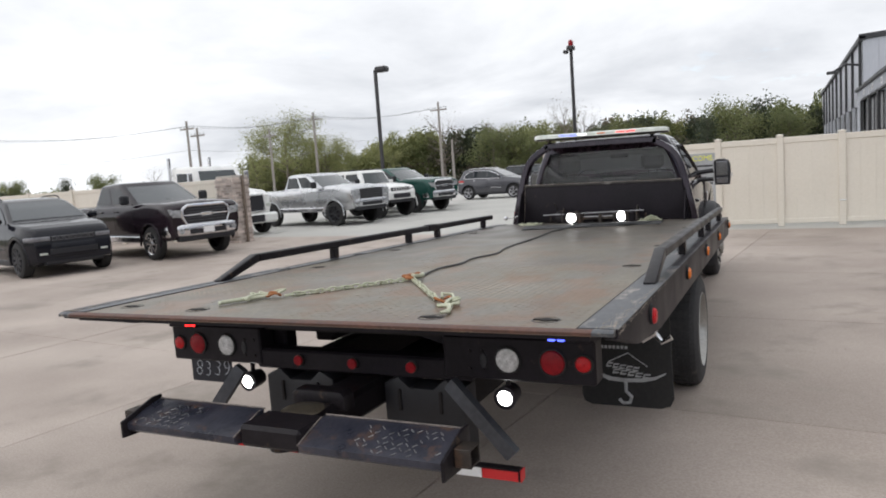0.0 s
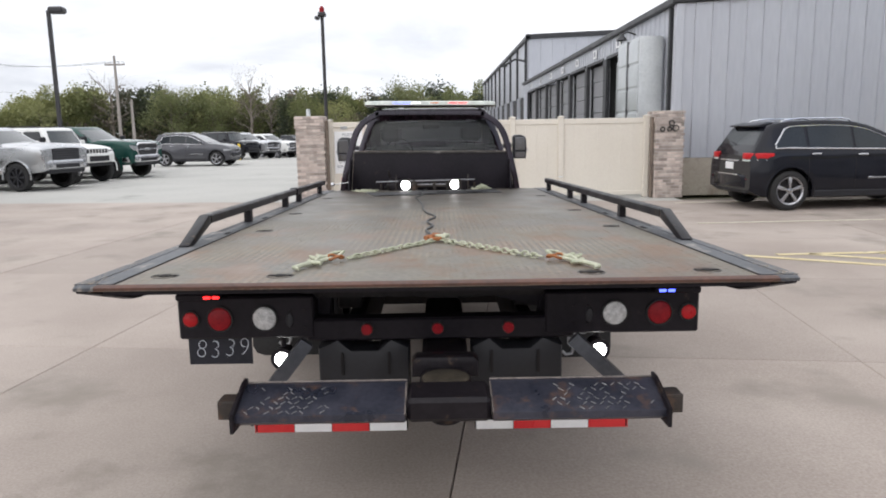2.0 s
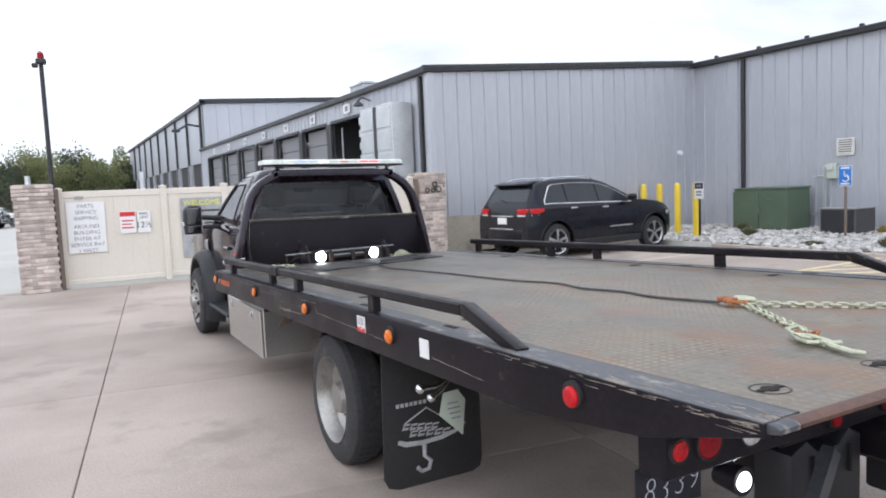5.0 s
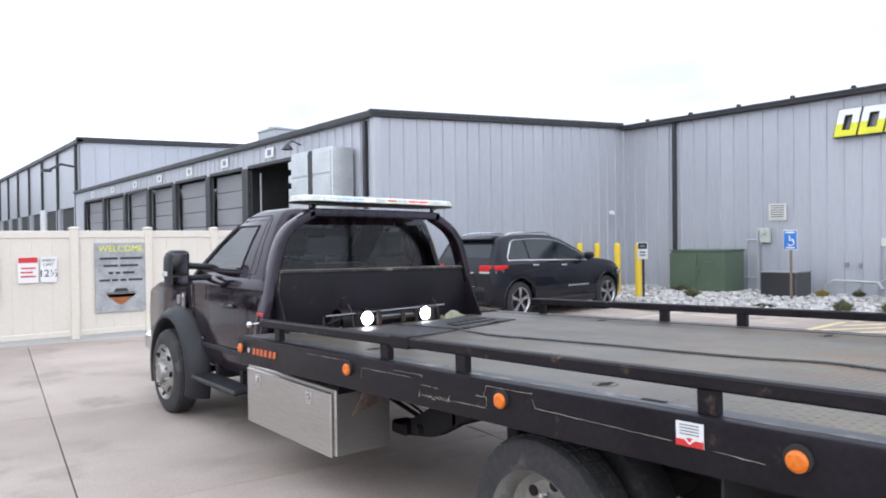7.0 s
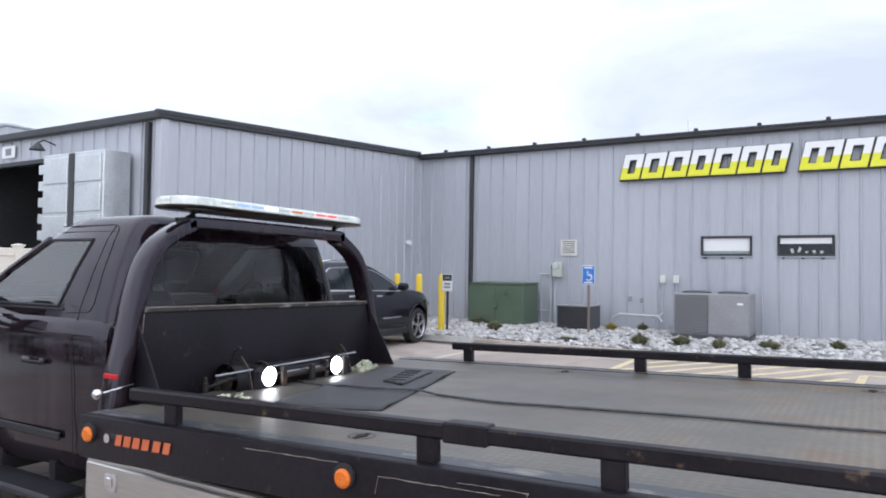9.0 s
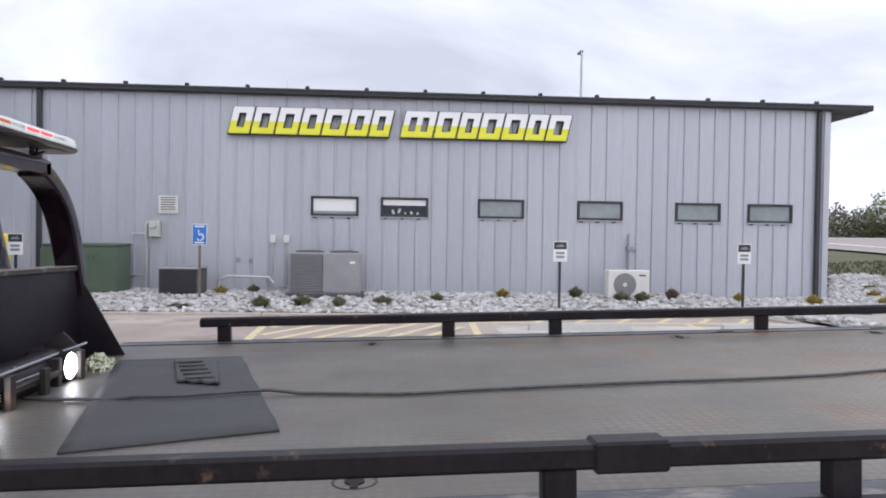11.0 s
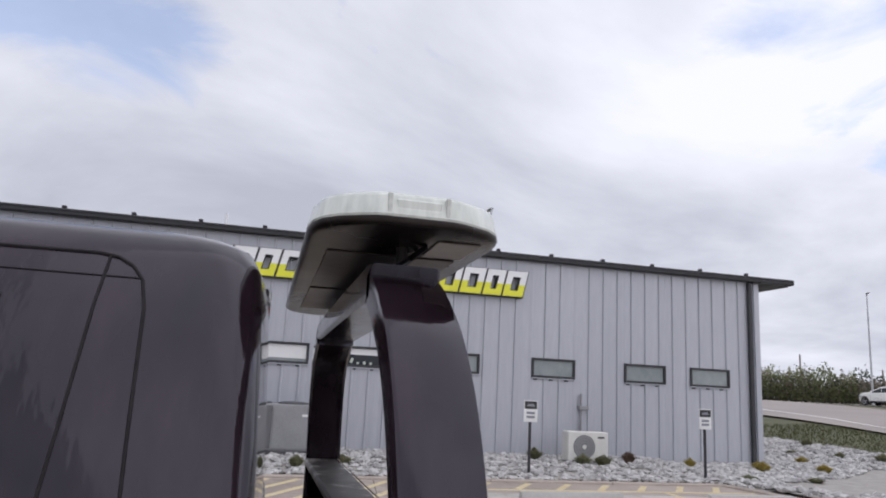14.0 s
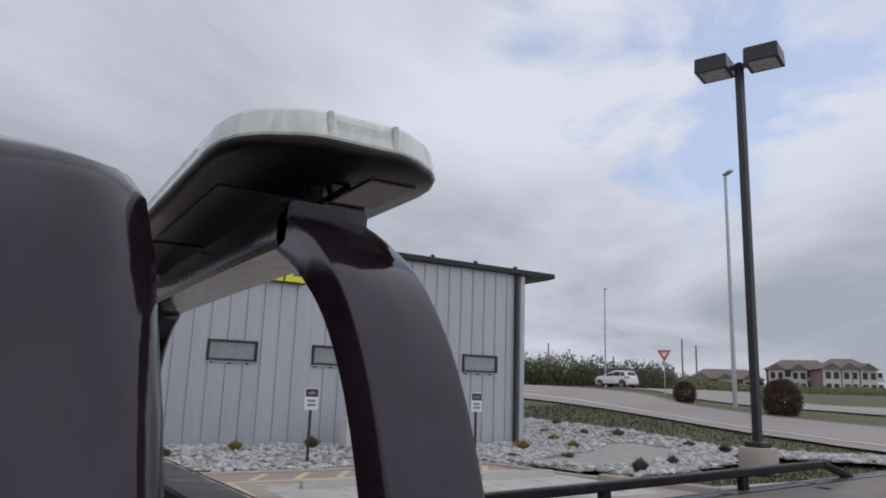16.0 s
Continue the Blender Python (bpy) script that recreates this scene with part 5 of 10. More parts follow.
part("arm_strap", Shape().tube([(-0.52, 5.36, 0.52), (-0.52, 4.90, 0.425)], 0.016, 8).tube([(-0.50, 5.30, 0.56), (-0.50, 4.95, 0.46)], 0.008, 6), "undercarriage", truck)
part("cross_plate", Shape().box(-0.66, -0.38, 4.40, 4.44, 0.50, 0.78, 0.004), "undercarriage", truck)
part("cross_plate", Shape().box(-0.90, -0.40, 3.62, 3.70, 0.50, 0.80, 0.006), "undercarriage", truck)

# tool locker
locker = part("tool_locker", Shape().box(-1.25, -0.842, 4.85, 6.15, 0.325, 0.745, 0.008), "brushed", truck, "brushed metal tool locker")
door_ = part("locker_door", Shape().box(-1.268, -1.251, 4.88, 6.13, 0.315, 0.72, 0.006), "brushed", locker, "flat metal door")
for y in (5.93, 5.16):
    part("latch", Shape().prism([(y - 0.04, 0.61), (y + 0.04, 0.61), (y + 0.045, 0.66), (y + 0.04, 0.69), (y - 0.04, 0.69), (y - 0.045, 0.66)], -1.268, -1.275, "x", 0.002).box(-1.285, -1.274, y - 0.018, y + 0.018, 0.63, 0.675, 0.004), "chrome", locker, "paddle latch")
part("locker_bracket", Shape().prism([(-1.14, 0.565), (-0.95, 0.625), (-0.95, 0.70), (-1.05, 0.72)], 4.832, 4.846, "y", 0.003).cyl((-1.02, 4.822, 0.635), (-1.02, 4.834, 0.635), 0.028, seg=14), "bracket_rust", truck, "rust-brown bolted bracket")
part("locker_bracket", Shape().box(-1.24, -0.85, 4.835, 4.847, 0.715, 0.86, 0.003), "black_frame", truck)


# wheels
def tyre_shape(x0, x1, y, z, r, rim_r):
    w = x1 - x0
    prof = [(0.03 * w, rim_r), (0.0, rim_r + 0.25 * (r - rim_r)), (0.02 * w, r - 0.05), (0.10 * w, r - 0.012), (0.2 * w, r), (0.8 * w, r), (0.90 * w, r - 0.012), (0.98 * w, r - 0.05), (w, rim_r + 0.25 * (r - rim_r)), (0.97 * w, rim_r)]
    s = Shape().lathe(prof, 40, Matrix.Translation((x0, y, z)))
    return s


def tread_shape(x0, x1, y, z, r):
    w = x1 - x0
    s = Shape()
    for k in range(40):
        a = 2 * math.pi * k / 40
        for c in (0.22, 0.42, 0.62):
            s.box(x0 + c * w, x0 + (c + 0.15) * w, -0.022, 0.022, r - 0.004, r + 0.005, 0, Matrix.Translation((0, y, z)) @ Matrix.Rotation(a + 0.06 * c, 4, "X"))
    return s


def truck_wheel(side, y, dual):
    xo = side * (1.292 if dual else 1.255 if side < 0 else 1.01)
    w = part("wheel", tyre_shape(min(xo, xo - side * 0.23), max(xo, xo - side * 0.23), y, 0.405, 0.405, 0.265), "tyre", truck, "black tyre on a bright steel rim")
    mm = Matrix.Translation((xo, y, 0.405)) @ Matrix.Diagonal((side, 1, 1, 1))
    part("tread", tread_shape(min(xo, xo - side * 0.23), max(xo, xo - side * 0.23), y, 0.405, 0.405), "tyre", w, "tread blocks", None, kind="stuff")
    if dual:
        part("rim", Shape().lathe([(-0.02, 0.272), (0.0, 0.268), (-0.02, 0.255), (-0.10, 0.235), (-0.13, 0.20), (-0.14, 0.12), (-0.10, 0.11), (-0.04, 0.09), (-0.03, 0.002)], 32, mm), "rim_steel", w, "deep dished rim")
        for k in range(8):
            a = 2 * math.pi * k / 8
            part("hand_hole", Shape().cyl((xo - side * 0.150, y + 0.178 * math.cos(a), 0.405 + 0.178 * math.sin(a)), (xo - side * 0.128, y + 0.178 * math.cos(a), 0.405 + 0.178 * math.sin(a)), 0.026, seg=12), "undercarriage", w)
        part("inner_tyre", tyre_shape(min(xo - side * 0.29, xo - side * 0.52), max(xo - side * 0.29, xo - side * 0.52), y, 0.405, 0.405, 0.25), "tyre", w)
    else:
        part("rim", Shape().lathe([(-0.02, 0.272), (0.0, 0.268), (-0.015, 0.25), (-0.03, 0.235), (-0.005, 0.20), (0.005, 0.13), (0.0, 0.10), (0.03, 0.095), (0.05, 0.085), (0.06, 0.06), (0.06, 0.002)], 32, mm), "rim_steel", w, "domed bright rim")
        for k in range(8):
            a = 2 * math.pi * k / 8
            part("vent_hole", Shape().cyl((xo - side * 0.002, y + 0.212 * math.cos(a), 0.405 + 0.212 * math.sin(a)), (xo + side * 0.008, y + 0.205 * math.cos(a), 0.405 + 0.205 * math.sin(a)), 0.027, seg=12), "undercarriage", w)
    for k in range(8):
        a = 2 * math.pi * (k + 0.5) / 8
        d = -0.13 if dual else 0.0
        part("wheel_nut", Shape().cyl((xo + side * d, y + 0.135 * math.cos(a), 0.405 + 0.135 * math.sin(a)), (xo + side * (d + 0.03), y + 0.135 * math.cos(a), 0.405 + 0.135 * math.sin(a)), 0.014, seg=6), "chrome", w)


for side in (-1, 1):
    truck_wheel(side, 3.13, True)
    truck_wheel(side, 8.15, False)
    flap = part("mud_flap", Shape().prism([(side * u_ - (0.13 if side > 0 else 0), w_ - (0.05 if side > 0 else 0)) for u_, w_ in ((0.74, 0.88), (1.31, 0.88), (1.325, 0.20), (1.30, 0.15), (1.24, 0.13), (0.80, 0.13), (0.75, 0.15), (0.735, 0.20))], 2.25, 2.262, "y", 0.003), "rubber", truck, "black rubber mud flap with a white emblem")
    sh = Matrix.Translation((1.987, 0, -0.10)) if side > 0 else Matrix.Identity(4)
    for name, z, x0, n, w_ in (("emblem_word", 0.442, -1.215, 5, 0.042), ("emblem_word", 0.400, -1.175, 5, 0.048)):
        for k in range(n):
            u = x0 + w_ * k
            z_ = z - 0.006 * k
            part(name, Shape().prism([(u, z_), (u + 0.75 * w_, z_), (u + 0.75 * w_ + 0.010, z_ + 0.010), (u + 0.30 * w_, z_ + 0.012), (u + 0.34 * w_, z_ + 0.022), (u + 0.75 * w_ + 0.014, z_ + 0.022), (u + 0.75 * w_ + 0.018, z_ + 0.031), (u + 0.012, z_ + 0.031)], 2.248, 2.245, "y"), "emblem_grey", flap, m=sh)
    part("emblem_body", Shape().prism([(-1.245, 0.375), (-1.20, 0.352), (-1.10, 0.345), (-0.98, 0.352), (-0.90, 0.372), (-0.84, 0.410), (-0.835, 0.420), (-0.90, 0.392), (-0.99, 0.376), (-1.10, 0.370), (-1.19, 0.378), (-1.235, 0.395)], 2.248, 2.245, "y"), "emblem_grey", flap, "pale truck emblem", m=sh)
    part("emblem_boom", Shape().tube([(-1.20, 2.247, 0.475), (-1.07, 2.247, 0.540)], 0.004, 6).tube([(-1.07, 2.247, 0.540), (-0.95, 2.247, 0.455)], 0.003, 6), "emblem_grey", flap, m=sh)
    part("emblem_hook", Shape().tube([(-1.09, 2.246, 0.345), (-1.09, 2.246, 0.285), (-1.055, 2.246, 0.25), (-1.07, 2.246, 0.21), (-1.11, 2.246, 0.205), (-1.135, 2.246, 0.23)], 0.012, 6), "emblem_grey", flap, m=sh)
    bars(flap, "word_bar", "emblem_grey", sh @ Matrix.Translation((0, 2.248, 0)), [(x_ - 0.009, x_ + 0.009, 0.575) for x_ in [-1.235 + 0.026 * k for k in range(7)]], 0.020, 0.002)
    part("flap_hanger", Shape().cyl((side * 0.6, 2.25, 0.885), (side * 1.3, 2.25, 0.885), 0.014, seg=8), "black_frame", truck)

# load-binder hanger with a rag by the rear wheel
part("hanger", Shape().tube([(-1.10, 1.95, 0.88), (-1.11, 1.92, 0.77), (-1.19, 1.90, 0.755), (-1.25, 1.90, 0.757)], 0.014).ball((-1.27, 1.90, 0.757), 0.024), "chrome", truck, "bright lever")
part("hanger", Shape().tube([(-1.11, 1.92, 0.77), (-1.17, 1.89, 0.735), (-1.205, 1.89, 0.715)], 0.012).ball((-1.22, 1.89, 0.708), 0.022), "chrome", truck, "bright lever")
part("binder_plate", Shape().prism([(-1.15, 0.715), (-1.175, 0.61), (-1.05, 0.49), (-1.03, 0.665), (-1.07, 0.72)], 1.90, 1.904, "y", 0.001), "box_pale", truck, "pale tag plate")
bars(truck, "plate_bar", "ink_grey", Matrix.Translation((0, 1.898, 0)), [(-1.13, -1.07, 0.66), (-1.13, -1.06, 0.635), (-1.12, -1.06, 0.61), (-1.11, -1.06, 0.585)], 0.008, 0.001)

part("hanger", Shape().tube([(1.12, 1.30, 0.90), (1.12, 1.28, 0.80), (1.20, 1.26, 0.78), (1.26, 1.26, 0.82)], 0.014), "chrome", truck, "bright hook under the deck")
part("hanger", Shape().tube([(1.20, 1.62, 0.90), (1.20, 1.60, 0.74), (1.24, 1.58, 0.69), (1.29, 1.58, 0.72)], 0.016), "chrome", truck, "bright hook under the deck")

# rear lamps
for side in (-1, 1):
    lo, hi = (-1.160, -0.56) if side < 0 else (0.47, 1.152)
    tray = part("lamp_tray", Shape().box(lo, hi, 0.49, 0.605, 0.775, 0.965, 0.008).box(lo if side < 0 else hi - 0.2, lo + 0.2 if side < 0 else hi, 0.47, 0.56, 0.955, 0.985, 0.006), "black_frame", truck, "black rear lamp tray")
    for x, r, m_ in ((side * 1.103, 0.034, "lamp_red_bright"), (side * 0.974, 0.053, "lamp_red"), (side * 0.776, 0.053, "lamp_clear")):
        ln = part("rear_lamp", Shape().lathe([(0.0, r + 0.008), (0.012, r + 0.006), (0.012, r)], 24, Matrix.Translation((x, 0.49, 0.868)) @ Matrix.Rotation(-math.pi / 2, 4, "Z")), "rubber", tray, "round lamp in a rubber ring")
        part("lens", Shape().lathe([(0.008, r), (0.014, 0.9 * r), (0.020, 0.5 * r), (0.022, 0.001)], 24, Matrix.Translation((x, 0.49, 0.868)) @ Matrix.Rotation(-math.pi / 2, 4, "Z")), m_, ln)
    part("strobe", Shape().box(side * 1.00 - 0.035, side * 1.00 - 0.004, 0.462, 0.47, 0.964, 0.976, 0.003).box(side * 1.00 + 0.004, side * 1.00 + 0.035, 0.462, 0.47, 0.964, 0.976, 0.003), "led_red" if side < 0 else "led_blue", tray, "small lit strobe lamp")
    for x in (side * 0.60, side * 0.66):
        for z in (0.82, 0.90):
            part("bolt", Shape().cyl((x, 0.483, z), (x, 0.49, z), 0.008, seg=8), "black_steel", tray)
    fz = 0.655 if side < 0 else 0.675
    fl = part("flood_lamp", Shape().cyl((side * 0.725, 0.555, fz), (side * 0.725, 0.655, fz), 0.052, 0.042, 24).cyl((side * 0.725, 0.605, fz + 0.04), (side * 0.725, 0.605, 0.79), 0.012, seg=8), "black_frame", truck, "lit round flood lamp")
    part("clear_lens", Shape().lathe([(0.0, 0.030), (0.006, 0.024), (0.008, 0.001)], 16, Matrix.Translation((side * 0.665, 0.490, 0.860)) @ Matrix.Rotation(-math.pi / 2, 4, "Z") @ Matrix.Diagonal((1, 0.62, 1.25, 1))), "plastic_black", tray, "small dark oval lamp")
    part("lens", Shape().lathe([(0.0, 0.034), (0.008, 0.027), (0.011, 0.001)], 24, Matrix.Translation((side * 0.725, 0.554, fz)) @ Matrix.Rotation(-math.pi / 2, 4, "Z")), "work_light", fl, "glowing lens")
    part("outrigger_leg", Shape().prism([(-0.020, -0.030), (0.020, -0.030), (0.020, 0.030), (-0.020, 0.030)], 0, 0.43 if side < 0 else 0.395, "z", 0.006, Matrix.Translation((side * 0.565, 0.348, 0.80)) @ (Vector((side * 0.265, -0.045, -0.335 if side < 0 else -0.25)).to_track_quat("Z", "Y").to_matrix().to_4x4())), "leg_steel", truck, "slanted scuffed steel leg")
    pad = part("bumper_pad", Shape().prism([(side * 0.14, 0.40), (side * 0.55, 0.40), (side * 0.55, 0.72), (side * 0.46, 0.76), (side * 0.40, 0.71), (side * 0.28, 0.71), (side * 0.22, 0.76), (side * 0.14, 0.72)], 0.50, 0.66, "y", 0.02), "plastic_black", truck, "black moulded pad")
    for x in (0.23, 0.44):
        part("rib", Shape().box(side * x - 0.006, side * x + 0.006, 0.488, 0.502, 0.60, 0.70), "undercarriage", pad)
    g = part("underride_bar", Shape().box(side * 0.15, side * 0.825, 0.42, 0.47, 0.358, 0.412, 0.006), "black_steel", truck, "bar with red and white tape")
    for k in range(4):
        x0 = 0.155 + 0.1665 * k
        part("tape", Shape().box(side * x0, side * (x0 + 0.1635), 0.414, 0.418, 0.364, 0.406), "tape_red" if k % 2 else "tape_white", g)
    part("tape_end", Shape().box(side * 0.826, side * 0.830, 0.42, 0.47, 0.36, 0.41), "tape_red", g)
    part("bar_hanger", Shape().box(side * 0.35 - 0.03, side * 0.35 + 0.03, 0.44, 0.56, 0.37, 0.42, 0.006), "black_frame", g)
part("cross_beam", Shape().box(-0.6, 0.6, 0.50, 0.60, 0.755, 0.855, 0.01).box(-0.9, -0.50, 0.62, 0.72, 0.80, 0.98, 0.01).box(0.46, 0.9, 0.62, 0.72, 0.80, 0.98, 0.01), "black_frame", truck, "black rear cross beam")
part("hose", Shape().tube([(-0.5, 0.68, 0.95), (-0.2, 0.8, 0.90), (0.1, 0.9, 0.86), (0.46, 0.7, 0.93)], 0.014, 6), "rubber", truck, "sagging hydraulic hose")
part("wedge", Shape().prism([(0.05, 0.98), (0.46, 0.98), (0.46, 0.86), (0.20, 0.93)], 0.66, 0.70, "y"), "black_frame", truck)
for x in (-0.325, -0.01, 0.305):
    k = part("id_lamp", Shape().cyl((x, 0.486, 0.81), (x, 0.502, 0.81), 0.03, seg=18), "rubber", truck)
    part("lens", Shape().cyl((x, 0.478, 0.81), (x, 0.488, 0.81), 0.024, 0.026, 18), "lamp_red", k)
plate = part("plate", Shape().box(-1.166, -0.872, 0.606, 0.612, 0.620, 0.780, 0.004), "plate_black", truck, "black plate with chalked digits")
for k, char in enumerate("8339"):
    fc = bpy.data.curves.new("digit", "FONT")
    fc.body, fc.size, fc.extrude, fc.offset, fc.align_x = char, 0.128, 0.0006, -0.0040, "CENTER"
    digit = new("digit", fc)
    digit.parent = plate
    digit.matrix_basis = Matrix.Translation((-1.112 + 0.066 * k, 0.6045, 0.654 + (0.0, -0.004, 0.003, 0.006)[k])) @ Matrix.Rotation(math.pi / 2, 4, "X") @ Matrix.Rotation(radians((-10, -6, -12, -8)[k]), 4, "Z") @ Matrix.Diagonal((0.82, 1, 1, 1))
    fc.materials.append(MATS["chalk_faint"])
    tagged(digit, "chalk-white digit")

# wheel-lift cross bar with tread plates
lift = part("wheel_lift", Shape().box(-0.12, 0.18, -0.19, 0.0, 0.655, 0.745, 0.015).box(-0.08, 0.12, 0.0, 1.4, 0.60, 0.735, 0.02), "black_steel", truck, "black folding wheel lift")
part("pivot", Shape().lathe([(0.0, 0.092), (0.005, 0.092), (0.008, 0.085), (0.008, 0.001)], 28, Matrix.Translation((0.02, 0.05, 0.735)), "z"), "disc_worn", lift, "round steel pivot")
part("pivot", Shape().lathe([(0.0, 0.055), (0.025, 0.06), (0.03, 0.001)], 24, Matrix.Translation((0.02, -0.09, 0.626)), "z"), "black_steel", lift)
part("yoke", Shape().prism([(-0.115, 0.70), (0.155, 0.70), (0.155, 0.765), (0.135, 0.785), (-0.095, 0.785), (-0.115, 0.765)], 0.155, 0.24, "y", 0.012), "black_steel", lift, "black steel yoke")
for side, x0, x1 in ((-1, -0.728, -0.125), (1, 0.185, 0.80)):
    arm = part("lift_arm", Shape().prism([(-0.21, 0.675), (-0.21, 0.70), (-0.05, 0.752), (-0.02, 0.752), (-0.02, 0.665), (-0.19, 0.66)], x0, x1, "x", 0.004), "lift_steel", lift, "tread-plate arm")
    a, b = (x0 + 0.04, x0 + 0.36) if side < 0 else (x1 - 0.42, x1 - 0.03)
    st = Shape()
    for i in range(13):
        for j in range(6):
            x = a + (b - a) * (i + 0.5 * (j % 2)) / 13
            t = 0.10 + 0.155 * j
            if rnd.random() < 0.10 + 0.55 * abs(i - 6) / 6 + 0.06 * abs(j - 2):
                continue
            st.box(-0.0105, 0.0105, -0.0020, 0.0020, -0.001, 0.0025, 0.001, Matrix.Translation((x, -0.21 + 0.16 * t, 0.7005 + 0.052 * t)) @ Matrix.Rotation(0.314, 4, "X") @ Matrix.Rotation(0.75 if (i + j) % 2 else -0.75, 4, "Z"))
    part("tread_studs", st, "stud_steel", arm, "worn bright studs", None, kind="stuff")
    xe = x0 if side < 0 else x1
    part("arm_end", Shape().prism([(-0.235, 0.645), (-0.01, 0.63), (-0.01, 0.77), (-0.06, 0.77), (-0.235, 0.715)], xe - 0.007, xe + 0.007, "x", 0.003), "black_steel", arm)
    part("socket", Shape().box(xe + side * 0.008, xe + side * 0.070, -0.155, -0.075, 0.665, 0.672, 0.002).box(xe + side * 0.008, xe + side * 0.070, -0.155, -0.075, 0.726, 0.733, 0.002).box(xe + side * 0.008, xe + side * 0.070, -0.155, -0.148, 0.672, 0.726, 0.002).box(xe + side * 0.008, xe + side * 0.070, -0.082, -0.075, 0.672, 0.726, 0.002), "dirty_steel", arm, "open square socket")
    part("socket_tape", Shape().box(xe + side * 0.012, xe + side * 0.066, -0.0748, -0.0725, 0.674, 0.724), "tape_red", arm, "red tape on the socket")
    part("arm_lip", Shape().tube([(x0, -0.016, 0.754), (x1, -0.016, 0.754)], 0.004, 6), "lip_worn", arm, "worn bright edge")
    for xw in (x0, x1):
        part("arm_lip", Shape().tube([(xw, -0.214, 0.70), (xw, -0.05, 0.755)], 0.0035, 6), "lip_worn", arm)

# headboard and arch
HB = Matrix.Translation((-0.115, 0, 0.944)) @ Matrix.Rotation(radians(0.75), 4, "Y") @ Matrix.Translation((0, 0, -0.944))


def head(name, shape, material, parent=truck, label="", smooth=30, m=None):
    """A part of the headboard group, which leans a little with the deck."""
    return part(name, shape, material, parent, label, smooth, (HB @ m if m is not None else HB) if parent is truck else m)


head("headboard", Shape().prism([(-1.03, 0.94), (1.03, 0.94), (0.915, 1.42), (-0.915, 1.42)], 6.055, 6.08, "y", 0.004), "black_frame", label="black steel headboard")
head("top_ledge", Shape().box(-0.93, 0.93, 6.045, 6.165, 1.405, 1.43, 0.006), "worn_ledge", label="worn bare ledge on the headboard")
head("worn_edge", Shape().tube([(-0.948, 6.052, 0.97), (-0.918, 6.052, 1.40)], 0.0022, 5), "scratch", label="worn pale edge")
head("worn_edge", Shape().tube([(-0.91, 6.044, 1.431), (0.91, 6.044, 1.431)], 0.0022, 5), "scratch", label="worn pale edge")
head("foot_ledge", Shape().box(-1.06, 1.06, 6.04, 6.16, 0.92, 0.955, 0.006), "black_frame")
arch_path = [(-1.061, 0.92), (-1.031, 1.10), (-0.987, 1.29), (-0.952, 1.44), (-0.923, 1.55), (-0.893, 1.635), (-0.857, 1.70), (-0.81, 1.757), (-0.752, 1.802), (-0.69, 1.838), (-0.625, 1.866), (-0.54, 1.886)]
arch_path += [(-x, z) for x, z in arch_path[::-1]]
arch_path = [(p.x, p.y) for p in smooth_line(arch_path, 5)]
rings = []
for i, (x, z) in enumerate(arch_path):
    a, b = arch_path[max(i - 1, 0)], arch_path[min(i + 1, len(arch_path) - 1)]
    d = Vector((b[0] - a[0], b[1] - a[1])).normalized()
    n = Vector((-d.y, d.x))
    c = Vector((x, z))
    yc, wy, e, bv = 6.085 + 0.03 * min(1, max(0, (z - 1.2) / 0.6)), 0.0635, 0.034, 0.009
    ring = []
    for u, v in ((-wy + bv, e), (wy - bv, e), (wy - 0.3 * bv, e - 0.3 * bv), (wy, e - bv), (wy, -e + bv), (wy - bv, -e), (-wy + bv, -e), (-wy, -e + bv), (-wy, e - bv), (-wy + 0.3 * bv, e - 0.3 * bv)):
        q = c + n * v
        ring.append((q.x, yc + u, q.y))
    rings.append(ring)
arch = head("light_arch", Shape().loft(rings), "black_paint", label="curved black light arch", smooth=40)
for side in (-1, 1):
    head("gusset", Shape().prism([(5.80, 0.94), (6.16, 0.94), (6.16, 1.40), (6.06, 1.40)], side * 0.955, side * 0.967, "x", 0.003), "black_frame", label="black side gusset")
part("marker_stalk", Shape().tube([(-1.10, 6.02, 1.07), (-1.27, 6.02, 1.05)], 0.006, 6).ball((-1.29, 6.02, 1.05), 0.026), "chrome", truck, "small chrome mirror on a stalk")
part("arch_marker", Shape().box(-1.185, -1.165, 6.03, 6.14, 1.10, 1.125, 0.004), "lamp_red_bright", truck, "red marker on the arch")

# light bar: a flat black tray with cut corners under a milky lens
BX, BY, BZ = 0.004, 6.119, 1.957
BL, BW = 0.780, 0.176
quarter = [(BL, 0.0), (BL, 0.056), (BL - 0.004, 0.072), (BL - 0.013, 0.091), (BL - 0.038, 0.130), (BL - 0.066, 0.155), (BL - 0.100, 0.169), (BL - 0.145, BW)]
half_plan = quarter + [(-x, y) for x, y in quarter[::-1]]
bar_plan = [(BX + x, BY + y) for x, y in half_plan] + [(BX - x, BY - y) for x, y in half_plan[1:-1]]
bar_ = head("light_bar", Shape().loft([[(x, y, BZ + z) for x, y in inset(bar_plan, d)] for z, d in ((0.0, 0.012), (0.004, 0.003), (0.010, 0.0), (0.0145, 0.0))]), "tray_dark", label="long flat emergency light bar with cut corners", smooth=50)
part("lens_dome", Shape().loft([[(x, y, BZ + z) for x, y in inset(bar_plan, d)] for z, d in ((0.0145, 0.002), (0.019, 0.0005), (0.023, 0.002), (0.050, 0.007), (0.057, 0.013), (0.062, 0.025), (0.064, 0.045), (0.066, 0.08))]), "lens_white", bar_, "milky clear lens", 35)
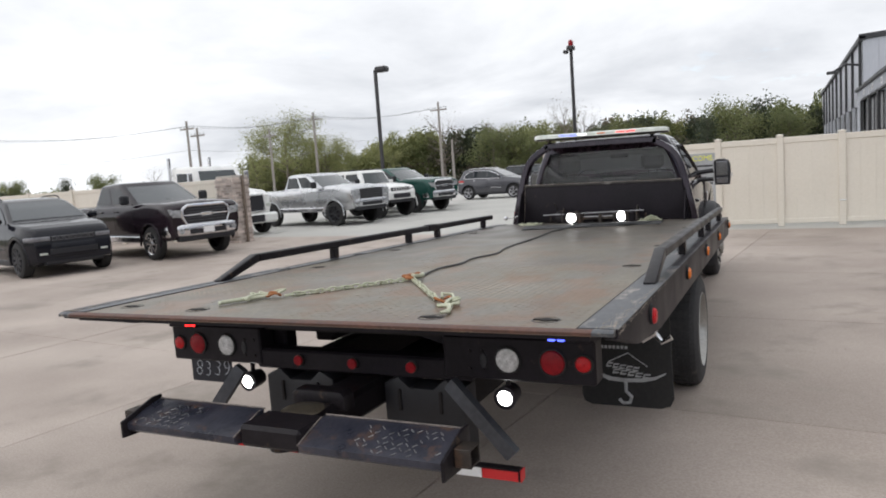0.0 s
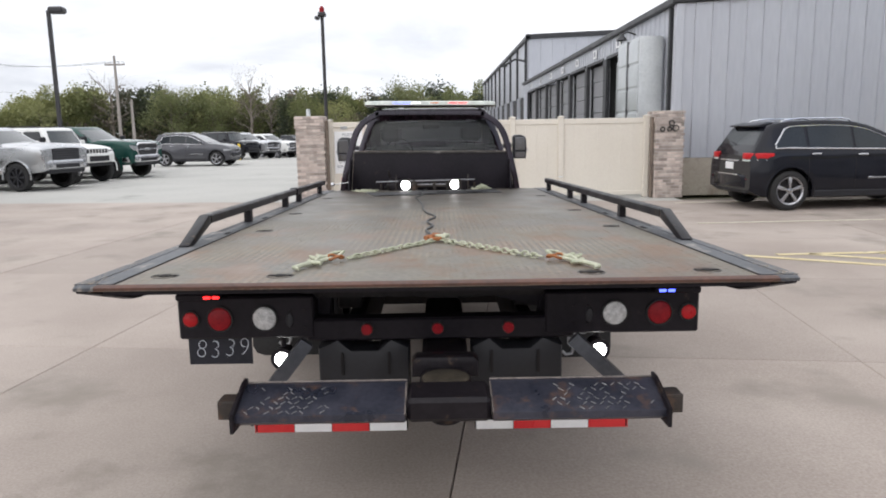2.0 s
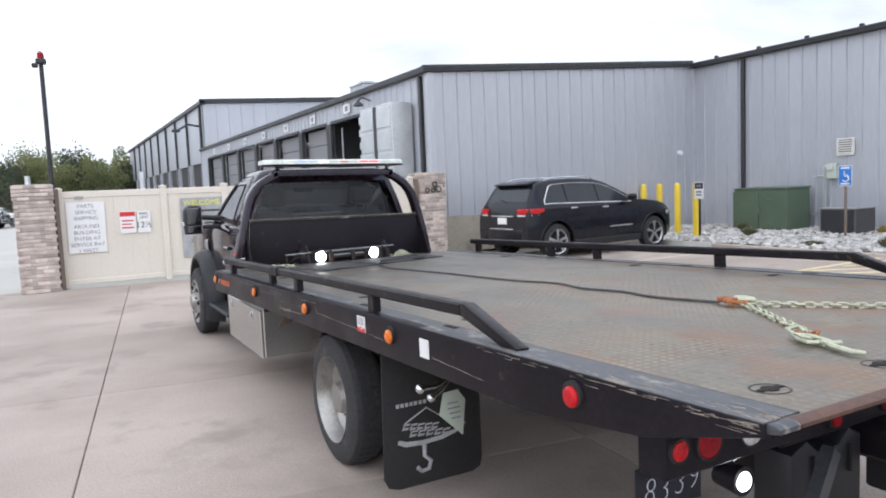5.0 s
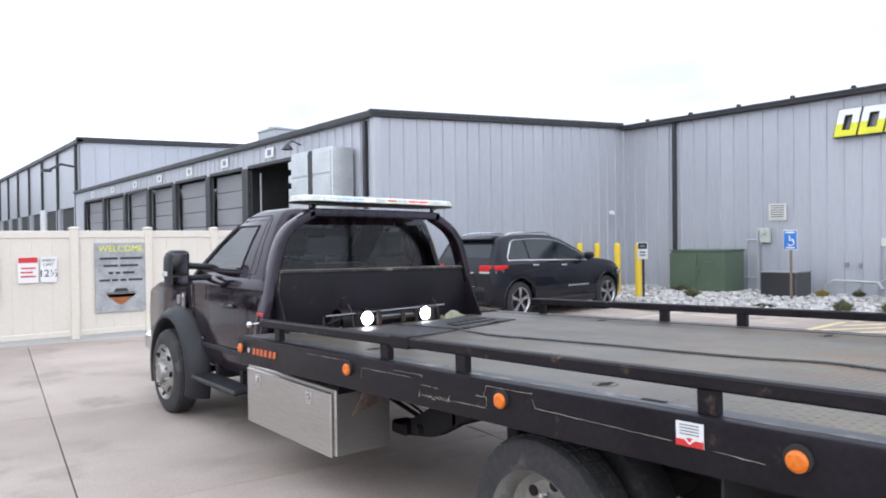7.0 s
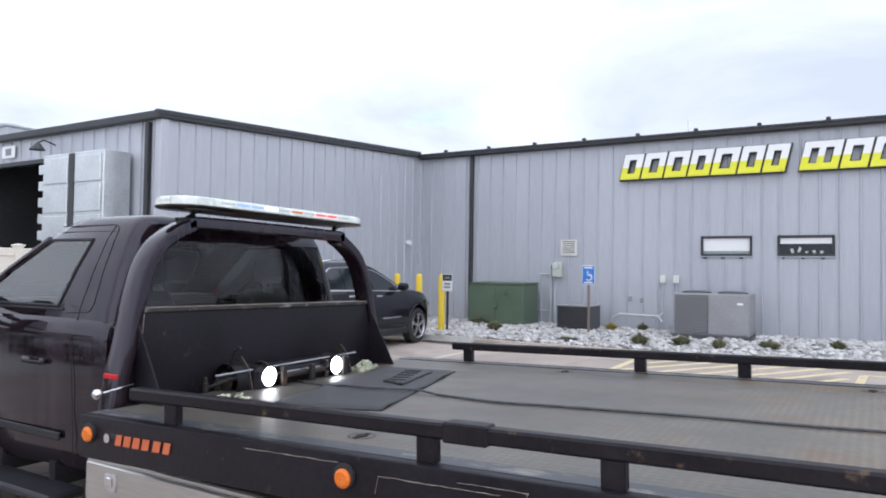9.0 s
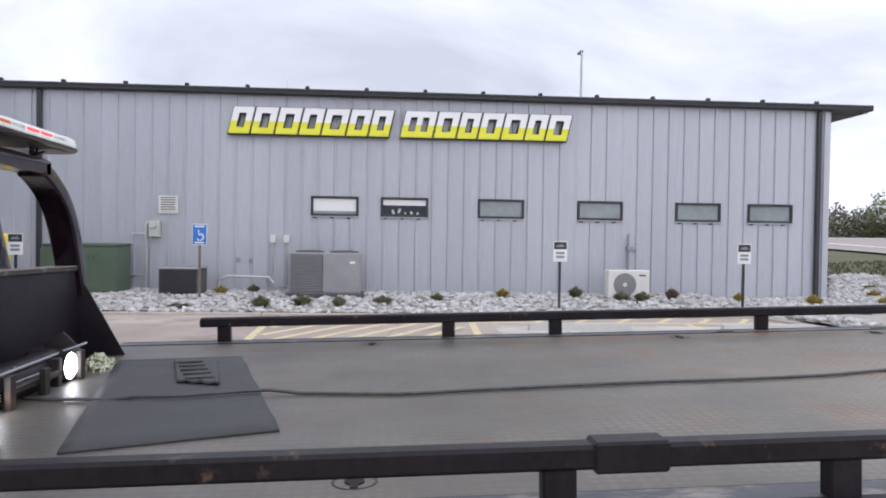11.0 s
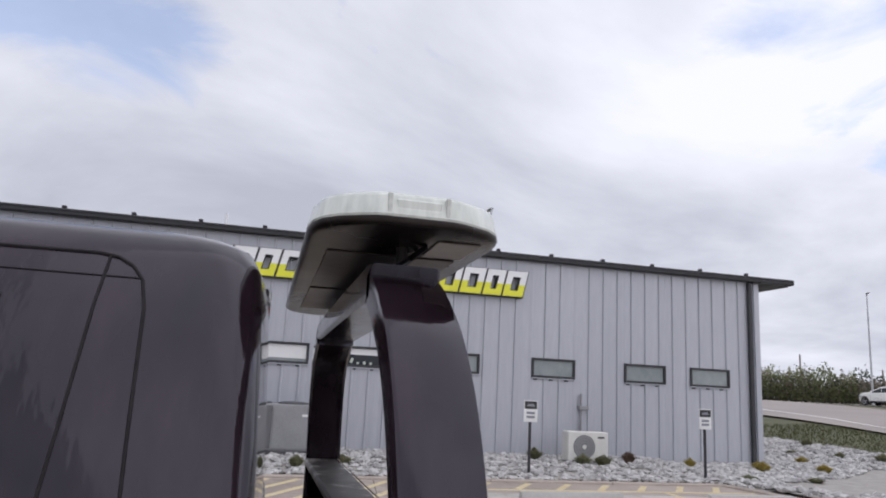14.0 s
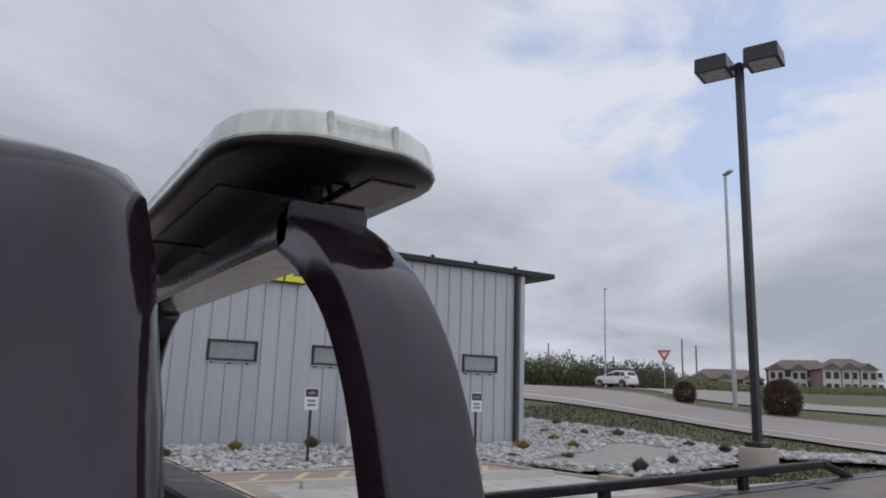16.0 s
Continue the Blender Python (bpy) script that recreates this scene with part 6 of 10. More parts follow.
# lamp modules behind the lens: twelve along each side, four round each end
for k in range(10):
    x0 = BX - 0.55 + 0.11 * k
    for sy in (-1, 1):
        lit = {1: "led_blue", 2: "led_blue", 3: "led_white", 5: "lamp_amber", 7: "led_red", 8: "led_red"}.get(k, "lens_clear") if sy < 0 else "lens_clear"
        part("lamp_module", Shape().box(x0 + 0.004, x0 + 0.106, BY + sy * (BW - 0.020), BY + sy * (BW - 0.0038), BZ + 0.025, BZ + 0.046, 0.003), lit, bar_)
for sx in (-1, 1):
    for sy in (-1, 1):
        for (xa, ya_), (xb, yb) in ((quarter[3], quarter[4]), (quarter[4], quarter[6])):
            pa, pb = Vector((BX + sx * xa, BY + sy * ya_)), Vector((BX + sx * xb, BY + sy * yb))
            d = pb - pa
            for f0, f1 in ((0.06, 0.48), (0.52, 0.94)):
                q0, q1 = pa + d * f0, pa + d * f1
                mid_ = (q0 + q1) / 2 - Vector((sx * 0.008, sy * 0.008))
                part("lamp_module", Shape().box(-(q1 - q0).length / 2, (q1 - q0).length / 2, -0.005, 0.005, 0.024, 0.046, 0.003), "lens_clear", bar_, m=Matrix.Translation((mid_.x, mid_.y, BZ)) @ Matrix.Rotation(math.atan2(d.y, d.x), 4, "Z"))
    part("lamp_module", Shape().box(BX + sx * (BL - 0.02), BX + sx * (BL - 0.0035), BY - 0.040, BY + 0.040, BZ + 0.024, BZ + 0.047, 0.003), "lens_white", bar_, "square end lamp")
    for yy in (-0.050, 0.050):
        part("lens_rib", Shape().box(BX + sx * (BL - 0.02), BX + sx * (BL - 0.001), BY + yy - 0.004, BY + yy + 0.004, BZ + 0.020, BZ + 0.055, 0.001), "lens_clear", bar_)
    x = BX + sx * 0.60
    foot = part("bar_foot", Shape().box(x - 0.030, x + 0.030, BY - 0.035, BY + 0.025, BZ - 0.050, BZ - 0.040, 0.003), "black_frame", bar_, "mounting foot")
    for a, b in ((-0.034, 0.034), (0.034, -0.034)):
        part("strut", Shape().tube([(x + a, BY - 0.045, BZ - 0.002), (x + b, BY + 0.005, BZ - 0.042)], 0.006, 6), "black_frame", foot)
    part("stud", Shape().cyl((x, BY - 0.005, BZ - 0.042), (x, BY - 0.005, BZ - 0.001), 0.011, seg=10), "dirty_steel", foot)
    # pale plate paints the bright reflection under the bar's end
    part("end_plate", Shape().box(BX + sx * 0.545, BX + sx * 0.690, BY - 0.135, BY - 0.055, BZ - 0.0035, BZ - 0.0006, 0.001), "tray_lit", bar_, "metal end plate, pale with reflected light in its colour")
# lighter brown plates paint the ground's reflection on the tray's underside
for x0, x1 in ((-0.52, -0.02), (0.02, 0.52)):
    part("tray_plate", Shape().box(BX + x0, BX + x1, BY - 0.13, BY + 0.13, BZ - 0.0035, BZ - 0.0006, 0.001), "tray_reflect", bar_, "metal plate, brown with reflected ground light in its colour")

# winch, work lamps, mats
winch = part("winch", Shape().cyl((-0.38, 5.90, 1.03), (0.22, 5.90, 1.03), 0.075, seg=24).box(-0.5, -0.36, 5.80, 6.0, 0.94, 1.10, 0.02).box(0.2, 0.33, 5.80, 6.0, 0.94, 1.10, 0.02), "black_steel", truck, "black winch")
part("winch_guard", Shape().tube([(-0.75, 5.84, 1.085), (0.42, 5.84, 1.10)], 0.0055, 8).tube([(-0.33, 5.83, 1.05), (0.15, 5.83, 1.05)], 0.005, 8), "alloy", truck, "bright tension rod")
part("winch_frame", Shape().box(-0.29, -0.26, 5.80, 5.86, 0.95, 1.09, 0.004).box(0.08, 0.11, 5.80, 5.86, 0.95, 1.09, 0.004).box(-0.29, 0.11, 5.80, 5.85, 1.02, 1.045, 0.004), "dirty_steel", truck)
for x in (-0.40, 0.18):
    w = part("work_lamp", Shape().lathe([(0.0, 0.062), (0.05, 0.058), (0.085, 0.03), (0.09, 0.001)], 24, Matrix.Translation((x, 5.80, 1.045)) @ Matrix.Rotation(math.pi / 2, 4, "Z")), "black_frame", truck, "lit round work lamp")
    part("lens", Shape().lathe([(0.0, 0.054), (0.008, 0.045), (0.012, 0.001)], 24, Matrix.Translation((x, 5.80, 1.045)) @ Matrix.Rotation(-math.pi / 2, 4, "Z")), "work_light", w, "glowing lens")
for x, z in ((-0.12, 1.075), (-0.26, 1.055)):
    part("motor_port", Shape().cyl((x, 5.99, z), (x, 5.87, z), 0.017, seg=12).cyl((x, 5.875, z), (x, 5.86, z), 0.023, seg=6), "galvanised", truck, "grey hydraulic port")
for x, z1 in ((-0.30, 1.10), (-0.06, 1.08), (0.24, 1.10)):
    part("upright", Shape().box(x - 0.018, x + 0.018, 5.775, 5.80, 0.95, z1, 0.003), "dirty_steel", truck, "rusty steel upright")
part("drum_flange", Shape().lathe([(0.0, 0.085), (0.012, 0.09), (0.024, 0.085), (0.024, 0.001)], 24, Matrix.Translation((-0.37, 5.90, 1.03))), "dirty_steel", truck, "steel drum flange")
# hoses, fittings and the lever group round the winch
for k, (x0, x1, z) in enumerate(((-0.62, -0.30, 1.02), (-0.66, -0.22, 1.00), (0.02, 0.40, 1.01), (-0.50, 0.30, 0.985))):
    part("hose", Shape().tube([(x0, 5.99, z), (x0 + 0.06, 5.90 - 0.02 * k, z + 0.05), ((x0 + x1) / 2, 5.86, z + 0.02 + 0.02 * (k % 2)), (x1, 5.93, z - 0.01), (x1 + 0.03, 6.02, z)], 0.011, 8), "rubber", truck, "black hydraulic hose", 60)
for x in (-0.70, -0.62, -0.54, 0.34, 0.42):
    part("fitting", Shape().cyl((x, 5.97, 0.95), (x, 5.97, 1.03), 0.016, seg=6).cyl((x, 5.97, 1.03), (x, 5.97, 1.06), 0.010, seg=8), "dirty_steel", truck, "small steel fitting")
part("gear_case", Shape().lathe([(0.0, 0.095), (0.02, 0.10), (0.08, 0.10), (0.10, 0.08), (0.10, 0.001)], 24, Matrix.Translation((-0.60, 5.93, 1.03))), "black_steel", truck, "round winch gear case")
part("cover_plate", Shape().cyl((-0.605, 5.93, 1.03), (-0.60, 5.93, 1.03), 0.055, seg=18), "dirty_steel", truck)
part("clutch_lever", Shape().tube([(-0.58, 5.93, 1.10), (-0.60, 5.86, 1.20), (-0.60, 5.82, 1.22)], 0.007, 8), "dirty_steel", truck, "steel clutch lever")
part("lock_bracket", Shape().prism([(5.80, 0.95), (5.98, 0.95), (5.98, 1.12), (5.90, 1.16), (5.84, 1.10)], -0.52, -0.508, "x", 0.003), "dirty_steel", truck)
part("lock_bracket", Shape().prism([(5.80, 0.95), (5.98, 0.95), (5.98, 1.12), (5.90, 1.16), (5.84, 1.10)], 0.335, 0.347, "x", 0.003), "dirty_steel", truck)

# ---- the truck's cab ----
lower = []
for y, w, zb, zt in ((6.305, 0.93, 0.60, 1.33), (6.325, 0.975, 0.56, 1.35), (6.42, 0.99, 0.55, 1.36), (7.2, 1.0, 0.52, 1.36), (7.7, 1.0, 0.52, 1.35), (7.98, 0.98, 0.60, 1.33)):
    half = [(-w + 0.07, zb), (-w + 0.01, zb + 0.12), (-w - 0.005, zb + 0.35), (-w, zt - 0.09), (-w + 0.012, zt - 0.03), (-w + 0.04, zt)]
    lower.append([(x, y, z) for x, z in half] + [(-x, y, z) for x, z in half[::-1]])
cab = part("cab", Shape().loft(lower), "black_paint", truck, "glossy black two-door cab", 40, Matrix.Translation((-0.10, 0, 0)) @ Matrix.Diagonal((0.97, 1, 1, 1)))

SLICES = [(1.35, 0.955, 6.330, 7.98, 0.065), (1.42, 0.942, 6.336, 7.86, 0.07), (1.62, 0.877, 6.346, 7.55, 0.075), (1.80, 0.802, 6.358, 7.26, 0.08), (1.885, 0.745, 6.366, 7.13, 0.09), (1.920, 0.715, 6.384, 7.04, 0.095), (1.942, 0.665, 6.42, 6.97, 0.10), (1.953, 0.56, 6.52, 6.88, 0.07)]


def slice_ring(z, w, r, f, c):
    """A level cut through the upper cab: down the driver's side, round the back and up the other side."""
    pts = [(-w + 0.16, f + 0.06), (-w + 0.03, f), (-w, f - 0.12), (-w, max(6.72 + 0.26 * (1.83 - z), r + c + 0.02) if f > 7.05 else (f + r + c) / 2), (-w, r + c)]
    for a in (22, 45, 68):
        pts.append((-w + c - c * math.cos(radians(a)), r + c - c * math.sin(radians(a))))
    pts += [(-w + c + 0.02, r), (-0.4 * w, r - 0.012), (0, r - 0.016)]
    full = pts + [(-x, y) for x, y in pts[-2::-1]]
    return [(x, y, z) for x, y in full] + [(0, f + 0.09, z)]


cab_rings = [slice_ring(*s) for s in SLICES]
K = len(cab_rings[0])
shell, side_glass, rear_glass, wind_glass = Shape(), {-1: Shape(), 1: Shape()}, Shape(), Shape()
shell.v = [p for r in cab_rings for p in r]
for i in range(len(SLICES) - 1):
    for j in range(K):
        q = (i * K + j, i * K + (j + 1) % K, (i + 1) * K + (j + 1) % K, (i + 1) * K + j)
        pts = [shell.v[k] for k in q]
        if 1 <= i <= 2 and j == 2:
            side_glass[-1].add(pts, [(0, 1, 2, 3)])
        elif 1 <= i <= 2 and j == K - 5:
            side_glass[1].add(pts, [(0, 1, 2, 3)])
        elif 1 <= i <= 2 and 8 <= j <= 11:
            rear_glass.add(pts, [(0, 1, 2, 3)])
        elif 0 <= i <= 3 and j in (K - 2, K - 1):
            wind_glass.add(pts, [(0, 1, 2, 3)])
        else:
            shell.f.append(q)
shell.f.append(tuple((len(SLICES) - 1) * K + j for j in range(K)))
part("cab_shell", shell, "black_paint", cab, "rounded roof and pillars", 50)
for s_ in (-1, 1):
    pane = part("door_window", side_glass[s_].facing((0, 6.95, 1.3)), "door_glass", cab, "tinted door window", 40)
    rim_ = [(s_ * w, f - 0.125, z) for z, w, r, f, c in SLICES[1:4]] + [(s_ * w, 6.72 + 0.26 * (1.83 - z), z) for z, w, r, f, c in SLICES[3:0:-1]]
    part("window_seal", Shape().tube(rim_, 0.011, 6, True), "plastic_black", pane, "black rubber seal")
    part("door_pillar", Shape().tube([(s_ * (w - 0.004), f - 0.10, z) for z, w, r, f, c in SLICES[:4]], 0.026, 8), "black_paint", cab, "slanted door frame")
part("rear_window", rear_glass.facing((0, 6.95, 1.3)), "cab_glass", cab, "tinted rear window", 40)
part("windscreen", wind_glass.facing((0, 6.95, 1.3)), "screen_glass", cab, "windscreen", 40)


def side_x(z):
    for (z0, w0, *_), (z1, w1, *_) in zip(SLICES, SLICES[1:]):
        if z <= z1:
            return w0 + (w1 - w0) * max(z - z0, 0) / (z1 - z0)
    return SLICES[-1][1]


for s_ in (-1, 1):
    def on(y, z):
        x = side_x(z) if z > 1.35 else 1.003
        return (s_ * (x + 0.001), y, z)
    def dense(path):
        full = []
        for (y0, z0), (y1, z1) in zip(path, path[1:]):
            full += [on(y0 + (y1 - y0) * k / 6, z0 + (z1 - z0) * k / 6) for k in range(6)]
        return full + [on(*path[-1])]
    part("panel_gap", Shape().tube(dense([(7.12, 1.884), (6.61, 1.886), (6.582, 1.881), (6.558, 1.868), (6.540, 1.846), (6.528, 1.80), (6.512, 1.55), (6.506, 1.44), (6.53, 1.40), (6.75, 1.385)]), 0.0028, 6), "undercarriage", cab)
    part("panel_gap", Shape().tube(dense([(7.12, 1.850), (6.542, 1.848)]), 0.0012, 5), "undercarriage", cab)
    part("panel_gap", Shape().tube(dense([(6.594, 1.884), (6.604, 1.63), (6.622, 1.37)]) + [(s_ * 1.0, 6.615, 1.25), (s_ * 1.006, 6.575, 1.0), (s_ * 1.0, 6.565, 0.72), (s_ * 0.98, 6.585, 0.58)], 0.0024, 6), "undercarriage", cab, "door gap")
    part("panel_gap", Shape().tube([(s_ * 0.99, 7.86, 1.33), (s_ * 1.006, 7.84, 1.0), (s_ * 1.0, 7.82, 0.75), (s_ * 0.98, 7.70, 0.58)], 0.005, 6), "undercarriage", cab, "door gap")
    part("belt_strip", Shape().tube([on(7.7, 1.40), on(6.77, 1.405)], 0.008, 6), "plastic_black", cab)
    part("door_handle", Shape().box(s_ * 1.0, s_ * 1.035, 6.82, 7.05, 1.10, 1.135, 0.012), "black_paint", cab)
    part("body_side_strip", Shape().box(s_ * 0.995, s_ * 1.012, 6.68, 7.8, 0.70, 0.745, 0.006), "plastic_black", cab)
    part("side_badge", Shape().box(s_ * 1.011, s_ * 1.016, 7.55, 7.78, 0.765, 0.79, 0.002), "chrome", cab, "bright badge bar")
    # front wing, vent, wheel-arch flare
    wing = [(7.98, 1.33), (7.98, 0.62)] + arc(8.15, 0.42, 0.52, 157, 23, 14) + [(8.75, 0.55), (9.2, 0.55), (9.25, 0.9), (9.2, 1.16), (8.9, 1.25)]
    part("front_wing", Shape().prism(wing, s_ * 0.70, s_ * 1.0, "x", 0.04), "black_paint", cab, "black front wing")
    flare = []
    for k in range(19):
        a = radians(200 - 220 * k / 18)
        c_, n_ = math.cos(a), math.sin(a)
        flare.append([(s_ * x, 8.15 + r * c_, 0.42 + r * n_) for x, r in ((0.95, 0.50), (1.13, 0.50), (1.16, 0.515), (1.16, 0.545), (1.10, 0.60), (0.99, 0.63), (0.95, 0.63))])
    part("wheel_flare", Shape().loft(flare), "plastic_black", cab, "black plastic wheel-arch flare", 50)
    part("wing_vent", Shape().prism([(8.04, 1.15), (8.10, 1.17), (8.13, 1.0), (8.10, 0.86), (8.05, 0.80)], s_ * 1.0, s_ * 1.018, "x", 0.006), "chrome", cab, "bright wing vent")
    part("round_badge", Shape().cyl((s_ * 1.0, 8.22, 1.10), (s_ * 1.012, 8.22, 1.10), 0.05, seg=18), "alloy", cab)
    part("running_board", Shape().box(s_ * 0.92, s_ * 1.14, 6.55, 7.55, 0.41, 0.455, 0.015), "plastic_black", cab, "black running board")
    for y in (6.8, 7.35):
        part("board_bracket", Shape().box(s_ * 0.5, s_ * 0.95, y, y + 0.06, 0.42, 0.56), "undercarriage", cab)
    mir = part("wing_mirror", Shape().prism([(s_ * 1.25, 1.27), (s_ * 1.43, 1.27), (s_ * 1.443, 1.40), (s_ * 1.437, 1.53), (s_ * 1.415, 1.575), (s_ * 1.37, 1.598), (s_ * 1.28, 1.597), (s_ * 1.25, 1.58), (s_ * 1.24, 1.555)], 7.42, 7.60, "y", 0.03), "plastic_black", cab, "tall black towing mirror", m=Matrix.Translation((-s_ * 0.075, 0, 0)))
    part("mirror_glass", Shape().box(s_ * 1.27, s_ * 1.415, 7.412, 7.42, 1.385, 1.565, 0.004), "mirror_tint", mir)
    part("mirror_glass", Shape().box(s_ * 1.27, s_ * 1.415, 7.412, 7.42, 1.29, 1.365, 0.004), "mirror_tint", mir, "small convex glass")
    part("mirror_lamp", Shape().box(s_ * 1.44, s_ * 1.46, 7.45, 7.55, 1.37, 1.41, 0.004), "lamp_clear", mir)
    part("mirror_arm", Shape().tube([(s_ * 0.95, 7.50, 1.43), (s_ * 1.23, 7.50, 1.455)], 0.030, 8), "plastic_black", mir)
    part("mirror_arm", Shape().tube([(s_ * 0.95, 7.50, 1.34), (s_ * 1.23, 7.50, 1.345)], 0.026, 8), "plastic_black", mir)
part("bonnet", Shape().loft([[(x, y, z) for x, z in ((-0.86, 1.0), (-0.9, zt - 0.06), (-0.6, zt), (0, zt + 0.04), (0.6, zt), (0.9, zt - 0.06), (0.86, 1.0))] for y, zt in ((7.95, 1.35), (8.5, 1.33), (9.0, 1.28), (9.25, 1.2))]), "black_paint", cab, "black bonnet", 40)
part("grille", Shape().box(-0.75, 0.75, 9.22, 9.3, 0.75, 1.15, 0.02), "chrome", cab, "bright grille")
part("front_bumper", Shape().box(-1.0, 1.0, 9.2, 9.45, 0.45, 0.68, 0.05), "chrome", cab, "bright bumper")
for x in (-0.525, 0.525):
    seat = part("seat", Shape().box(x - 0.25, x + 0.25, 6.60, 6.75, 1.0, 1.50, 0.06), "cloth_dark", cab, "dark seat")
    part("headrest", Shape().box(x - 0.14, x + 0.14, 6.58, 6.68, 1.54, 1.74, 0.05).cyl((x - 0.05, 6.63, 1.46), (x - 0.05, 6.63, 1.56), 0.008, seg=6).cyl((x + 0.05, 6.63, 1.46), (x + 0.05, 6.63, 1.56), 0.008, seg=6), "cloth_dark", seat)
part("dashboard", Shape().box(-0.9, 0.9, 7.55, 7.85, 1.25, 1.43, 0.05), "plastic_black", cab)
part("steering_wheel", Shape().tube([(-0.46 + 0.19 * math.cos(a * math.pi / 8), 7.35 - 0.05 * math.sin(a * math.pi / 8), 1.40 + 0.17 * math.sin(a * math.pi / 8)) for a in range(16)], 0.014, 6, True), "plastic_black", cab)
part("inner_mirror", Shape().box(-0.12, 0.12, 7.17, 7.2, 1.70, 1.765, 0.015), "plastic_black", cab)
hb_lamp = part("roof_brake_lamp", Shape().prism([(-0.27, 1.872), (0.27, 1.872), (0.25, 1.908), (-0.25, 1.908)], 6.352, 6.42, "y", 0.006), "plastic_black", cab, "high brake lamp with clear ends")
part("lens", Shape().prism([(-0.14, 1.876), (0.14, 1.876), (0.13, 1.904), (-0.13, 1.904)], 6.346, 6.353, "y", 0.003), "lamp_red_bright", hb_lamp)
for side in (-1, 1):
    part("lens", Shape().prism([(side * 0.145, 1.876), (side * 0.262, 1.876), (side * 0.244, 1.904), (side * 0.135, 1.904)], 6.346, 6.353, "y", 0.003), "lamp_clear", hb_lamp, "clear cargo lamp")
for x in (-0.13, 0.13):
    part("cargo_lamp", Shape().box(x - 0.03, x + 0.03, 6.37, 6.40, 1.870, 1.900, 0.006), "chrome", cab)

# ---- things lying on the deck ----
def on_deck(x, y, h=0.0):
    return DECK @ Vector((x, y, h))


def flat_mat(name, corners, thick, material, label, lift_=0.0):
    s = Shape()
    n = 14
    a, b, c, d = (Vector(p) for p in corners)
    for i in range(n + 1):
        for j in range(n + 1):
            p = a.lerp(b, i / n).lerp(d.lerp(c, i / n), j / n)
            edge = 1.0 if j in (0,) else 0.0
            w = 0.010 * edge * max(0, math.sin(i * 1.3)) + 0.002 * math.sin(3 * p.x + 5 * p.y)
            q = on_deck(p.x, p.y, lift_ + thick + max(w, 0))
            s.v.append(tuple(q))
    for i in range(n):
        for j in range(n):
            k = i * (n + 1) + j
            s.f.append((k, k + 1, k + n + 2, k + n + 1))
    ob = solid(name, s, material, label, "mat", smooth=60)
    mod = ob.modifiers.new("thickness", "SOLIDIFY")
    mod.thickness, mod.offset = thick, -1
    return ob


flat_mat("rubber_mat", ((-0.62, 4.84), (0.74, 5.22), (0.70, 5.78), (-0.78, 5.40)), 0.008, "mat_rubber", "black rubber mat lying by the winch")
vent_mat = flat_mat("slotted_mat", ((0.03, 5.16), (0.10, 5.34), (0.62, 5.50), (0.58, 5.30)), 0.010, "mat_rubber", "small slotted rubber mat on a larger mat", 0.009)
for k in range(5):
    c = on_deck(0.13 + 0.095 * k, 5.26 + 0.035 * k, 0.0205)
    solid("mat_rib", Shape().box(-0.006, 0.006, -0.055, 0.055, 0, 0.008, 0.002), "mat_rubber", "raised rib of the slotted mat", "mat", "mat ribs", m=Matrix.Translation(c) @ Matrix.Rotation(0.25, 4, "Z"))
cable_pts = [(0.0, 1.25), (-0.06, 1.6), (-0.02, 1.86), (-0.06, 2.15), (0.0, 2.45), (-0.07, 2.8), (-0.10, 3.18), (-0.11, 3.6), (-0.16, 4.2), (-0.19, 4.5), (-0.12, 4.95), (-0.18, 5.3), (-0.12, 5.7), (-0.08, 5.84)]
fine_pts = []
for i in range(len(cable_pts) - 1):
    p0, p1, p2, p3 = (Vector(cable_pts[min(max(k, 0), len(cable_pts) - 1)]) for k in (i - 1, i, i + 1, i + 2))
    for t in (0, 0.25, 0.5, 0.75):
        q = 0.5 * ((2 * p1) + (p2 - p0) * t + (2 * p0 - 5 * p1 + 4 * p2 - p3) * t * t + (3 * p1 - p0 - 3 * p2 + p3) * t ** 3)
        fine_pts.append(tuple(on_deck(q.x, q.y, 0.008 + (0.012 if 4.85 < q.y < 5.5 else 0))))
solid("winch_cable", Shape().tube(fine_pts, 0.0065, 8), "cable", "dark steel winch cable trailing along the deck", "cable", smooth=60)

link_mesh = Shape().tube([(0.011 * math.cos(a) + 0.0, 0.011 * math.sin(a) + (0.011 if math.sin(a) > 0.01 else -0.011 if math.sin(a) < -0.01 else 0), 0) for a in [k * math.pi / 6 for k in range(12)]], 0.0046, 6, True).mesh("link", 60)
link_mesh.materials.append(MATS["chain_zinc"])


def chain(path, label, step=0.033):
    c = thing("tow_chain", label, "chain", "bridle chains")
    pts = [Vector(p) for p in path]
    k, rest, n = 0, 0.0, 0
    pos = pts[0].copy()
    while k < len(pts) - 1:
        d = pts[k + 1] - pts[k]
        L = d.length
        while rest < L:
            p = pts[k] + d * (rest / L)
            w = on_deck(p.x + 0.004 * math.sin(n * 1.7), p.y + 0.004 * math.cos(n * 2.3), 0.011)
            part("link", link_mesh, "chain_zinc", c, m=Matrix.Translation(w) @ Matrix.Rotation(math.atan2(d.y, d.x) - math.pi / 2, 4, "Z") @ Matrix.Rotation(radians(70 if n % 2 else -15) + 0.2 * math.sin(n), 4, "Y"))
            rest += step
            n += 1
        rest -= L
        k += 1
    return c


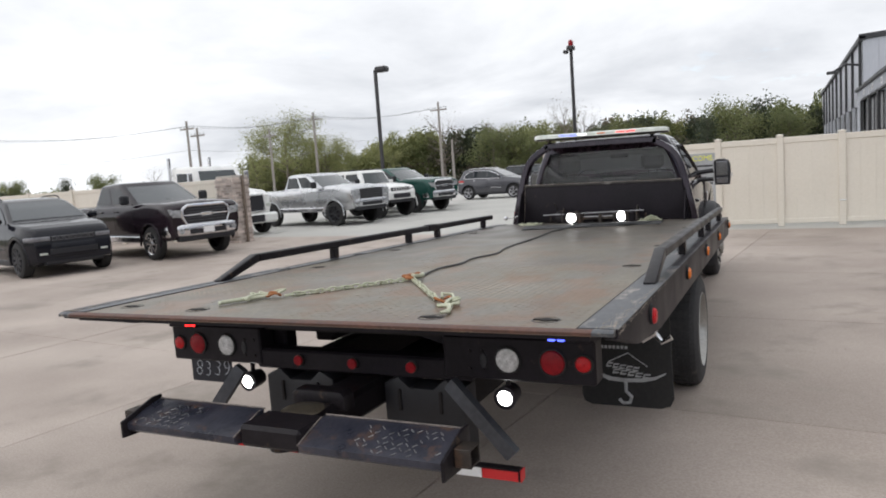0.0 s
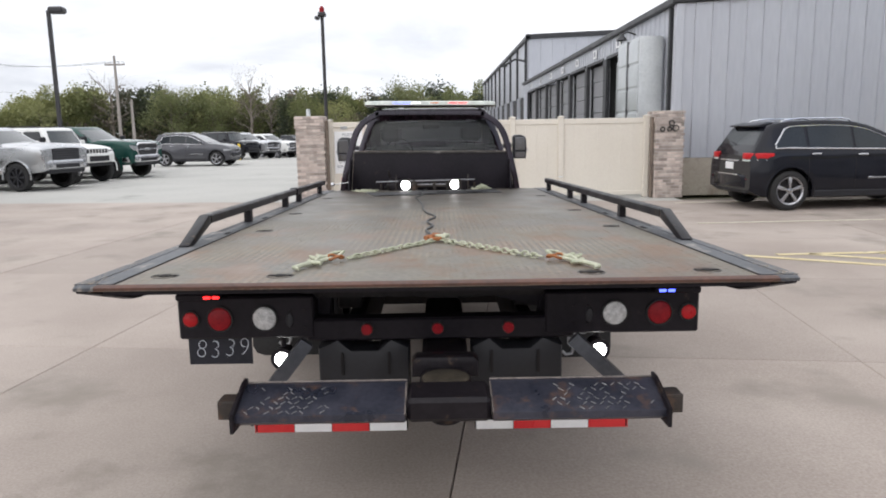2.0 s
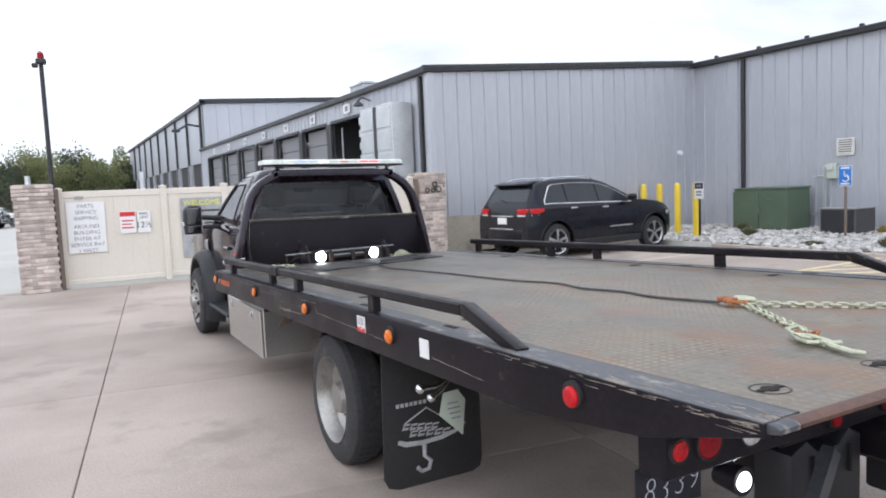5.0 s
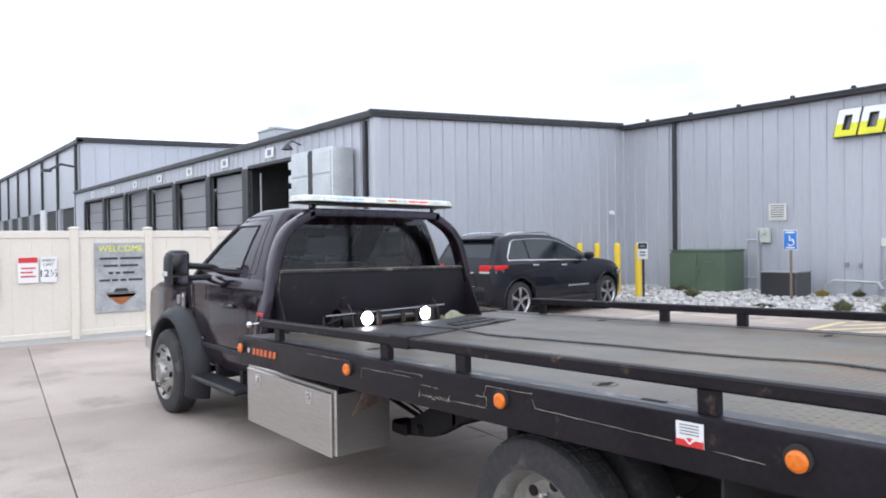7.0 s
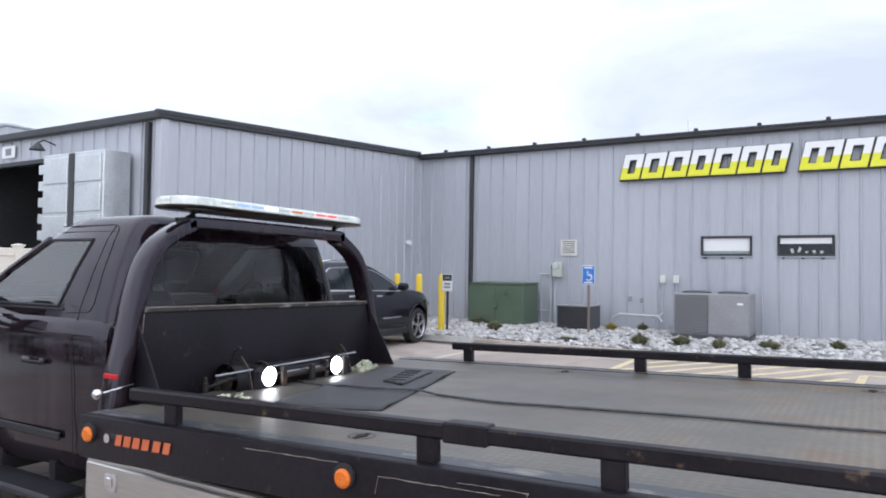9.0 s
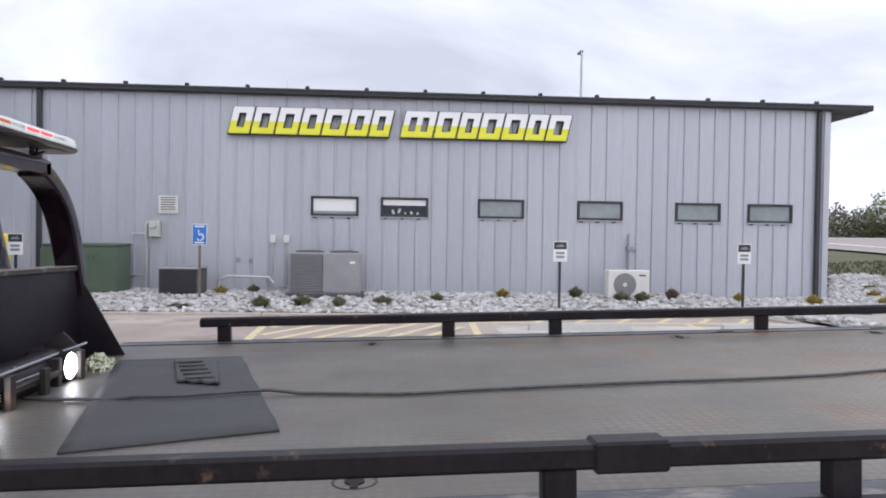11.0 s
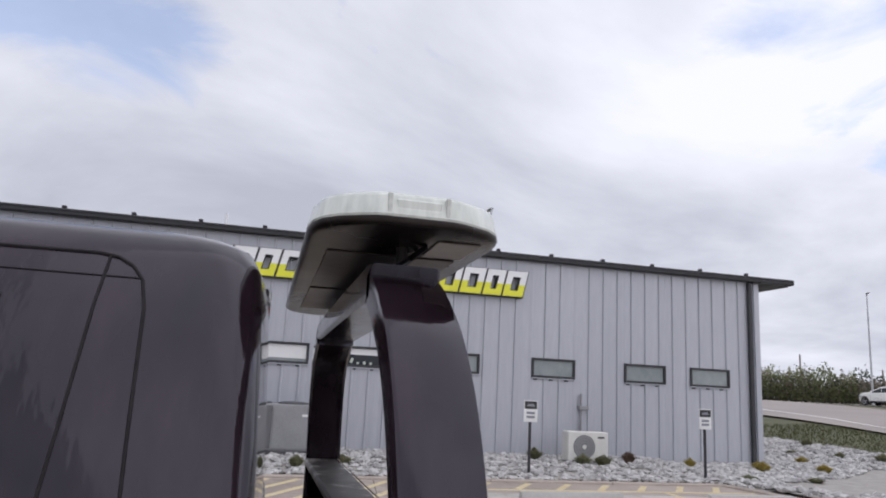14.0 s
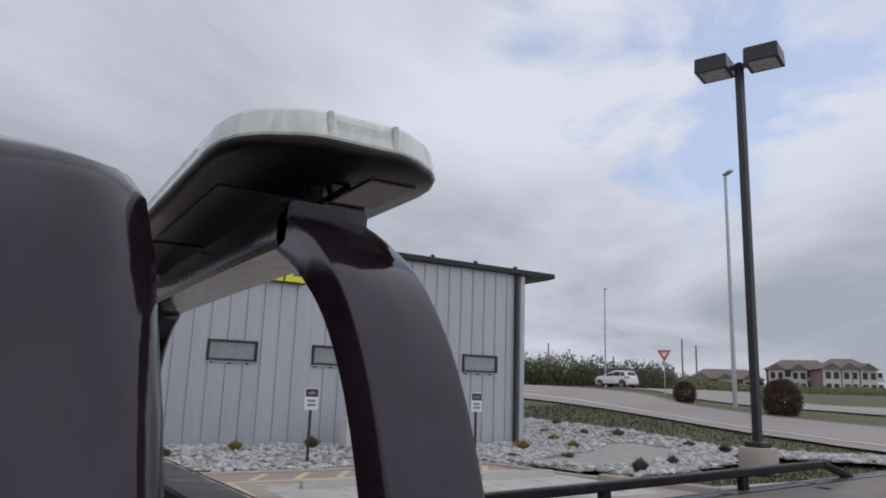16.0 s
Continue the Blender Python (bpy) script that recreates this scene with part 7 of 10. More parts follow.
chain([(-0.02, 1.10), (-0.13, 0.93), (-0.26, 0.74), (-0.39, 0.55)], "pale zinc chain running to a cluster hook")
chain([(0.03, 1.10), (0.16, 0.92), (0.30, 0.72), (0.46, 0.50)], "pale zinc chain running to a second hook cluster")
ring_c = on_deck(0.0, 1.16, 0.02)
ring_t = thing("coupling_link", "rusty coupling ring joining cable and chains", "coupling")
part("ring", Shape().tube([(ring_c.x + 0.035 * math.cos(a * math.pi / 7), ring_c.y + 0.055 * math.sin(a * math.pi / 7), ring_c.z) for a in range(14)], 0.010, 8, True), "rust_orange", ring_t, "rust-orange ring")
part("shackle", Shape().tube([(ring_c.x - 0.06, ring_c.y - 0.02, ring_c.z), (ring_c.x + 0.01, ring_c.y + 0.05, ring_c.z + 0.005), (ring_c.x - 0.02, ring_c.y + 0.09, ring_c.z)], 0.013, 8), "rust_orange", ring_t)
part("grab_hook", Shape().tube([(ring_c.x + 0.0, ring_c.y - 0.01, ring_c.z + 0.01), (ring_c.x + 0.045, ring_c.y - 0.06, ring_c.z + 0.01), (ring_c.x + 0.06, ring_c.y - 0.01, ring_c.z + 0.01), (ring_c.x + 0.04, ring_c.y + 0.04, ring_c.z + 0.012)], [0.010, 0.014, 0.012, 0.007], 8), "chain_zinc", ring_t)
for sx, cx, cy in ((-1, -0.42, 0.51), (1, 0.48, 0.45)):
    hook = thing("hook_cluster", "cluster of pale zinc hooks by a tie-down slot", "hook", "hook clusters")
    def P(dx, dy, h=0.014):
        return tuple(on_deck(cx + sx * dx, cy + dy, h))
    part("ring", Shape().tube([P(0.03 + 0.035 * math.cos(a * math.pi / 6), 0.03 * math.sin(a * math.pi / 6), 0.02 + 0.008 * math.sin(a * math.pi / 3)) for a in range(12)], 0.006, 8, True), "rust_orange", hook, "rusty ring")
    part("j_hook", Shape().tube([P(0.05, 0.0), P(0.09, -0.08), P(0.14, -0.17), P(0.165, -0.235), P(0.14, -0.26, 0.012)], [0.007, 0.0105, 0.0105, 0.010, 0.006], 8), "chain_zinc", hook)
    for u_, v_ in ((0.085, -0.01), (0.11, -0.045)):
        part("link", Shape().tube([P(u_ + 0.024 * math.cos(a * math.pi / 5), v_ + 0.016 * math.sin(a * math.pi / 5), 0.024 + 0.008 * math.cos(a * math.pi / 5)) for a in range(10)], 0.0052, 6, True), "chain_zinc", hook)
    part("t_hook", Shape().tube([P(0.06, 0.02, 0.02), P(0.09, -0.06, 0.028), P(0.10, -0.13, 0.02)], 0.007, 8).tube([P(0.07, -0.14, 0.016), P(0.13, -0.12, 0.016)], 0.009, 8), "chain_zinc", hook)
    part("r_hook", Shape().tube([P(0.02, 0.02, 0.022), P(0.0, 0.055, 0.035), P(0.045, 0.07, 0.03), P(0.075, 0.02, 0.02), P(0.115, -0.02, 0.018), P(0.135, -0.07, 0.016), P(0.11, -0.09, 0.014)], 0.0075, 8), "chain_zinc", hook)
heap = thing("spare_chain", "heap of pale chain beside the winch", "chain")
rnd = random.Random(5)
for k in range(90):
    a, r = rnd.uniform(0, 6.283), abs(rnd.gauss(0, 0.5))
    part("link", link_mesh, "chain_zinc", heap, m=Matrix.Translation((0.50 + 0.12 * r * math.cos(a), 5.82 + 0.07 * r * math.sin(a), 0.985 + max(0.0, 0.045 - 0.05 * r) * rnd.random())) @ Euler((rnd.uniform(0, 3), rnd.uniform(0, 3), rnd.uniform(0, 3))).to_matrix().to_4x4())
side_heap = thing("chain_heap", "loose zinc chain lying by the side rail", "chain")
for k in range(40):
    part("link", link_mesh, "chain_zinc", side_heap, m=Matrix.Translation((-0.86 + rnd.gauss(0, 0.07), 5.70 + rnd.gauss(0, 0.05), 0.988 + 0.012 * rnd.random())) @ Euler((rnd.gauss(0, 0.5), rnd.gauss(0, 0.5), rnd.uniform(0, 3))).to_matrix().to_4x4())

# ---- planting bed, gear along the wall, signs ----
rng = np.random.default_rng(7)


BED_SOUTH = [(8.2, -4.2), (11.4, -3.1), (11.4, -6.9), (15.1, -7.0), (21.0, -10.8), (21.0, -11.9), (16.1, -13.0), (11.9, -12.7), (9.2, -15.2), (7.3, -15.6), (7.6, -13.2), (10.0, -11.4), (9.3, -8.2), (8.5, -6.2)]
BARE = [(9.4, -4.3), (11.2, -4.0), (12.6, -7.2), (14.9, -10.2), (14.6, -10.9), (12.6, -10.4), (10.3, -7.6)]


def inside(poly, x, y):
    hit = False
    for (x0, y0), (x1, y1) in zip(poly, poly[1:] + poly[:1]):
        if (y0 > y) != (y1 > y) and x < x0 + (y - y0) * (x1 - x0) / (y1 - y0):
            hit = not hit
    return hit


def in_bed(x, y):
    """The strip along the wall, and the stones that run on past its corner."""
    return (11.4 < x < 15.02 and -7.0 < y < 14.8) or inside(BED_SOUTH, x, y)


bed_s = Shape()
gx, gy = [7.2 + 0.4 * i for i in range(36)], [-15.6 + 0.4 * j for j in range(77)]
at = {}
for i, x in enumerate(gx):
    for j, y in enumerate(gy):
        edge = min(1.0, max(0.0, (x - 11.3) / 2.5)) if y > -3.4 else 0.4
        at[i, j] = len(bed_s.v)
        bed_s.v.append((x, y, rise(x, y) + 0.03 + 0.13 * edge + 0.02 * noise.noise(Vector((x * 1.3, y * 1.3, 0)))))
for i in range(len(gx) - 1):
    for j in range(len(gy) - 1):
        if in_bed(gx[i] + 0.2, gy[j] + 0.2):
            bed_s.f.append((at[i, j], at[i + 1, j], at[i + 1, j + 1], at[i, j + 1]))
bed_ground = part("planting_bed", bed_s, "gravel_base", smooth=60)
tagged(bed_ground, "planting bed covered with pale stones", "ground", kind="structure")


def bed_z(x, y):
    edge = min(1.0, max(0.0, (x - 11.3) / 2.5)) if y > -3.4 else 0.4
    return rise(x, y) + 0.03 + 0.13 * edge


# loose pale stones, many thousand, as one mesh
ph = (1 + 5 ** 0.5) / 2
ico_v = np.array([(-1, ph, 0), (1, ph, 0), (-1, -ph, 0), (1, -ph, 0), (0, -1, ph), (0, 1, ph), (0, -1, -ph), (0, 1, -ph), (ph, 0, -1), (ph, 0, 1), (-ph, 0, -1), (-ph, 0, 1)]) / 1.9
ico_f = [(0, 11, 5), (0, 5, 1), (0, 1, 7), (0, 7, 10), (0, 10, 11), (1, 5, 9), (5, 11, 4), (11, 10, 2), (10, 7, 6), (7, 1, 8), (3, 9, 4), (3, 4, 2), (3, 2, 6), (3, 6, 8), (3, 8, 9), (4, 9, 5), (2, 4, 11), (6, 2, 10), (8, 6, 7), (9, 8, 1)]
stones = Shape()
count = 0
near_stones = []
for k in range(10):
    me = bpy.data.meshes.new("stone")
    me.from_pydata((ico_v * (1 + 0.25 * rng.standard_normal((12, 1)))).tolist(), [], ico_f)
    me.materials.append(MATS["stone"])
    near_stones.append(me)
placed = []
while count < 10500:
    x, y = rng.uniform(7.2, 21.0), rng.uniform(-15.6, 14.7)
    if not in_bed(x, y) or inside(BARE, x, y):
        continue
    r = rng.uniform(0.035, 0.085) * (1.25 if y < -3 else 1)
    a = rng.uniform(0, 6.28)
    sc = r * np.array([rng.uniform(0.8, 1.5), rng.uniform(0.7, 1.1), rng.uniform(0.45, 0.8)])
    if x < 12.3 and -3 < y < 9.5 and len(placed) < 300:
        placed.append((x, y, a, sc))
        count += 1
        continue
    v = ico_v * sc * (1 + 0.25 * rng.standard_normal((12, 1)))
    c, s = math.cos(a), math.sin(a)
    v = v @ np.array([[c, s, 0], [-s, c, 0], [0, 0, 1]]) + np.array([x, y, bed_z(x, y) + 0.3 * sc[2] + rng.uniform(0, 0.02)])
    n = len(stones.v)
    stones.v += [tuple(p) for p in v.tolist()]
    stones.f += [(n + i, n + j, n + k) for i, j, k in ico_f]
    count += 1
for k, (x, y, a, sc) in enumerate(placed):
    ob = new("stone", near_stones[k % 10])
    ob.matrix_world = Matrix.Translation((x, y, bed_z(x, y) + 0.3 * sc[2])) @ Matrix.Rotation(a, 4, "Z") @ Matrix.Diagonal((*[float(v) for v in sc], 1))
    ob.parent = bed_ground
me = bpy.data.meshes.new("stones")
me.from_pydata(stones.v, [], stones.f)
me.materials.append(MATS["stone"])
tagged(new("stones", me), "pale grey landscape stones", "stones", kind="stuff")


def tuft(material, n, r, h, seed, blade=0.018):
    q = random.Random(seed)
    s = Shape()
    for _ in range(n):
        a, b = q.uniform(0, 6.28), q.uniform(0, 1) ** 0.5
        p = Vector((0.35 * r * b * math.cos(a), 0.35 * r * b * math.sin(a), 0))
        tip = Vector((r * b * math.cos(a) * q.uniform(0.8, 1.2), r * b * math.sin(a) * q.uniform(0.8, 1.2), h * (1.0 - 0.45 * b) * q.uniform(0.75, 1.1)))
        mid = p.lerp(tip, 0.55) + Vector((0, 0, 0.12 * h))
        w = Vector((-math.sin(a + q.uniform(-1, 1)), math.cos(a + q.uniform(-1, 1)), 0)) * blade
        s.add([p - w, p + w, mid + w, mid - w, tip + 0.4 * w, tip - 0.4 * w], [(0, 1, 2, 3), (3, 2, 4, 5)])
    me_ = bpy.data.meshes.new("foliage")
    me_.from_pydata(s.v, [], s.f)
    me_.materials.append(MATS[material])
    return me_


shrub_kinds = [tuft("shrub_green", 420, 0.30, 0.36, 1), tuft("shrub_gold", 420, 0.28, 0.34, 2), tuft("shrub_red", 380, 0.26, 0.40, 3), tuft("shrub_green", 380, 0.40, 0.16, 4)]
shrub_label = ["low grey-green shrub among pale stones", "golden-yellow shrub among pale stones", "reddish shrub among pale stones", "flat spreading green juniper among stones"]
SHRUBS = [(13.8, 12.1, 0), (12.8, 11.1, 0), (12.1, 8.9, 3), (14.1, 8.5, 1), (14.4, 7.8, 0), (12.0, 7.2, 0), (12.3, 6.4, 0), (12.1, 5.6, 0), (12.6, 4.7, 0), (13.1, 3.5, 0), (13.8, 1.9, 1), (14.0, 0.1, 0), (13.3, -0.8, 0), (13.3, -1.3, 0), (13.8, -2.2, 2), (13.9, -3.9, 1), (13.9, -5.8, 1), (13.2, -5.4, 1), (15.8, -8.7, 1), (13.4, -7.3, 1), (19.0, -11.6, 0), (18.0, -10.2, 3), (16.9, -11.0, 0), (15.9, -11.6, 0), (13.0, -11.6, 0), (11.0, -10.6, 2), (9.4, -6.6, 2), (8.5, -4.6, 2), (11.6, -5.5, 3), (11.7, -3.9, 3), (9.8, -9.6, 0)]
for i, (x, y, k) in enumerate(SHRUBS):
    q = random.Random(i)
    sh = thing("shrub", shrub_label[k], "shrub", "bed shrubs", m=Matrix.Translation((x, y, bed_z(x, y))) @ Matrix.Rotation(q.uniform(0, 6), 4, "Z") @ Matrix.Diagonal((*[q.uniform(0.50, 0.82)] * 2, q.uniform(0.55, 0.85), 1)))
    part("foliage", shrub_kinds[k], "shrub_green", sh)

# bollards
for i, (x, y) in enumerate(((12.35, 12.42), (12.55, 13.25), (12.68, 14.05), (12.72, 14.72))):
    solid("bollard", Shape().lathe([(0, 0.085), (1.38, 0.085), (1.43, 0.075), (1.465, 0.045), (1.475, 0.001)], 20, Matrix.Translation((x, y, 0.05)), "z"), "yellow_paint", "yellow steel bollard beside the wall", "bollard", "wall bollards")

# pad-mounted transformer
tr = thing("transformer", "dark green pad-mounted transformer cabinet", "transformer")
part("pad", Shape().box(13.7, 14.95, 10.62, 12.62, 0.05, 0.2, 0.02), "concrete_base", tr)
part("cabinet", Shape().box(13.85, 14.8, 10.80, 12.42, 0.2, 1.27, 0.02), "green_box", tr)
part("lid", Shape().prism([(13.83, 1.27), (14.82, 1.27), (14.82, 1.32), (13.83, 1.30)], 10.78, 12.44, "y", 0.008), "green_box", tr)
for y0, y1 in ((10.80, 11.60), (11.64, 12.45)):
    part("door", Shape().box(13.83, 13.855, y0, y1, 0.24, 1.21, 0.008), "green_box", tr)
part("latch", Shape().box(13.80, 13.835, 11.56, 11.68, 0.62, 0.80, 0.01), "green_box", tr)
bars(tr, "warning_label", "box_pale", Matrix.Translation((13.83, 0, 0)) @ Matrix.Rotation(math.pi / 2, 4, "Z"), [(11.2, 11.4, 1.0)], 0.05, 0.003)

# vent, meter, conduits
vent = thing("wall_vent", "pale louvred vent on the grey wall", "vent")
part("vent_frame", Shape().box(WX - 0.055, WX - 0.036, 9.77, 10.24, 2.06, 2.50, 0.008), "ac_cream", vent)
for k in range(6):
    part("louvre", Shape().box(WX - 0.075, WX - 0.055, 9.83, 10.18, 2.12 + 0.058 * k, 2.15 + 0.058 * k, 0.004, ), "ac_dark" if k % 1 else "ac_cream", vent)
    part("louvre_gap", Shape().box(WX - 0.058, WX - 0.0555, 9.83, 10.18, 2.152 + 0.058 * k, 2.172 + 0.058 * k), "ac_dark", vent)
meter = thing("electric_meter", "pale green electric meter with grey conduit", "meter")
part("box", Shape().box(WX - 0.2, WX - 0.036, 10.17, 10.42, 1.48, 1.88, 0.015), "box_pale", meter)
part("dial", Shape().cyl((WX - 0.2, 10.30, 1.78), (WX - 0.27, 10.30, 1.78), 0.08, seg=20), "lens_clear", meter)
part("conduit", Shape().tube([(WX - 0.12, 10.50, 0.1), (WX - 0.12, 10.50, 1.80), (WX - 0.12, 10.42, 1.84)], 0.035, 10), "galvanised", meter)
part("conduit", Shape().tube([(WX - 0.08, 10.6, 0.55), (WX - 0.08, 11.2, 0.55)], 0.02, 8), "galvanised", meter)
part("conduit", Shape().tube([(WX - 0.08, 10.5, 1.56), (WX - 0.08, 10.85, 1.56)], 0.018, 8), "galvanised", meter)
for y in (7.46, 7.13):
    d = thing("disconnect_box", "small grey switch box with conduit", "switch box", "switch boxes")
    part("box", Shape().box(WX - 0.13, WX - 0.036, y - 0.07, y + 0.07, 1.38, 1.58, 0.01), "ac_cream", d)
    part("conduit", Shape().tube([(WX - 0.07, y, 1.38), (WX - 0.07, y, 0.62 if y > 7.3 else 0.3), (WX - 0.5, y + 0.12, 0.45 if y > 7.3 else 0.3)], 0.018, 8), "galvanised", d)
solid("pipe_run", Shape().tube([(WX - 0.3, 8.75, 0.2), (WX - 0.3, 8.7, 0.45), (WX - 0.3, 8.5, 0.56), (WX - 0.35, 7.5, 0.54), (WX - 0.5, 7.35, 0.4)], 0.03, 8), "galvanised", "grey insulated pipe along the wall base", "pipe", smooth=60)
for y, z in ((8.3, 0.95), (8.0, 0.92)):
    solid("wall_outlet", Shape().box(WX - 0.09, WX - 0.036, y - 0.04, y + 0.04, z - 0.06, z + 0.06, 0.01), "ac_grey", "small grey outlet cover on the wall", "outlet", "wall outlets")
solid("wall_camera", Shape().box(14.28, 14.42, WY - 0.16, WY - 0.036, 2.38, 2.5, 0.02).ball((14.35, WY - 0.16, 2.40), 0.06), "sign_white", "small white camera on the gable wall", "camera")


def slats(parent, x, y0, y1, z0, z1, n, material="ac_dark"):
    for k in range(n):
        z = z0 + (z1 - z0) * (k + 0.5) / n
        part("slat", Shape().box(x - 0.006, x + 0.006, y0, y1, z - 0.2 * (z1 - z0) / n, z + 0.2 * (z1 - z0) / n), material, parent)


# condensers
c1 = thing("condenser", "small dark grey cooling condenser on the stones", "air unit")
part("case", Shape().box(13.7, 14.5, 8.92, 9.8, 0.14, 0.76, 0.02), "ac_dark", c1)
part("top", Shape().box(13.68, 14.52, 8.90, 9.82, 0.76, 0.79, 0.01), "ac_grey", c1)
slats(c1, 13.692, 8.96, 9.76, 0.18, 0.74, 14, "plastic_black")
c2 = thing("packaged_unit", "large grey packaged cooling unit with a louvred coil", "air unit")
part("case", Shape().box(13.6, 14.6, 5.24, 6.86, 0.24, 1.18, 0.015), "ac_grey", c2)
part("coil", Shape().box(13.585, 13.602, 6.10, 6.82, 0.28, 1.14, 0.004), "ac_dark", c2, "coil behind fins")
slats(c2, 13.58, 6.11, 6.81, 0.29, 1.13, 22, "ac_grey")
part("panel", Shape().box(13.588, 13.602, 5.27, 6.07, 0.28, 1.14, 0.004), "ac_grey", c2)
part("label_plate", Shape().box(13.583, 13.588, 5.36, 5.48, 0.94, 0.99), "sign_white", c2)
part("skid", Shape().box(13.55, 14.65, 5.15, 6.95, 0.12, 0.24, 0.01), "ac_dark", c2)
for y in (5.65, 6.45):
    part("fan_guard", Shape().lathe([(0, 0.34), (0.03, 0.33), (0.05, 0.2), (0.05, 0.001)], 24, Matrix.Translation((14.1, y, 1.18)), "z"), "ac_dark", c2)
c3 = thing("mini_split", "cream split-system outdoor unit with a round fan", "air unit")
part("case", Shape().box(13.62, 13.98, -1.58, -0.58, 0.20, 0.86, 0.02), "ac_cream", c3)
part("fan_recess", Shape().cyl((13.618, -0.98, 0.52), (13.612, -0.98, 0.52), 0.27, seg=28), "ac_grey", c3)
for r in (0.08, 0.14, 0.20, 0.26):
    part("grille_ring", Shape().tube([(13.605, -0.98 + r * math.cos(a * math.pi / 14), 0.52 + r * math.sin(a * math.pi / 14)) for a in range(28)], 0.005, 5, True), "ac_dark", c3)
part("hub", Shape().cyl((13.6, -0.98, 0.52), (13.61, -0.98, 0.52), 0.05, seg=16), "ac_cream", c3)
part("badge", Shape().box(13.612, 13.618, -1.48, -1.32, 0.72, 0.76), "ac_dark", c3)
part("foot", Shape().box(13.65, 13.95, -1.5, -1.4, 0.12, 0.2), "ac_dark", c3)
part("foot", Shape().box(13.65, 13.95, -0.75, -0.65, 0.12, 0.2), "ac_dark", c3)
solid("line_cover", Shape().tube([(WX - 0.08, -1.52, 0.3), (WX - 0.08, -1.52, 1.72)], 0.03, 8).box(WX - 0.13, WX - 0.036, -1.72, -1.46, 1.32, 1.42, 0.01), "ac_grey", "grey line-set cover running up the wall", "pipe")


def post_sign(x, y, h, w, hh, post_m, label):
    s = thing("parking_sign", label, "sign", "parking signs")
    part("post", Shape().box(x - 0.02, x + 0.02, y - 0.025, y + 0.025, 0.0, h - 0.02, 0.004), post_m, s, "square steel post")
    part("plate", Shape().prism([(y - w / 2, h - hh), (y + w / 2, h - hh), (y + w / 2, h), (y - w / 2, h)], x - 0.028, x - 0.022, "x", 0.002), "sign_white", s)
    return s


for x, y in ((12.15, 12.12), (12.07, 0.96), (11.98, -3.03)):
    s = post_sign(x, y, 1.53, 0.30, 0.43, "pole_bronze", "white parking sign with a dark header on a post")
    part("header", Shape().box(x - 0.032, x - 0.028, y - 0.135, y + 0.135, 1.36, 1.515), "sign_black", s)
    part("emblem", Shape().prism([(y - 0.09, 1.41), (y + 0.09, 1.41), (y + 0.07, 1.45), (y - 0.05, 1.47)], x - 0.035, x - 0.032, "x"), "ink_grey", s)
    for z in (1.28, 1.20):
        part("word_bar", Shape().box(x - 0.031, x - 0.028, y - 0.09, y + 0.09, z - 0.025, z + 0.025), "ink_grey", s)
s = post_sign(12.93, 8.68, 1.79, 0.31, 0.46, "steel_post", "blue accessible parking sign on a rusty post")
part("field", Shape().box(12.898, 12.902, 8.535, 8.825, 1.345, 1.775), "sign_blue", s)
part("symbol", Shape().tube([(12.896, 8.67 + 0.075 * math.cos(a), 1.51 + 0.075 * math.sin(a)) for a in [math.radians(100 + 25 * k) for k in range(10)]], 0.012, 6).tube([(12.896, 8.70, 1.66), (12.896, 8.69, 1.55), (12.896, 8.62, 1.55), (12.896, 8.59, 1.46)], 0.012, 6), "sign_white", s, "white access symbol")
for z in (1.735, 1.385):
    part("word_bar", Shape().box(12.894, 12.898, 8.58, 8.78, z - 0.018, z + 0.018), "sign_white", s)

# notices on the fence
def notice(name, x0, x1, z0, z1, material, label):
    n = solid(name, Shape().box(x0, x1, FY - 0.052, FY - 0.034, z0, z1, 0.002), material, label, "sign")
    return n


def words(text, x, z, size, material, parent, y=FY - 0.0545):
    cu = bpy.data.curves.new("lettering", "FONT")
    cu.body, cu.size, cu.align_x, cu.align_y, cu.extrude = text, size, "CENTER", "CENTER", 0.0008
    tmp = bpy.data.objects.new("lettering", cu)
    scene.collection.objects.link(tmp)
    me_ = bpy.data.meshes.new_from_object(tmp.evaluated_get(bpy.context.evaluated_depsgraph_get()))
    bpy.data.objects.remove(tmp)
    me_.name = "lettering"
    me_.materials.append(MATS[material])
    ob = new("lettering", me_)
    ob.parent = parent
    ob.matrix_basis = Matrix.Translation((x, y, z)) @ Matrix.Rotation(math.pi / 2, 4, "X")
    return ob


board = notice("notice_board", -2.52, -1.84, 0.68, 1.68, "sign_white", "white directions board with grey capitals on the fence")
for i, t_ in enumerate(("PARTS", "SERVICE", "SHIPPING", "AROUND", "BUILDING", "ENTER AT", "SERVICE BAY", "1 WEST")):
    words(t_, -2.18, 1.60 - 0.12 * i - (0.04 if i > 2 else 0), 0.105, "ink_grey", board)
warn = notice("warning_sheet", -1.58, -1.28, 1.02, 1.46, "sign_white", "white sheet with a red header on the fence")
part("header", Shape().box(-1.57, -1.29, FY - 0.056, FY - 0.052, 1.36, 1.45), "sign_red", warn)
bars(warn, "word_bar", "sign_red", Matrix.Translation((0, FY - 0.052, 0)), [(-1.54, -1.32, 1.27), (-1.54, -1.36, 1.2), (-1.54, -1.32, 1.13)], 0.025)
lim = notice("limit_sheet", -1.25, -1.0, 1.02, 1.45, "sign_white", "white sheet with dark figures on the fence")
words("SPEED", -1.125, 1.395, 0.07, "sign_black", lim)
words("LIMIT", -1.125, 1.32, 0.07, "sign_black", lim)
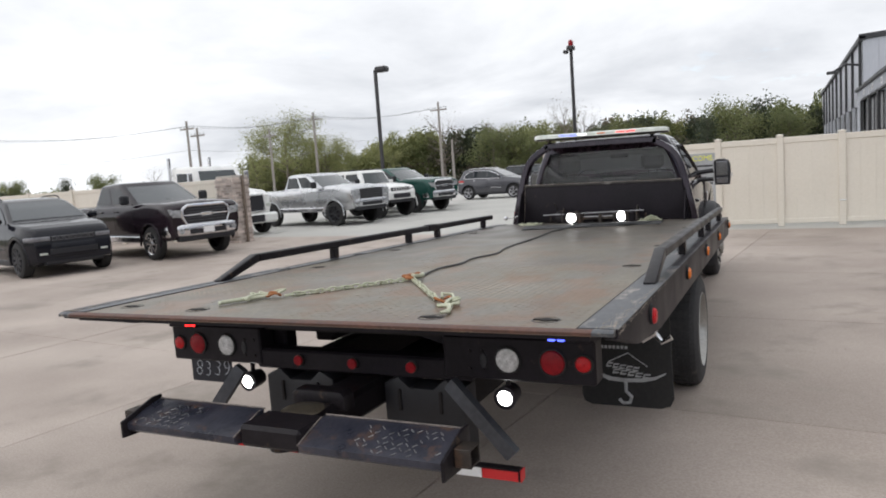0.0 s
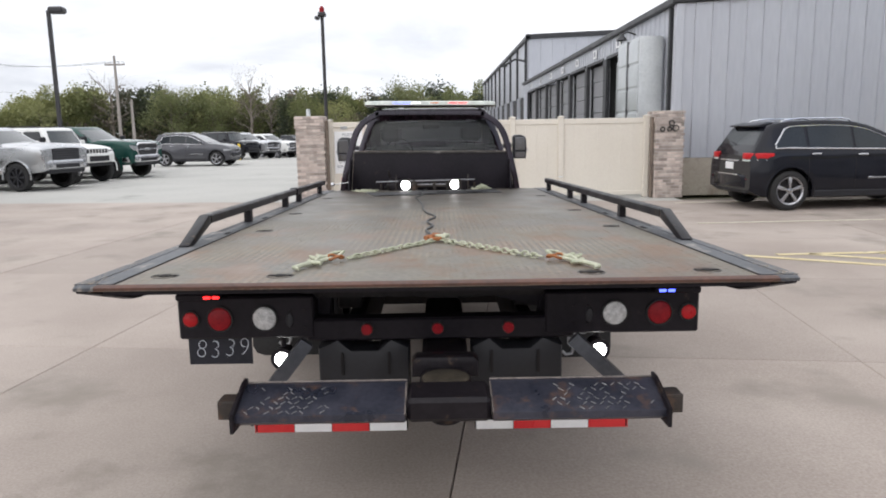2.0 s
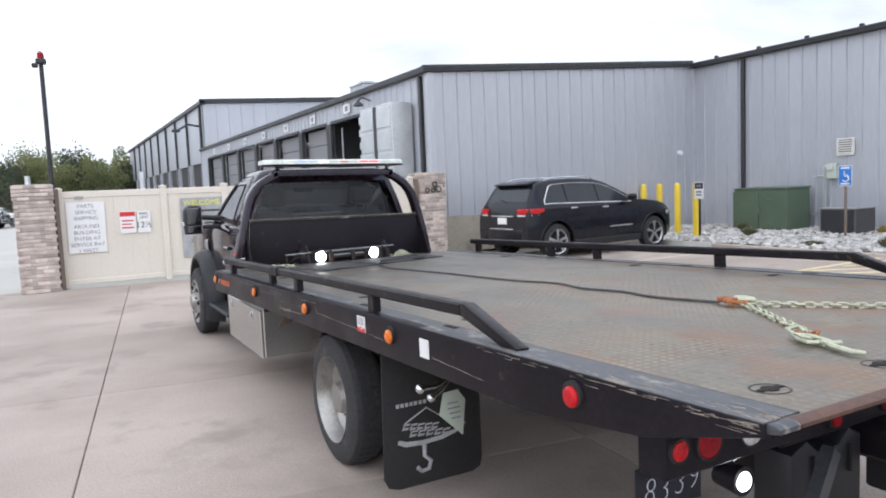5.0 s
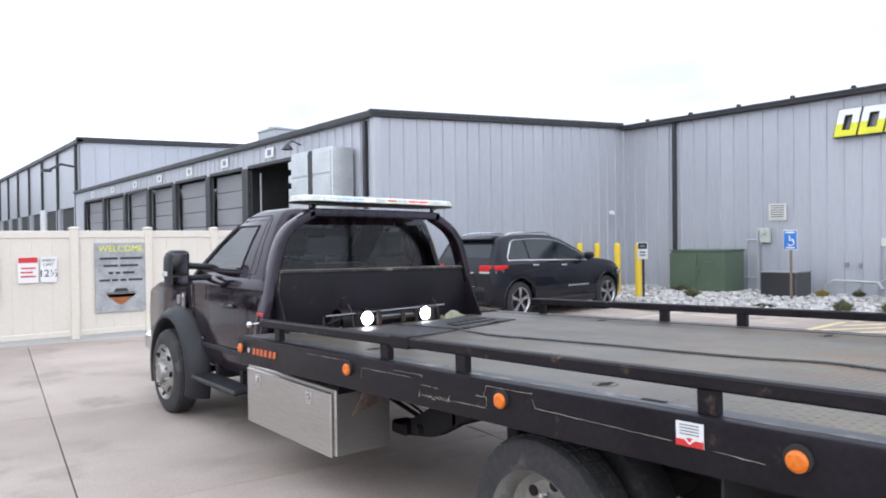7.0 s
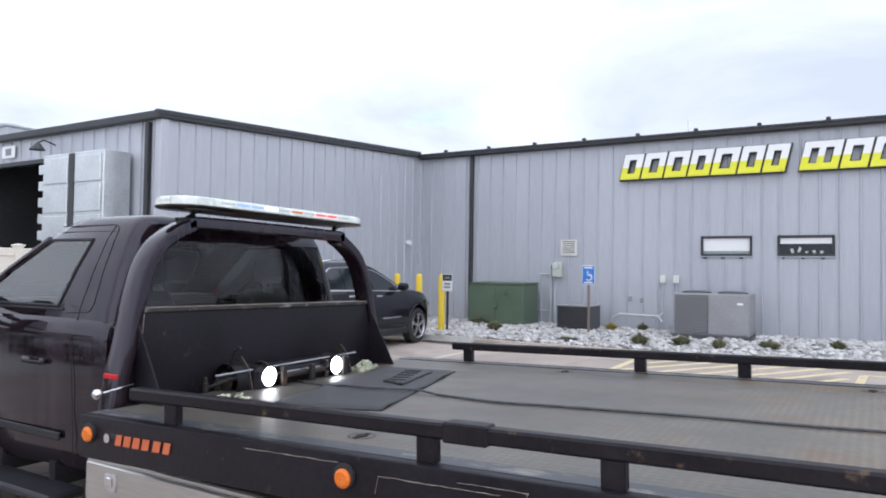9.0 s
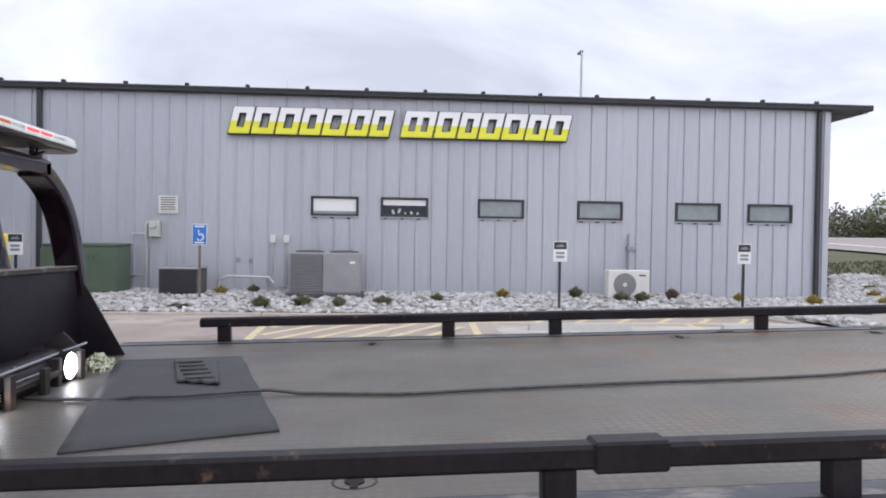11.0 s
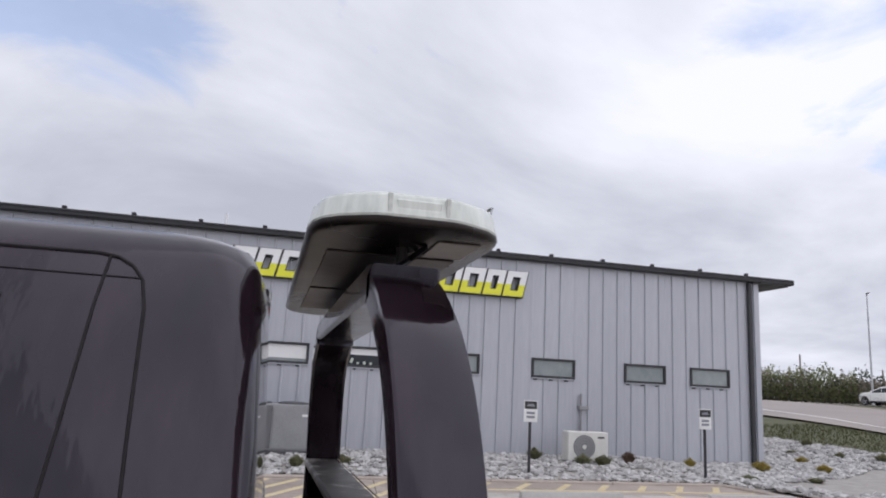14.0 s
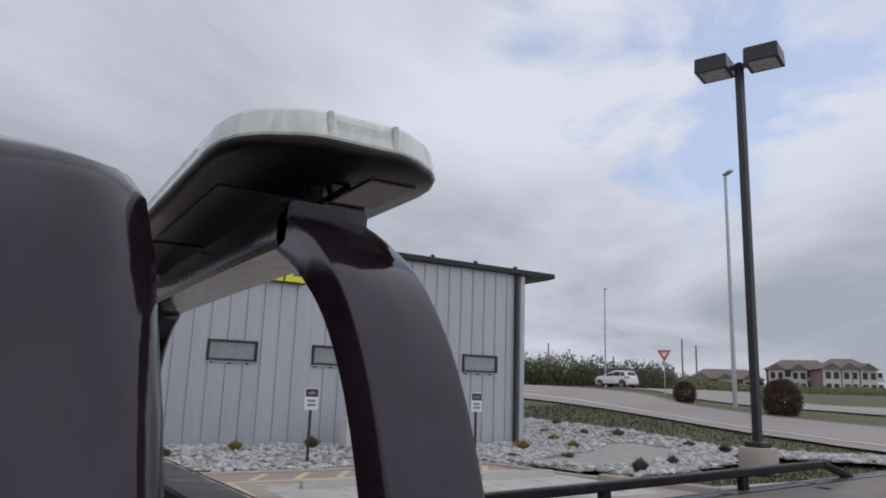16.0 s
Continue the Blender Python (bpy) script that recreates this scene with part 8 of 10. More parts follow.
words("12\u00bd", -1.125, 1.17, 0.17, "sign_black", lim)
ban = notice("banner", -0.40, 0.47, 0.44, 1.68, "banner_grey", "grey printed banner with a yellow headline on the fence")
words("WELCOME", 0.035, 1.57, 0.155, "letter_yellow", ban)
for z_, spans in ((1.40, ((-0.32, -0.02), (0.02, 0.40))), (1.27, ((-0.26, -0.02), (0.02, 0.33))), (1.14, ((-0.18, -0.10), (-0.06, 0.02), (0.06, 0.26))), (1.01, ((-0.33, -0.16), (-0.12, -0.02), (0.02, 0.12), (0.16, 0.40)))):
    bars(ban, "word_bar", "trim_dark", Matrix.Translation((0, FY - 0.052, 0)), [(a_, b_, z_) for a_, b_ in spans], 0.04)
part("ornament", Shape().prism([(-0.10, 0.80), (0.16, 0.80), (0.12, 0.86), (-0.06, 0.86)], FY - 0.056, FY - 0.052, "y").prism([(-0.24, 0.775), (0.30, 0.775), (0.26, 0.79), (-0.20, 0.79)], FY - 0.056, FY - 0.052, "y"), "trim_dark", ban)
part("ornament", Shape().prism([(-0.17, 0.70), (0.24, 0.70), (0.28, 0.76), (0.13, 0.62), (0.03, 0.56), (-0.08, 0.62), (-0.22, 0.76)], FY - 0.056, FY - 0.052, "y"), "rust_orange", ban)
solid("fence_mark", Shape().box(-2.36, -2.2, FY - 0.04, FY - 0.031, 1.74, 1.80), "banner_grey", "small worn plate on the fence", "sign")
solid("gate_handle", Shape().tube([(2.86, FY - 0.07, 0.52), (2.98, FY - 0.07, 0.52)], 0.012, 6), "galvanised", "small gate latch on the fence", "latch")

# twin-head lamp by the verge
tw = thing("lot_lamp", "dark bronze twin-head lot lamp on a concrete base", "street lamp")
TX, TY = 8.5, -8.4
part("base", Shape().lathe([(0, 0.42), (0.50, 0.42), (0.55, 0.40), (0.55, 0.001)], 28, Matrix.Translation((TX, TY, -0.02)), "z"), "concrete_base", tw, "round concrete base")
part("pole_foot", Shape().box(TX - 0.22, TX + 0.22, TY - 0.22, TY + 0.22, 0.53, 0.66, 0.03), "pole_bronze", tw)
part("pole", Shape().box(TX - 0.085, TX + 0.085, TY - 0.085, TY + 0.085, 0.6, 9.85, 0.015), "pole_bronze", tw)
for d in (-1, 1):
    mm = Matrix.Translation((TX, TY, 9.74)) @ Matrix.Rotation(radians(21), 4, "Z")
    part("arm", Shape().box(0.03, d * 0.24, -0.05, 0.05, -0.04, 0.07, 0.01), "pole_bronze", tw, m=mm)
    hd = part("lamp_head", Shape().loft([[(d * 0.59 + u * w, v * w, z) for u, v in ((-1, -1), (1, -1), (1, 1), (-1, 1))] for z, w in ((0.0, 0.40), (0.36, 0.385), (0.39, 0.35), (0.39, 0.05))]), "pole_bronze", tw, "box-shaped lamp head", m=mm @ Matrix.Translation((0, 0, -0.06)))
    part("lens", Shape().box(d * 0.59 - 0.31, d * 0.59 + 0.31, -0.31, 0.31, -0.012, 0.002), "lens_flat", hd, "flat pale lens")

# ---- vehicles ----
def wheel_parts(car, x, y, r, w, side, rim_m, spokes=5, rim_part=0.66):
    x0, x1 = (x - w, x) if side > 0 else (x, x + w)
    rr = r * rim_part
    prof = [(0.04 * w, rr), (0.0, rr + 0.3 * (r - rr)), (0.03 * w, r - 0.04), (0.14 * w, r - 0.006), (0.25 * w, r), (0.75 * w, r), (0.86 * w, r - 0.006), (0.97 * w, r - 0.04), (w, rr + 0.3 * (r - rr)), (0.96 * w, rr)]
    wh = part("wheel", Shape().lathe(prof, 28, Matrix.Translation((x0, y, r))), "rubber", car, "black tyre")
    mm = Matrix.Translation((x, y, r)) @ Matrix.Diagonal((side, 1, 1, 1))
    s = Shape().lathe([(-0.01, rr + 0.004), (0.004, rr), (-0.015, rr - 0.025), (-0.05, rr - 0.03)], 28, mm)
    for k in range(spokes):
        a = 2 * math.pi * k / spokes
        s.prism([(-0.022, 0.04), (0.022, 0.04), (0.038, rr - 0.015), (-0.038, rr - 0.015)], -0.045, -0.006, "x", 0.006, mm @ Matrix.Rotation(a, 4, "X"))
    s.add(*[(q.v, q.f) for q in [Shape().lathe([(-0.05, 0.06), (0.0, 0.055), (0.004, 0.03), (0.006, 0.001)], 16, mm)]][0])
    part("rim", s, rim_m, wh, "spoked rim")
    part("brake_disc", Shape().lathe([(-0.07, rr - 0.03), (-0.07, 0.001)], 20, mm), "undercarriage", wh)


def quad_on(rings, side, f0, f1, g0, g1, off):
    """A pane on one flank of a greenhouse: f along it, g up it, standing off by off."""
    def P(f, g):
        a, b, c, d = rings[side]
        p = (a.lerp(b, f)).lerp(d.lerp(c, f), g)
        return p
    n = (rings[side][1] - rings[side][0]).cross(rings[side][3] - rings[side][0]).normalized()
    return [tuple(P(f, g) + n * off) for f, g in ((f0, g0), (f1, g0), (f1, g1), (f0, g1))]


def body_shape(hw, rear, front, ya, yf, R, r, zb, belt, hood, gy, kind):
    """The lower body, lofted from tail to nose: barrel sides, rounded ends and wheel arches."""
    if kind == "pickup":
        top = [(rear, belt - 0.06), (rear + 0.05, belt - 0.02), (gy[0] - 0.02, belt - 0.02), (gy[0] + 0.02, belt + 0.01), (gy[1] - 0.05, belt + 0.02), (gy[1] + 0.2, hood + 0.05), (front - 0.35, hood), (front - 0.10, hood - 0.05), (front, hood - 0.14)]
    else:
        top = [(rear, belt - 0.26), (rear + 0.06, belt - 0.12), (gy[0] + 0.05, belt), (gy[1] - 0.05, belt + 0.02), (gy[1] + 0.2, hood + 0.06), (front - 0.55, hood), (front - 0.22, hood - 0.07), (front - 0.06, hood - 0.17), (front, hood - 0.30)]

    def along(table, y):
        for (y0, v0), (y1, v1) in zip(table, table[1:]):
            if y <= y1:
                return v0 + (v1 - v0) * max(0, min(1, (y - y0) / (y1 - y0)))
        return table[-1][1]

    ys = {rear, rear + 0.03, rear + 0.09, rear + 0.2, front, front - 0.03, front - 0.09, front - 0.2, front - 0.4}
    ys |= {gy[0] - 0.03, gy[0] + 0.03, gy[1] - 0.05, gy[1] + 0.1, gy[1] + 0.25}
    for c in (ya, yf):
        ys |= {c + (R + 0.004) * s_ for s_ in (-1, 1)} | {c + R * math.cos(math.radians(15 * k)) for k in range(13)}
    rings = []
    for y in sorted(v for v in ys if rear <= v <= front):
        lo = zb + 0.02
        if y < rear + 0.2:
            lo += 0.10 * (1 - (y - rear) / 0.2)
        if y > front - 0.25:
            lo += 0.08 * (1 - (front - y) / 0.25)
        for c in (ya, yf):
            if abs(y - c) < R:
                lo = max(lo, r + math.sqrt(R * R - (y - c) ** 2))
        t = max(along(top, y), lo + 0.06)
        end = min(y - rear, front - y)
        w = hw * (1 - 0.10 * max(0, 1 - end / 0.35) ** 2)
        mid = zb + 0.62 * (belt - zb)
        half = []
        for f in (0, 0.06, 0.25, 0.5, 0.72, 0.86, 0.94, 0.98, 1.0):
            z = lo + f * (t - lo)
            x = w * (1 - 0.10 * ((z - mid) / 0.6) ** 2)
            x -= {0: 0.02, 0.94: 0.012, 0.98: 0.045, 1.0: 0.11}.get(f, 0)
            half.append((x, z))
        rings.append([(x, y, z) for x, z in half] + [(0, y, t + 0.045 if y > gy[1] else t + 0.02)] + [(-x, y, z) for x, z in half[::-1]])
    return Shape().loft(rings)


def vehicle(name, label, m, paint, L, W, wb, fo, r, zb, belt, hood, H, gy, ry, kind="suv", rim="alloy", chrome_front=False, windows=((0.04, 0.34), (0.38, 0.66), (0.70, 0.95)), trim="glass_dark", dark_rim=False, plate_rear=True, spokes=5, glass="glass_dark", group=""):
    """A road vehicle, nose towards +y, standing on z = 0 with its axles at -wb/2 and +wb/2."""
    car = thing(name, label, "pickup truck" if kind == "pickup" else "car", group, m=m)
    hw = W / 2
    ya, yf = -wb / 2, wb / 2
    rear, front = -(L - fo - wb / 2), wb / 2 + fo
    R = r + 0.075
    nose = hood - 0.10
    body = part("body", body_shape(hw, rear, front, ya, yf, R, r, zb, belt, hood, gy, kind), paint, car, "painted body", 32)
    part("floor", Shape().box(-hw + 0.12, hw - 0.12, ya - 0.2, yf + 0.2, zb - 0.02, zb + 0.12), "undercarriage", car)
    for y in (ya, yf):
        part("wheel_well", Shape().box(-hw + 0.20, hw - 0.20, y - R + 0.02, y + R - 0.02, zb + 0.02, r + R - 0.06), "undercarriage", car)
    # greenhouse
    wb_, wr = hw - 0.06, hw - 0.20
    def bow(f):
        return 0.10 * (1 - f * f)
    def ring(z, y0, y1, w, c):
        p = []
        for sx, sy, a0 in ((1, 1, 0), (-1, 1, 90), (-1, -1, 180), (1, -1, 270)):
            for k in range(4):
                a = math.radians(a0 + 30 * k)
                p.append((sx * (w - c) + c * math.cos(a), (y1 - c if sy > 0 else y0 + c) + c * math.sin(a), z))
            if a0 in (0, 180):
                for k in (0.6, 0.2, -0.2, -0.6):
                    p.append((sx * k * (w - c), (y1 + bow(k) if sy > 0 else y0 - 0.5 * bow(k)), z))
        return p
    top = H - 0.06
    gh = part("cab", Shape().loft([ring(belt - 0.03, gy[0], gy[1], wb_, 0.08), ring(top, ry[0], ry[1], wr, 0.12), ring(H - 0.015, ry[0] + 0.07, ry[1] - 0.07, wr - 0.07, 0.12), ring(H, ry[0] + 0.2, ry[1] - 0.2, wr - 0.2, 0.12)]), paint, car, "roof and pillars", 40)
    V = Vector
    b0, b1 = belt, top - 0.02
    def lerp_y(z):
        f = (z - belt + 0.03) / (top - belt + 0.03)
        return gy[0] + (ry[0] - gy[0]) * f, gy[1] + (ry[1] - gy[1]) * f, wb_ + (wr - wb_) * f
    (y00, y01, w0), (y10, y11, w1) = lerp_y(b0), lerp_y(b1)
    flanks = {"left": (V((-w0, y01 - 0.05, b0)), V((-w0, y00 + 0.05, b0)), V((-w1, y10 + 0.05, b1)), V((-w1, y11 - 0.05, b1))),
              "right": (V((w0, y00 + 0.05, b0)), V((w0, y01 - 0.05, b0)), V((w1, y11 - 0.05, b1)), V((w1, y10 + 0.05, b1))),
              "rear": (V((-w0 + 0.05, y00, b0)), V((w0 - 0.05, y00, b0)), V((w1 - 0.05, y10, b1)), V((-w1 + 0.05, y10, b1))),
              "front": (V((w0 - 0.05, y01, b0)), V((-w0 + 0.05, y01, b0)), V((-w1 + 0.05, y11, b1)), V((w1 - 0.05, y11, b1)))}
    for f0, f1 in windows:
        q = quad_on(flanks, "right", f0, f1, 0.10, 0.90, 0.008)
        part("side_window", Shape().add(q, [(0, 1, 2, 3)]), glass, gh, smooth=None)
        q = quad_on(flanks, "left", 1 - f1, 1 - f0, 0.10, 0.90, 0.008)
        part("side_window", Shape().add(q, [(0, 1, 2, 3)]), glass, gh, smooth=None)
    pane = []
    for j in range(2):
        z = b0 + (0.05, 0.93)[j] * (b1 - b0)
        _, yz, wz = lerp_y(z)
        pane.append([(f * (wz - 0.13), yz + bow(f) * 0.98 + 0.012, z + 0.006) for f in [1 - k / 5 for k in range(11)]])
    part("windscreen", Shape().add(pane[0] + pane[1], [(k, k + 1, k + 12, k + 11) for k in range(10)]), "glass_screen", gh, smooth=60)
    part("wiper", Shape().tube([(-0.5, lerp_y(b0 + 0.05)[1] + 0.10, b0 + 0.05), (0.05, lerp_y(b0 + 0.09)[1] + 0.125, b0 + 0.09)], 0.012, 5), "plastic_black", gh)
    part("rear_window", Shape().add(quad_on(flanks, "rear", 0.06, 0.94, 0.15, 0.92, 0.010), [(0, 1, 2, 3)]), "glass_dark", gh, smooth=None)
    if trim != "glass_dark":
        for sd in ("right", "left"):
            a, b, c, d = (V(p) for p in quad_on(flanks, sd, windows[0][0] - 0.01 if sd == "right" else 1 - windows[-1][1] - 0.01, windows[-1][1] + 0.01 if sd == "right" else 1 - windows[0][0] + 0.01, 0.07, 0.93, 0.012))
            part("window_trim", Shape().tube([a, b, c, d], 0.017, 6, True), trim, gh, "bright window trim")
    for x in (-1, 1):
        for y in (ya, yf):
            wheel_parts(car, x * (hw - 0.01), y, r, 0.24, x, "plastic_black" if dark_rim else rim, spokes)
        if kind == "pickup":
            part("headlamp", Shape().prism([(x * (hw - 0.44), nose - 0.30), (x * (hw - 0.10), nose - 0.27), (x * (hw - 0.065), nose - 0.05), (x * (hw - 0.42), nose - 0.07)], front - 0.30, front + 0.008, "y", 0.04), "headlamp_lens", car, "headlamp")
            part("fog_lamp", Shape().cyl((x * (hw - 0.30), front + 0.05, zb + 0.235), (x * (hw - 0.30), front + 0.068, zb + 0.235), 0.065, seg=18), "headlamp_lens", car)
        else:
            part("headlamp", Shape().prism([(x * (hw - 0.46), nose - 0.19), (x * (hw - 0.13), nose - 0.13), (x * (hw - 0.06), nose - 0.05), (x * (hw - 0.46), nose - 0.11)], front - 0.42, front - 0.035, "y", 0.03), "lamp_smoked" if dark_rim else "headlamp_lens", car, "slim headlamp")
        tl = part("tail_lamp", Shape().box(x * (hw - 0.22), x * (hw + 0.006), rear - 0.01, rear + 0.30, belt - 0.26, belt - 0.12, 0.04) if kind != "pickup" else Shape().box(x * (hw - 0.14), x * (hw + 0.005), rear - 0.015, rear + 0.06, belt - 0.42, belt - 0.08, 0.02), "lamp_red_bright", car, "red tail lamp")
        part("wing_mirror", Shape().box(x * (hw - 0.02), x * (hw + 0.20), gy[1] - 0.32, gy[1] - 0.16, belt + 0.02, belt + (0.26 if kind == "pickup" else 0.18), 0.04), paint if kind != "pickup" else "plastic_black", car)
        for y in (gy[1] - 0.95, gy[1] - 1.85):
            if y > gy[0] + 0.1:
                part("door_handle", Shape().box(x * (hw - 0.02), x * (hw + 0.018), y - 0.09, y + 0.09, belt - 0.18, belt - 0.145, 0.008), "chrome" if trim != "glass_dark" else paint, car)
        part("sill", Shape().box(x * (hw - 0.10), x * (hw + 0.012), ya + R + 0.02, yf - R - 0.02, zb - 0.02, zb + 0.14, 0.02), "plastic_black" if kind != "pickup" else "chrome", car)
        for yd in [gy[1] - 0.12, gy[1] - 1.12] + ([gy[1] - 2.05] if gy[0] < gy[1] - 2.2 else []):
            part("door_gap", Shape().tube([(x * (hw * (1 - 0.10 * ((z_ - (zb + 0.62 * (belt - zb))) / 0.6) ** 2) - 0.001), yd, z_) for z_ in [zb + 0.12 + (belt - zb - 0.18) * k / 5 for k in range(6)]], 0.004, 5), "undercarriage", car, smooth=None)
        if kind == "suv":
            part("roof_rail", Shape().tube([(x * (wr - 0.06), ry[0] + 0.25, H + 0.0), (x * (wr - 0.06), ry[0] + 0.35, H + 0.04), (x * (wr - 0.06), ry[1] - 0.35, H + 0.04), (x * (wr - 0.06), ry[1] - 0.25, H)], 0.016, 6), "chrome" if trim != "glass_dark" else "plastic_black", gh)
        if True:
            for y in (ya, yf):
                lip = [(y + (R + 0.01) * math.cos(a), r + (R + 0.01) * math.sin(a)) for a in [math.radians(-8 + 14 * k) for k in range(15)]]
                part("arch_lip", Shape().tube([(x * (hw - 0.012), p, q_) for p, q_ in lip], 0.026, 6), paint, car)
    gr = part("grille", Shape().box(-0.58 if kind == "pickup" else -0.55, 0.58 if kind == "pickup" else 0.55, front - 0.06, front + 0.012, nose - (0.44 if kind == "pickup" else 0.18), nose - 0.02, 0.02), "plastic_black", car, "dark grille")
    if chrome_front:
        hexa = [(-0.50, nose + 0.01), (0.50, nose + 0.01), (0.62, nose - 0.07), (0.64, nose - 0.26), (0.54, nose - 0.46), (-0.54, nose - 0.46), (-0.64, nose - 0.26), (-0.62, nose - 0.07)]
        part("grille_frame", Shape().tube([(u, front + 0.02 - 0.05 * abs(u), w_) for u, w_ in hexa], 0.042, 8, True), "chrome", gr)
        part("grille_bar", Shape().box(-0.60, -0.13, front + 0.008, front + 0.03, nose - 0.245, nose - 0.205, 0.01).box(0.13, 0.60, front + 0.008, front + 0.03, nose - 0.245, nose - 0.205, 0.01).box(-0.15, 0.15, front + 0.008, front + 0.034, nose - 0.27, nose - 0.18, 0.02), "chrome", gr)
    for k in range(5 if kind == "pickup" else 7):
        if kind == "pickup":
            part("grille_bar", Shape().box(-0.55, 0.55, front + 0.006, front + 0.018, nose - 0.09 - 0.07 * k, nose - 0.075 - 0.07 * k), "ac_dark", gr)
        else:
            part("grille_bar", Shape().box(-0.5 + 0.152 * k, -0.46 + 0.152 * k, front + 0.006, front + 0.02, nose - 0.17, nose - 0.03, 0.004), paint, gr)
    plan = [(-hw + 0.02, front - 0.42), (-hw + 0.04, front - 0.18), (-hw + 0.22, front + 0.0), (-0.45, front + 0.055), (0.45, front + 0.055), (hw - 0.22, front + 0.0), (hw - 0.04, front - 0.18), (hw - 0.02, front - 0.42)]
    part("front_bumper", Shape().prism(plan, zb + 0.10, zb + (0.40 if kind == "pickup" else 0.44), "z", 0.045), "chrome" if chrome_front else paint, car, smooth=45)
    part("bumper_grille", Shape().box(-0.5, 0.5, front + 0.045, front + 0.060, zb + 0.15, zb + (0.27 if kind == "pickup" else 0.34), 0.01), "plastic_black", car)
    part("chin", Shape().box(-hw + 0.25, hw - 0.25, front - 0.2, front + 0.02, zb - 0.02, zb + 0.13, 0.03), "plastic_black", car)
    part("rear_bumper", Shape().box(-hw + 0.03, hw - 0.03, rear - 0.08, rear + 0.12, zb + 0.12, zb + 0.38, 0.05), "chrome" if kind == "pickup" else "plastic_black", car)
    if kind != "suv" or plate_rear:
        part("number_plate", Shape().box(-0.15, 0.15, rear - 0.045, rear - 0.02, zb + 0.46, zb + 0.61, 0.005) if plate_rear else Shape().box(-0.15, 0.15, front + 0.064, front + 0.075, zb + 0.16, zb + 0.31), "sign_white", car, "plain plate")
    if kind == "pickup":
        part("bed_liner", Shape().box(-hw + 0.10, hw - 0.10, rear + 0.08, gy[0] - 0.06, belt - 0.03, belt - 0.024), "plastic_black", car)
    return car


def table(rows, y):
    for (y0, v0), (y1, v1) in zip(rows, rows[1:]):
        if y <= y1:
            return v0 + (v1 - v0) * max(0.0, min(1.0, (y - y0) / (y1 - y0)))
    return rows[-1][1]


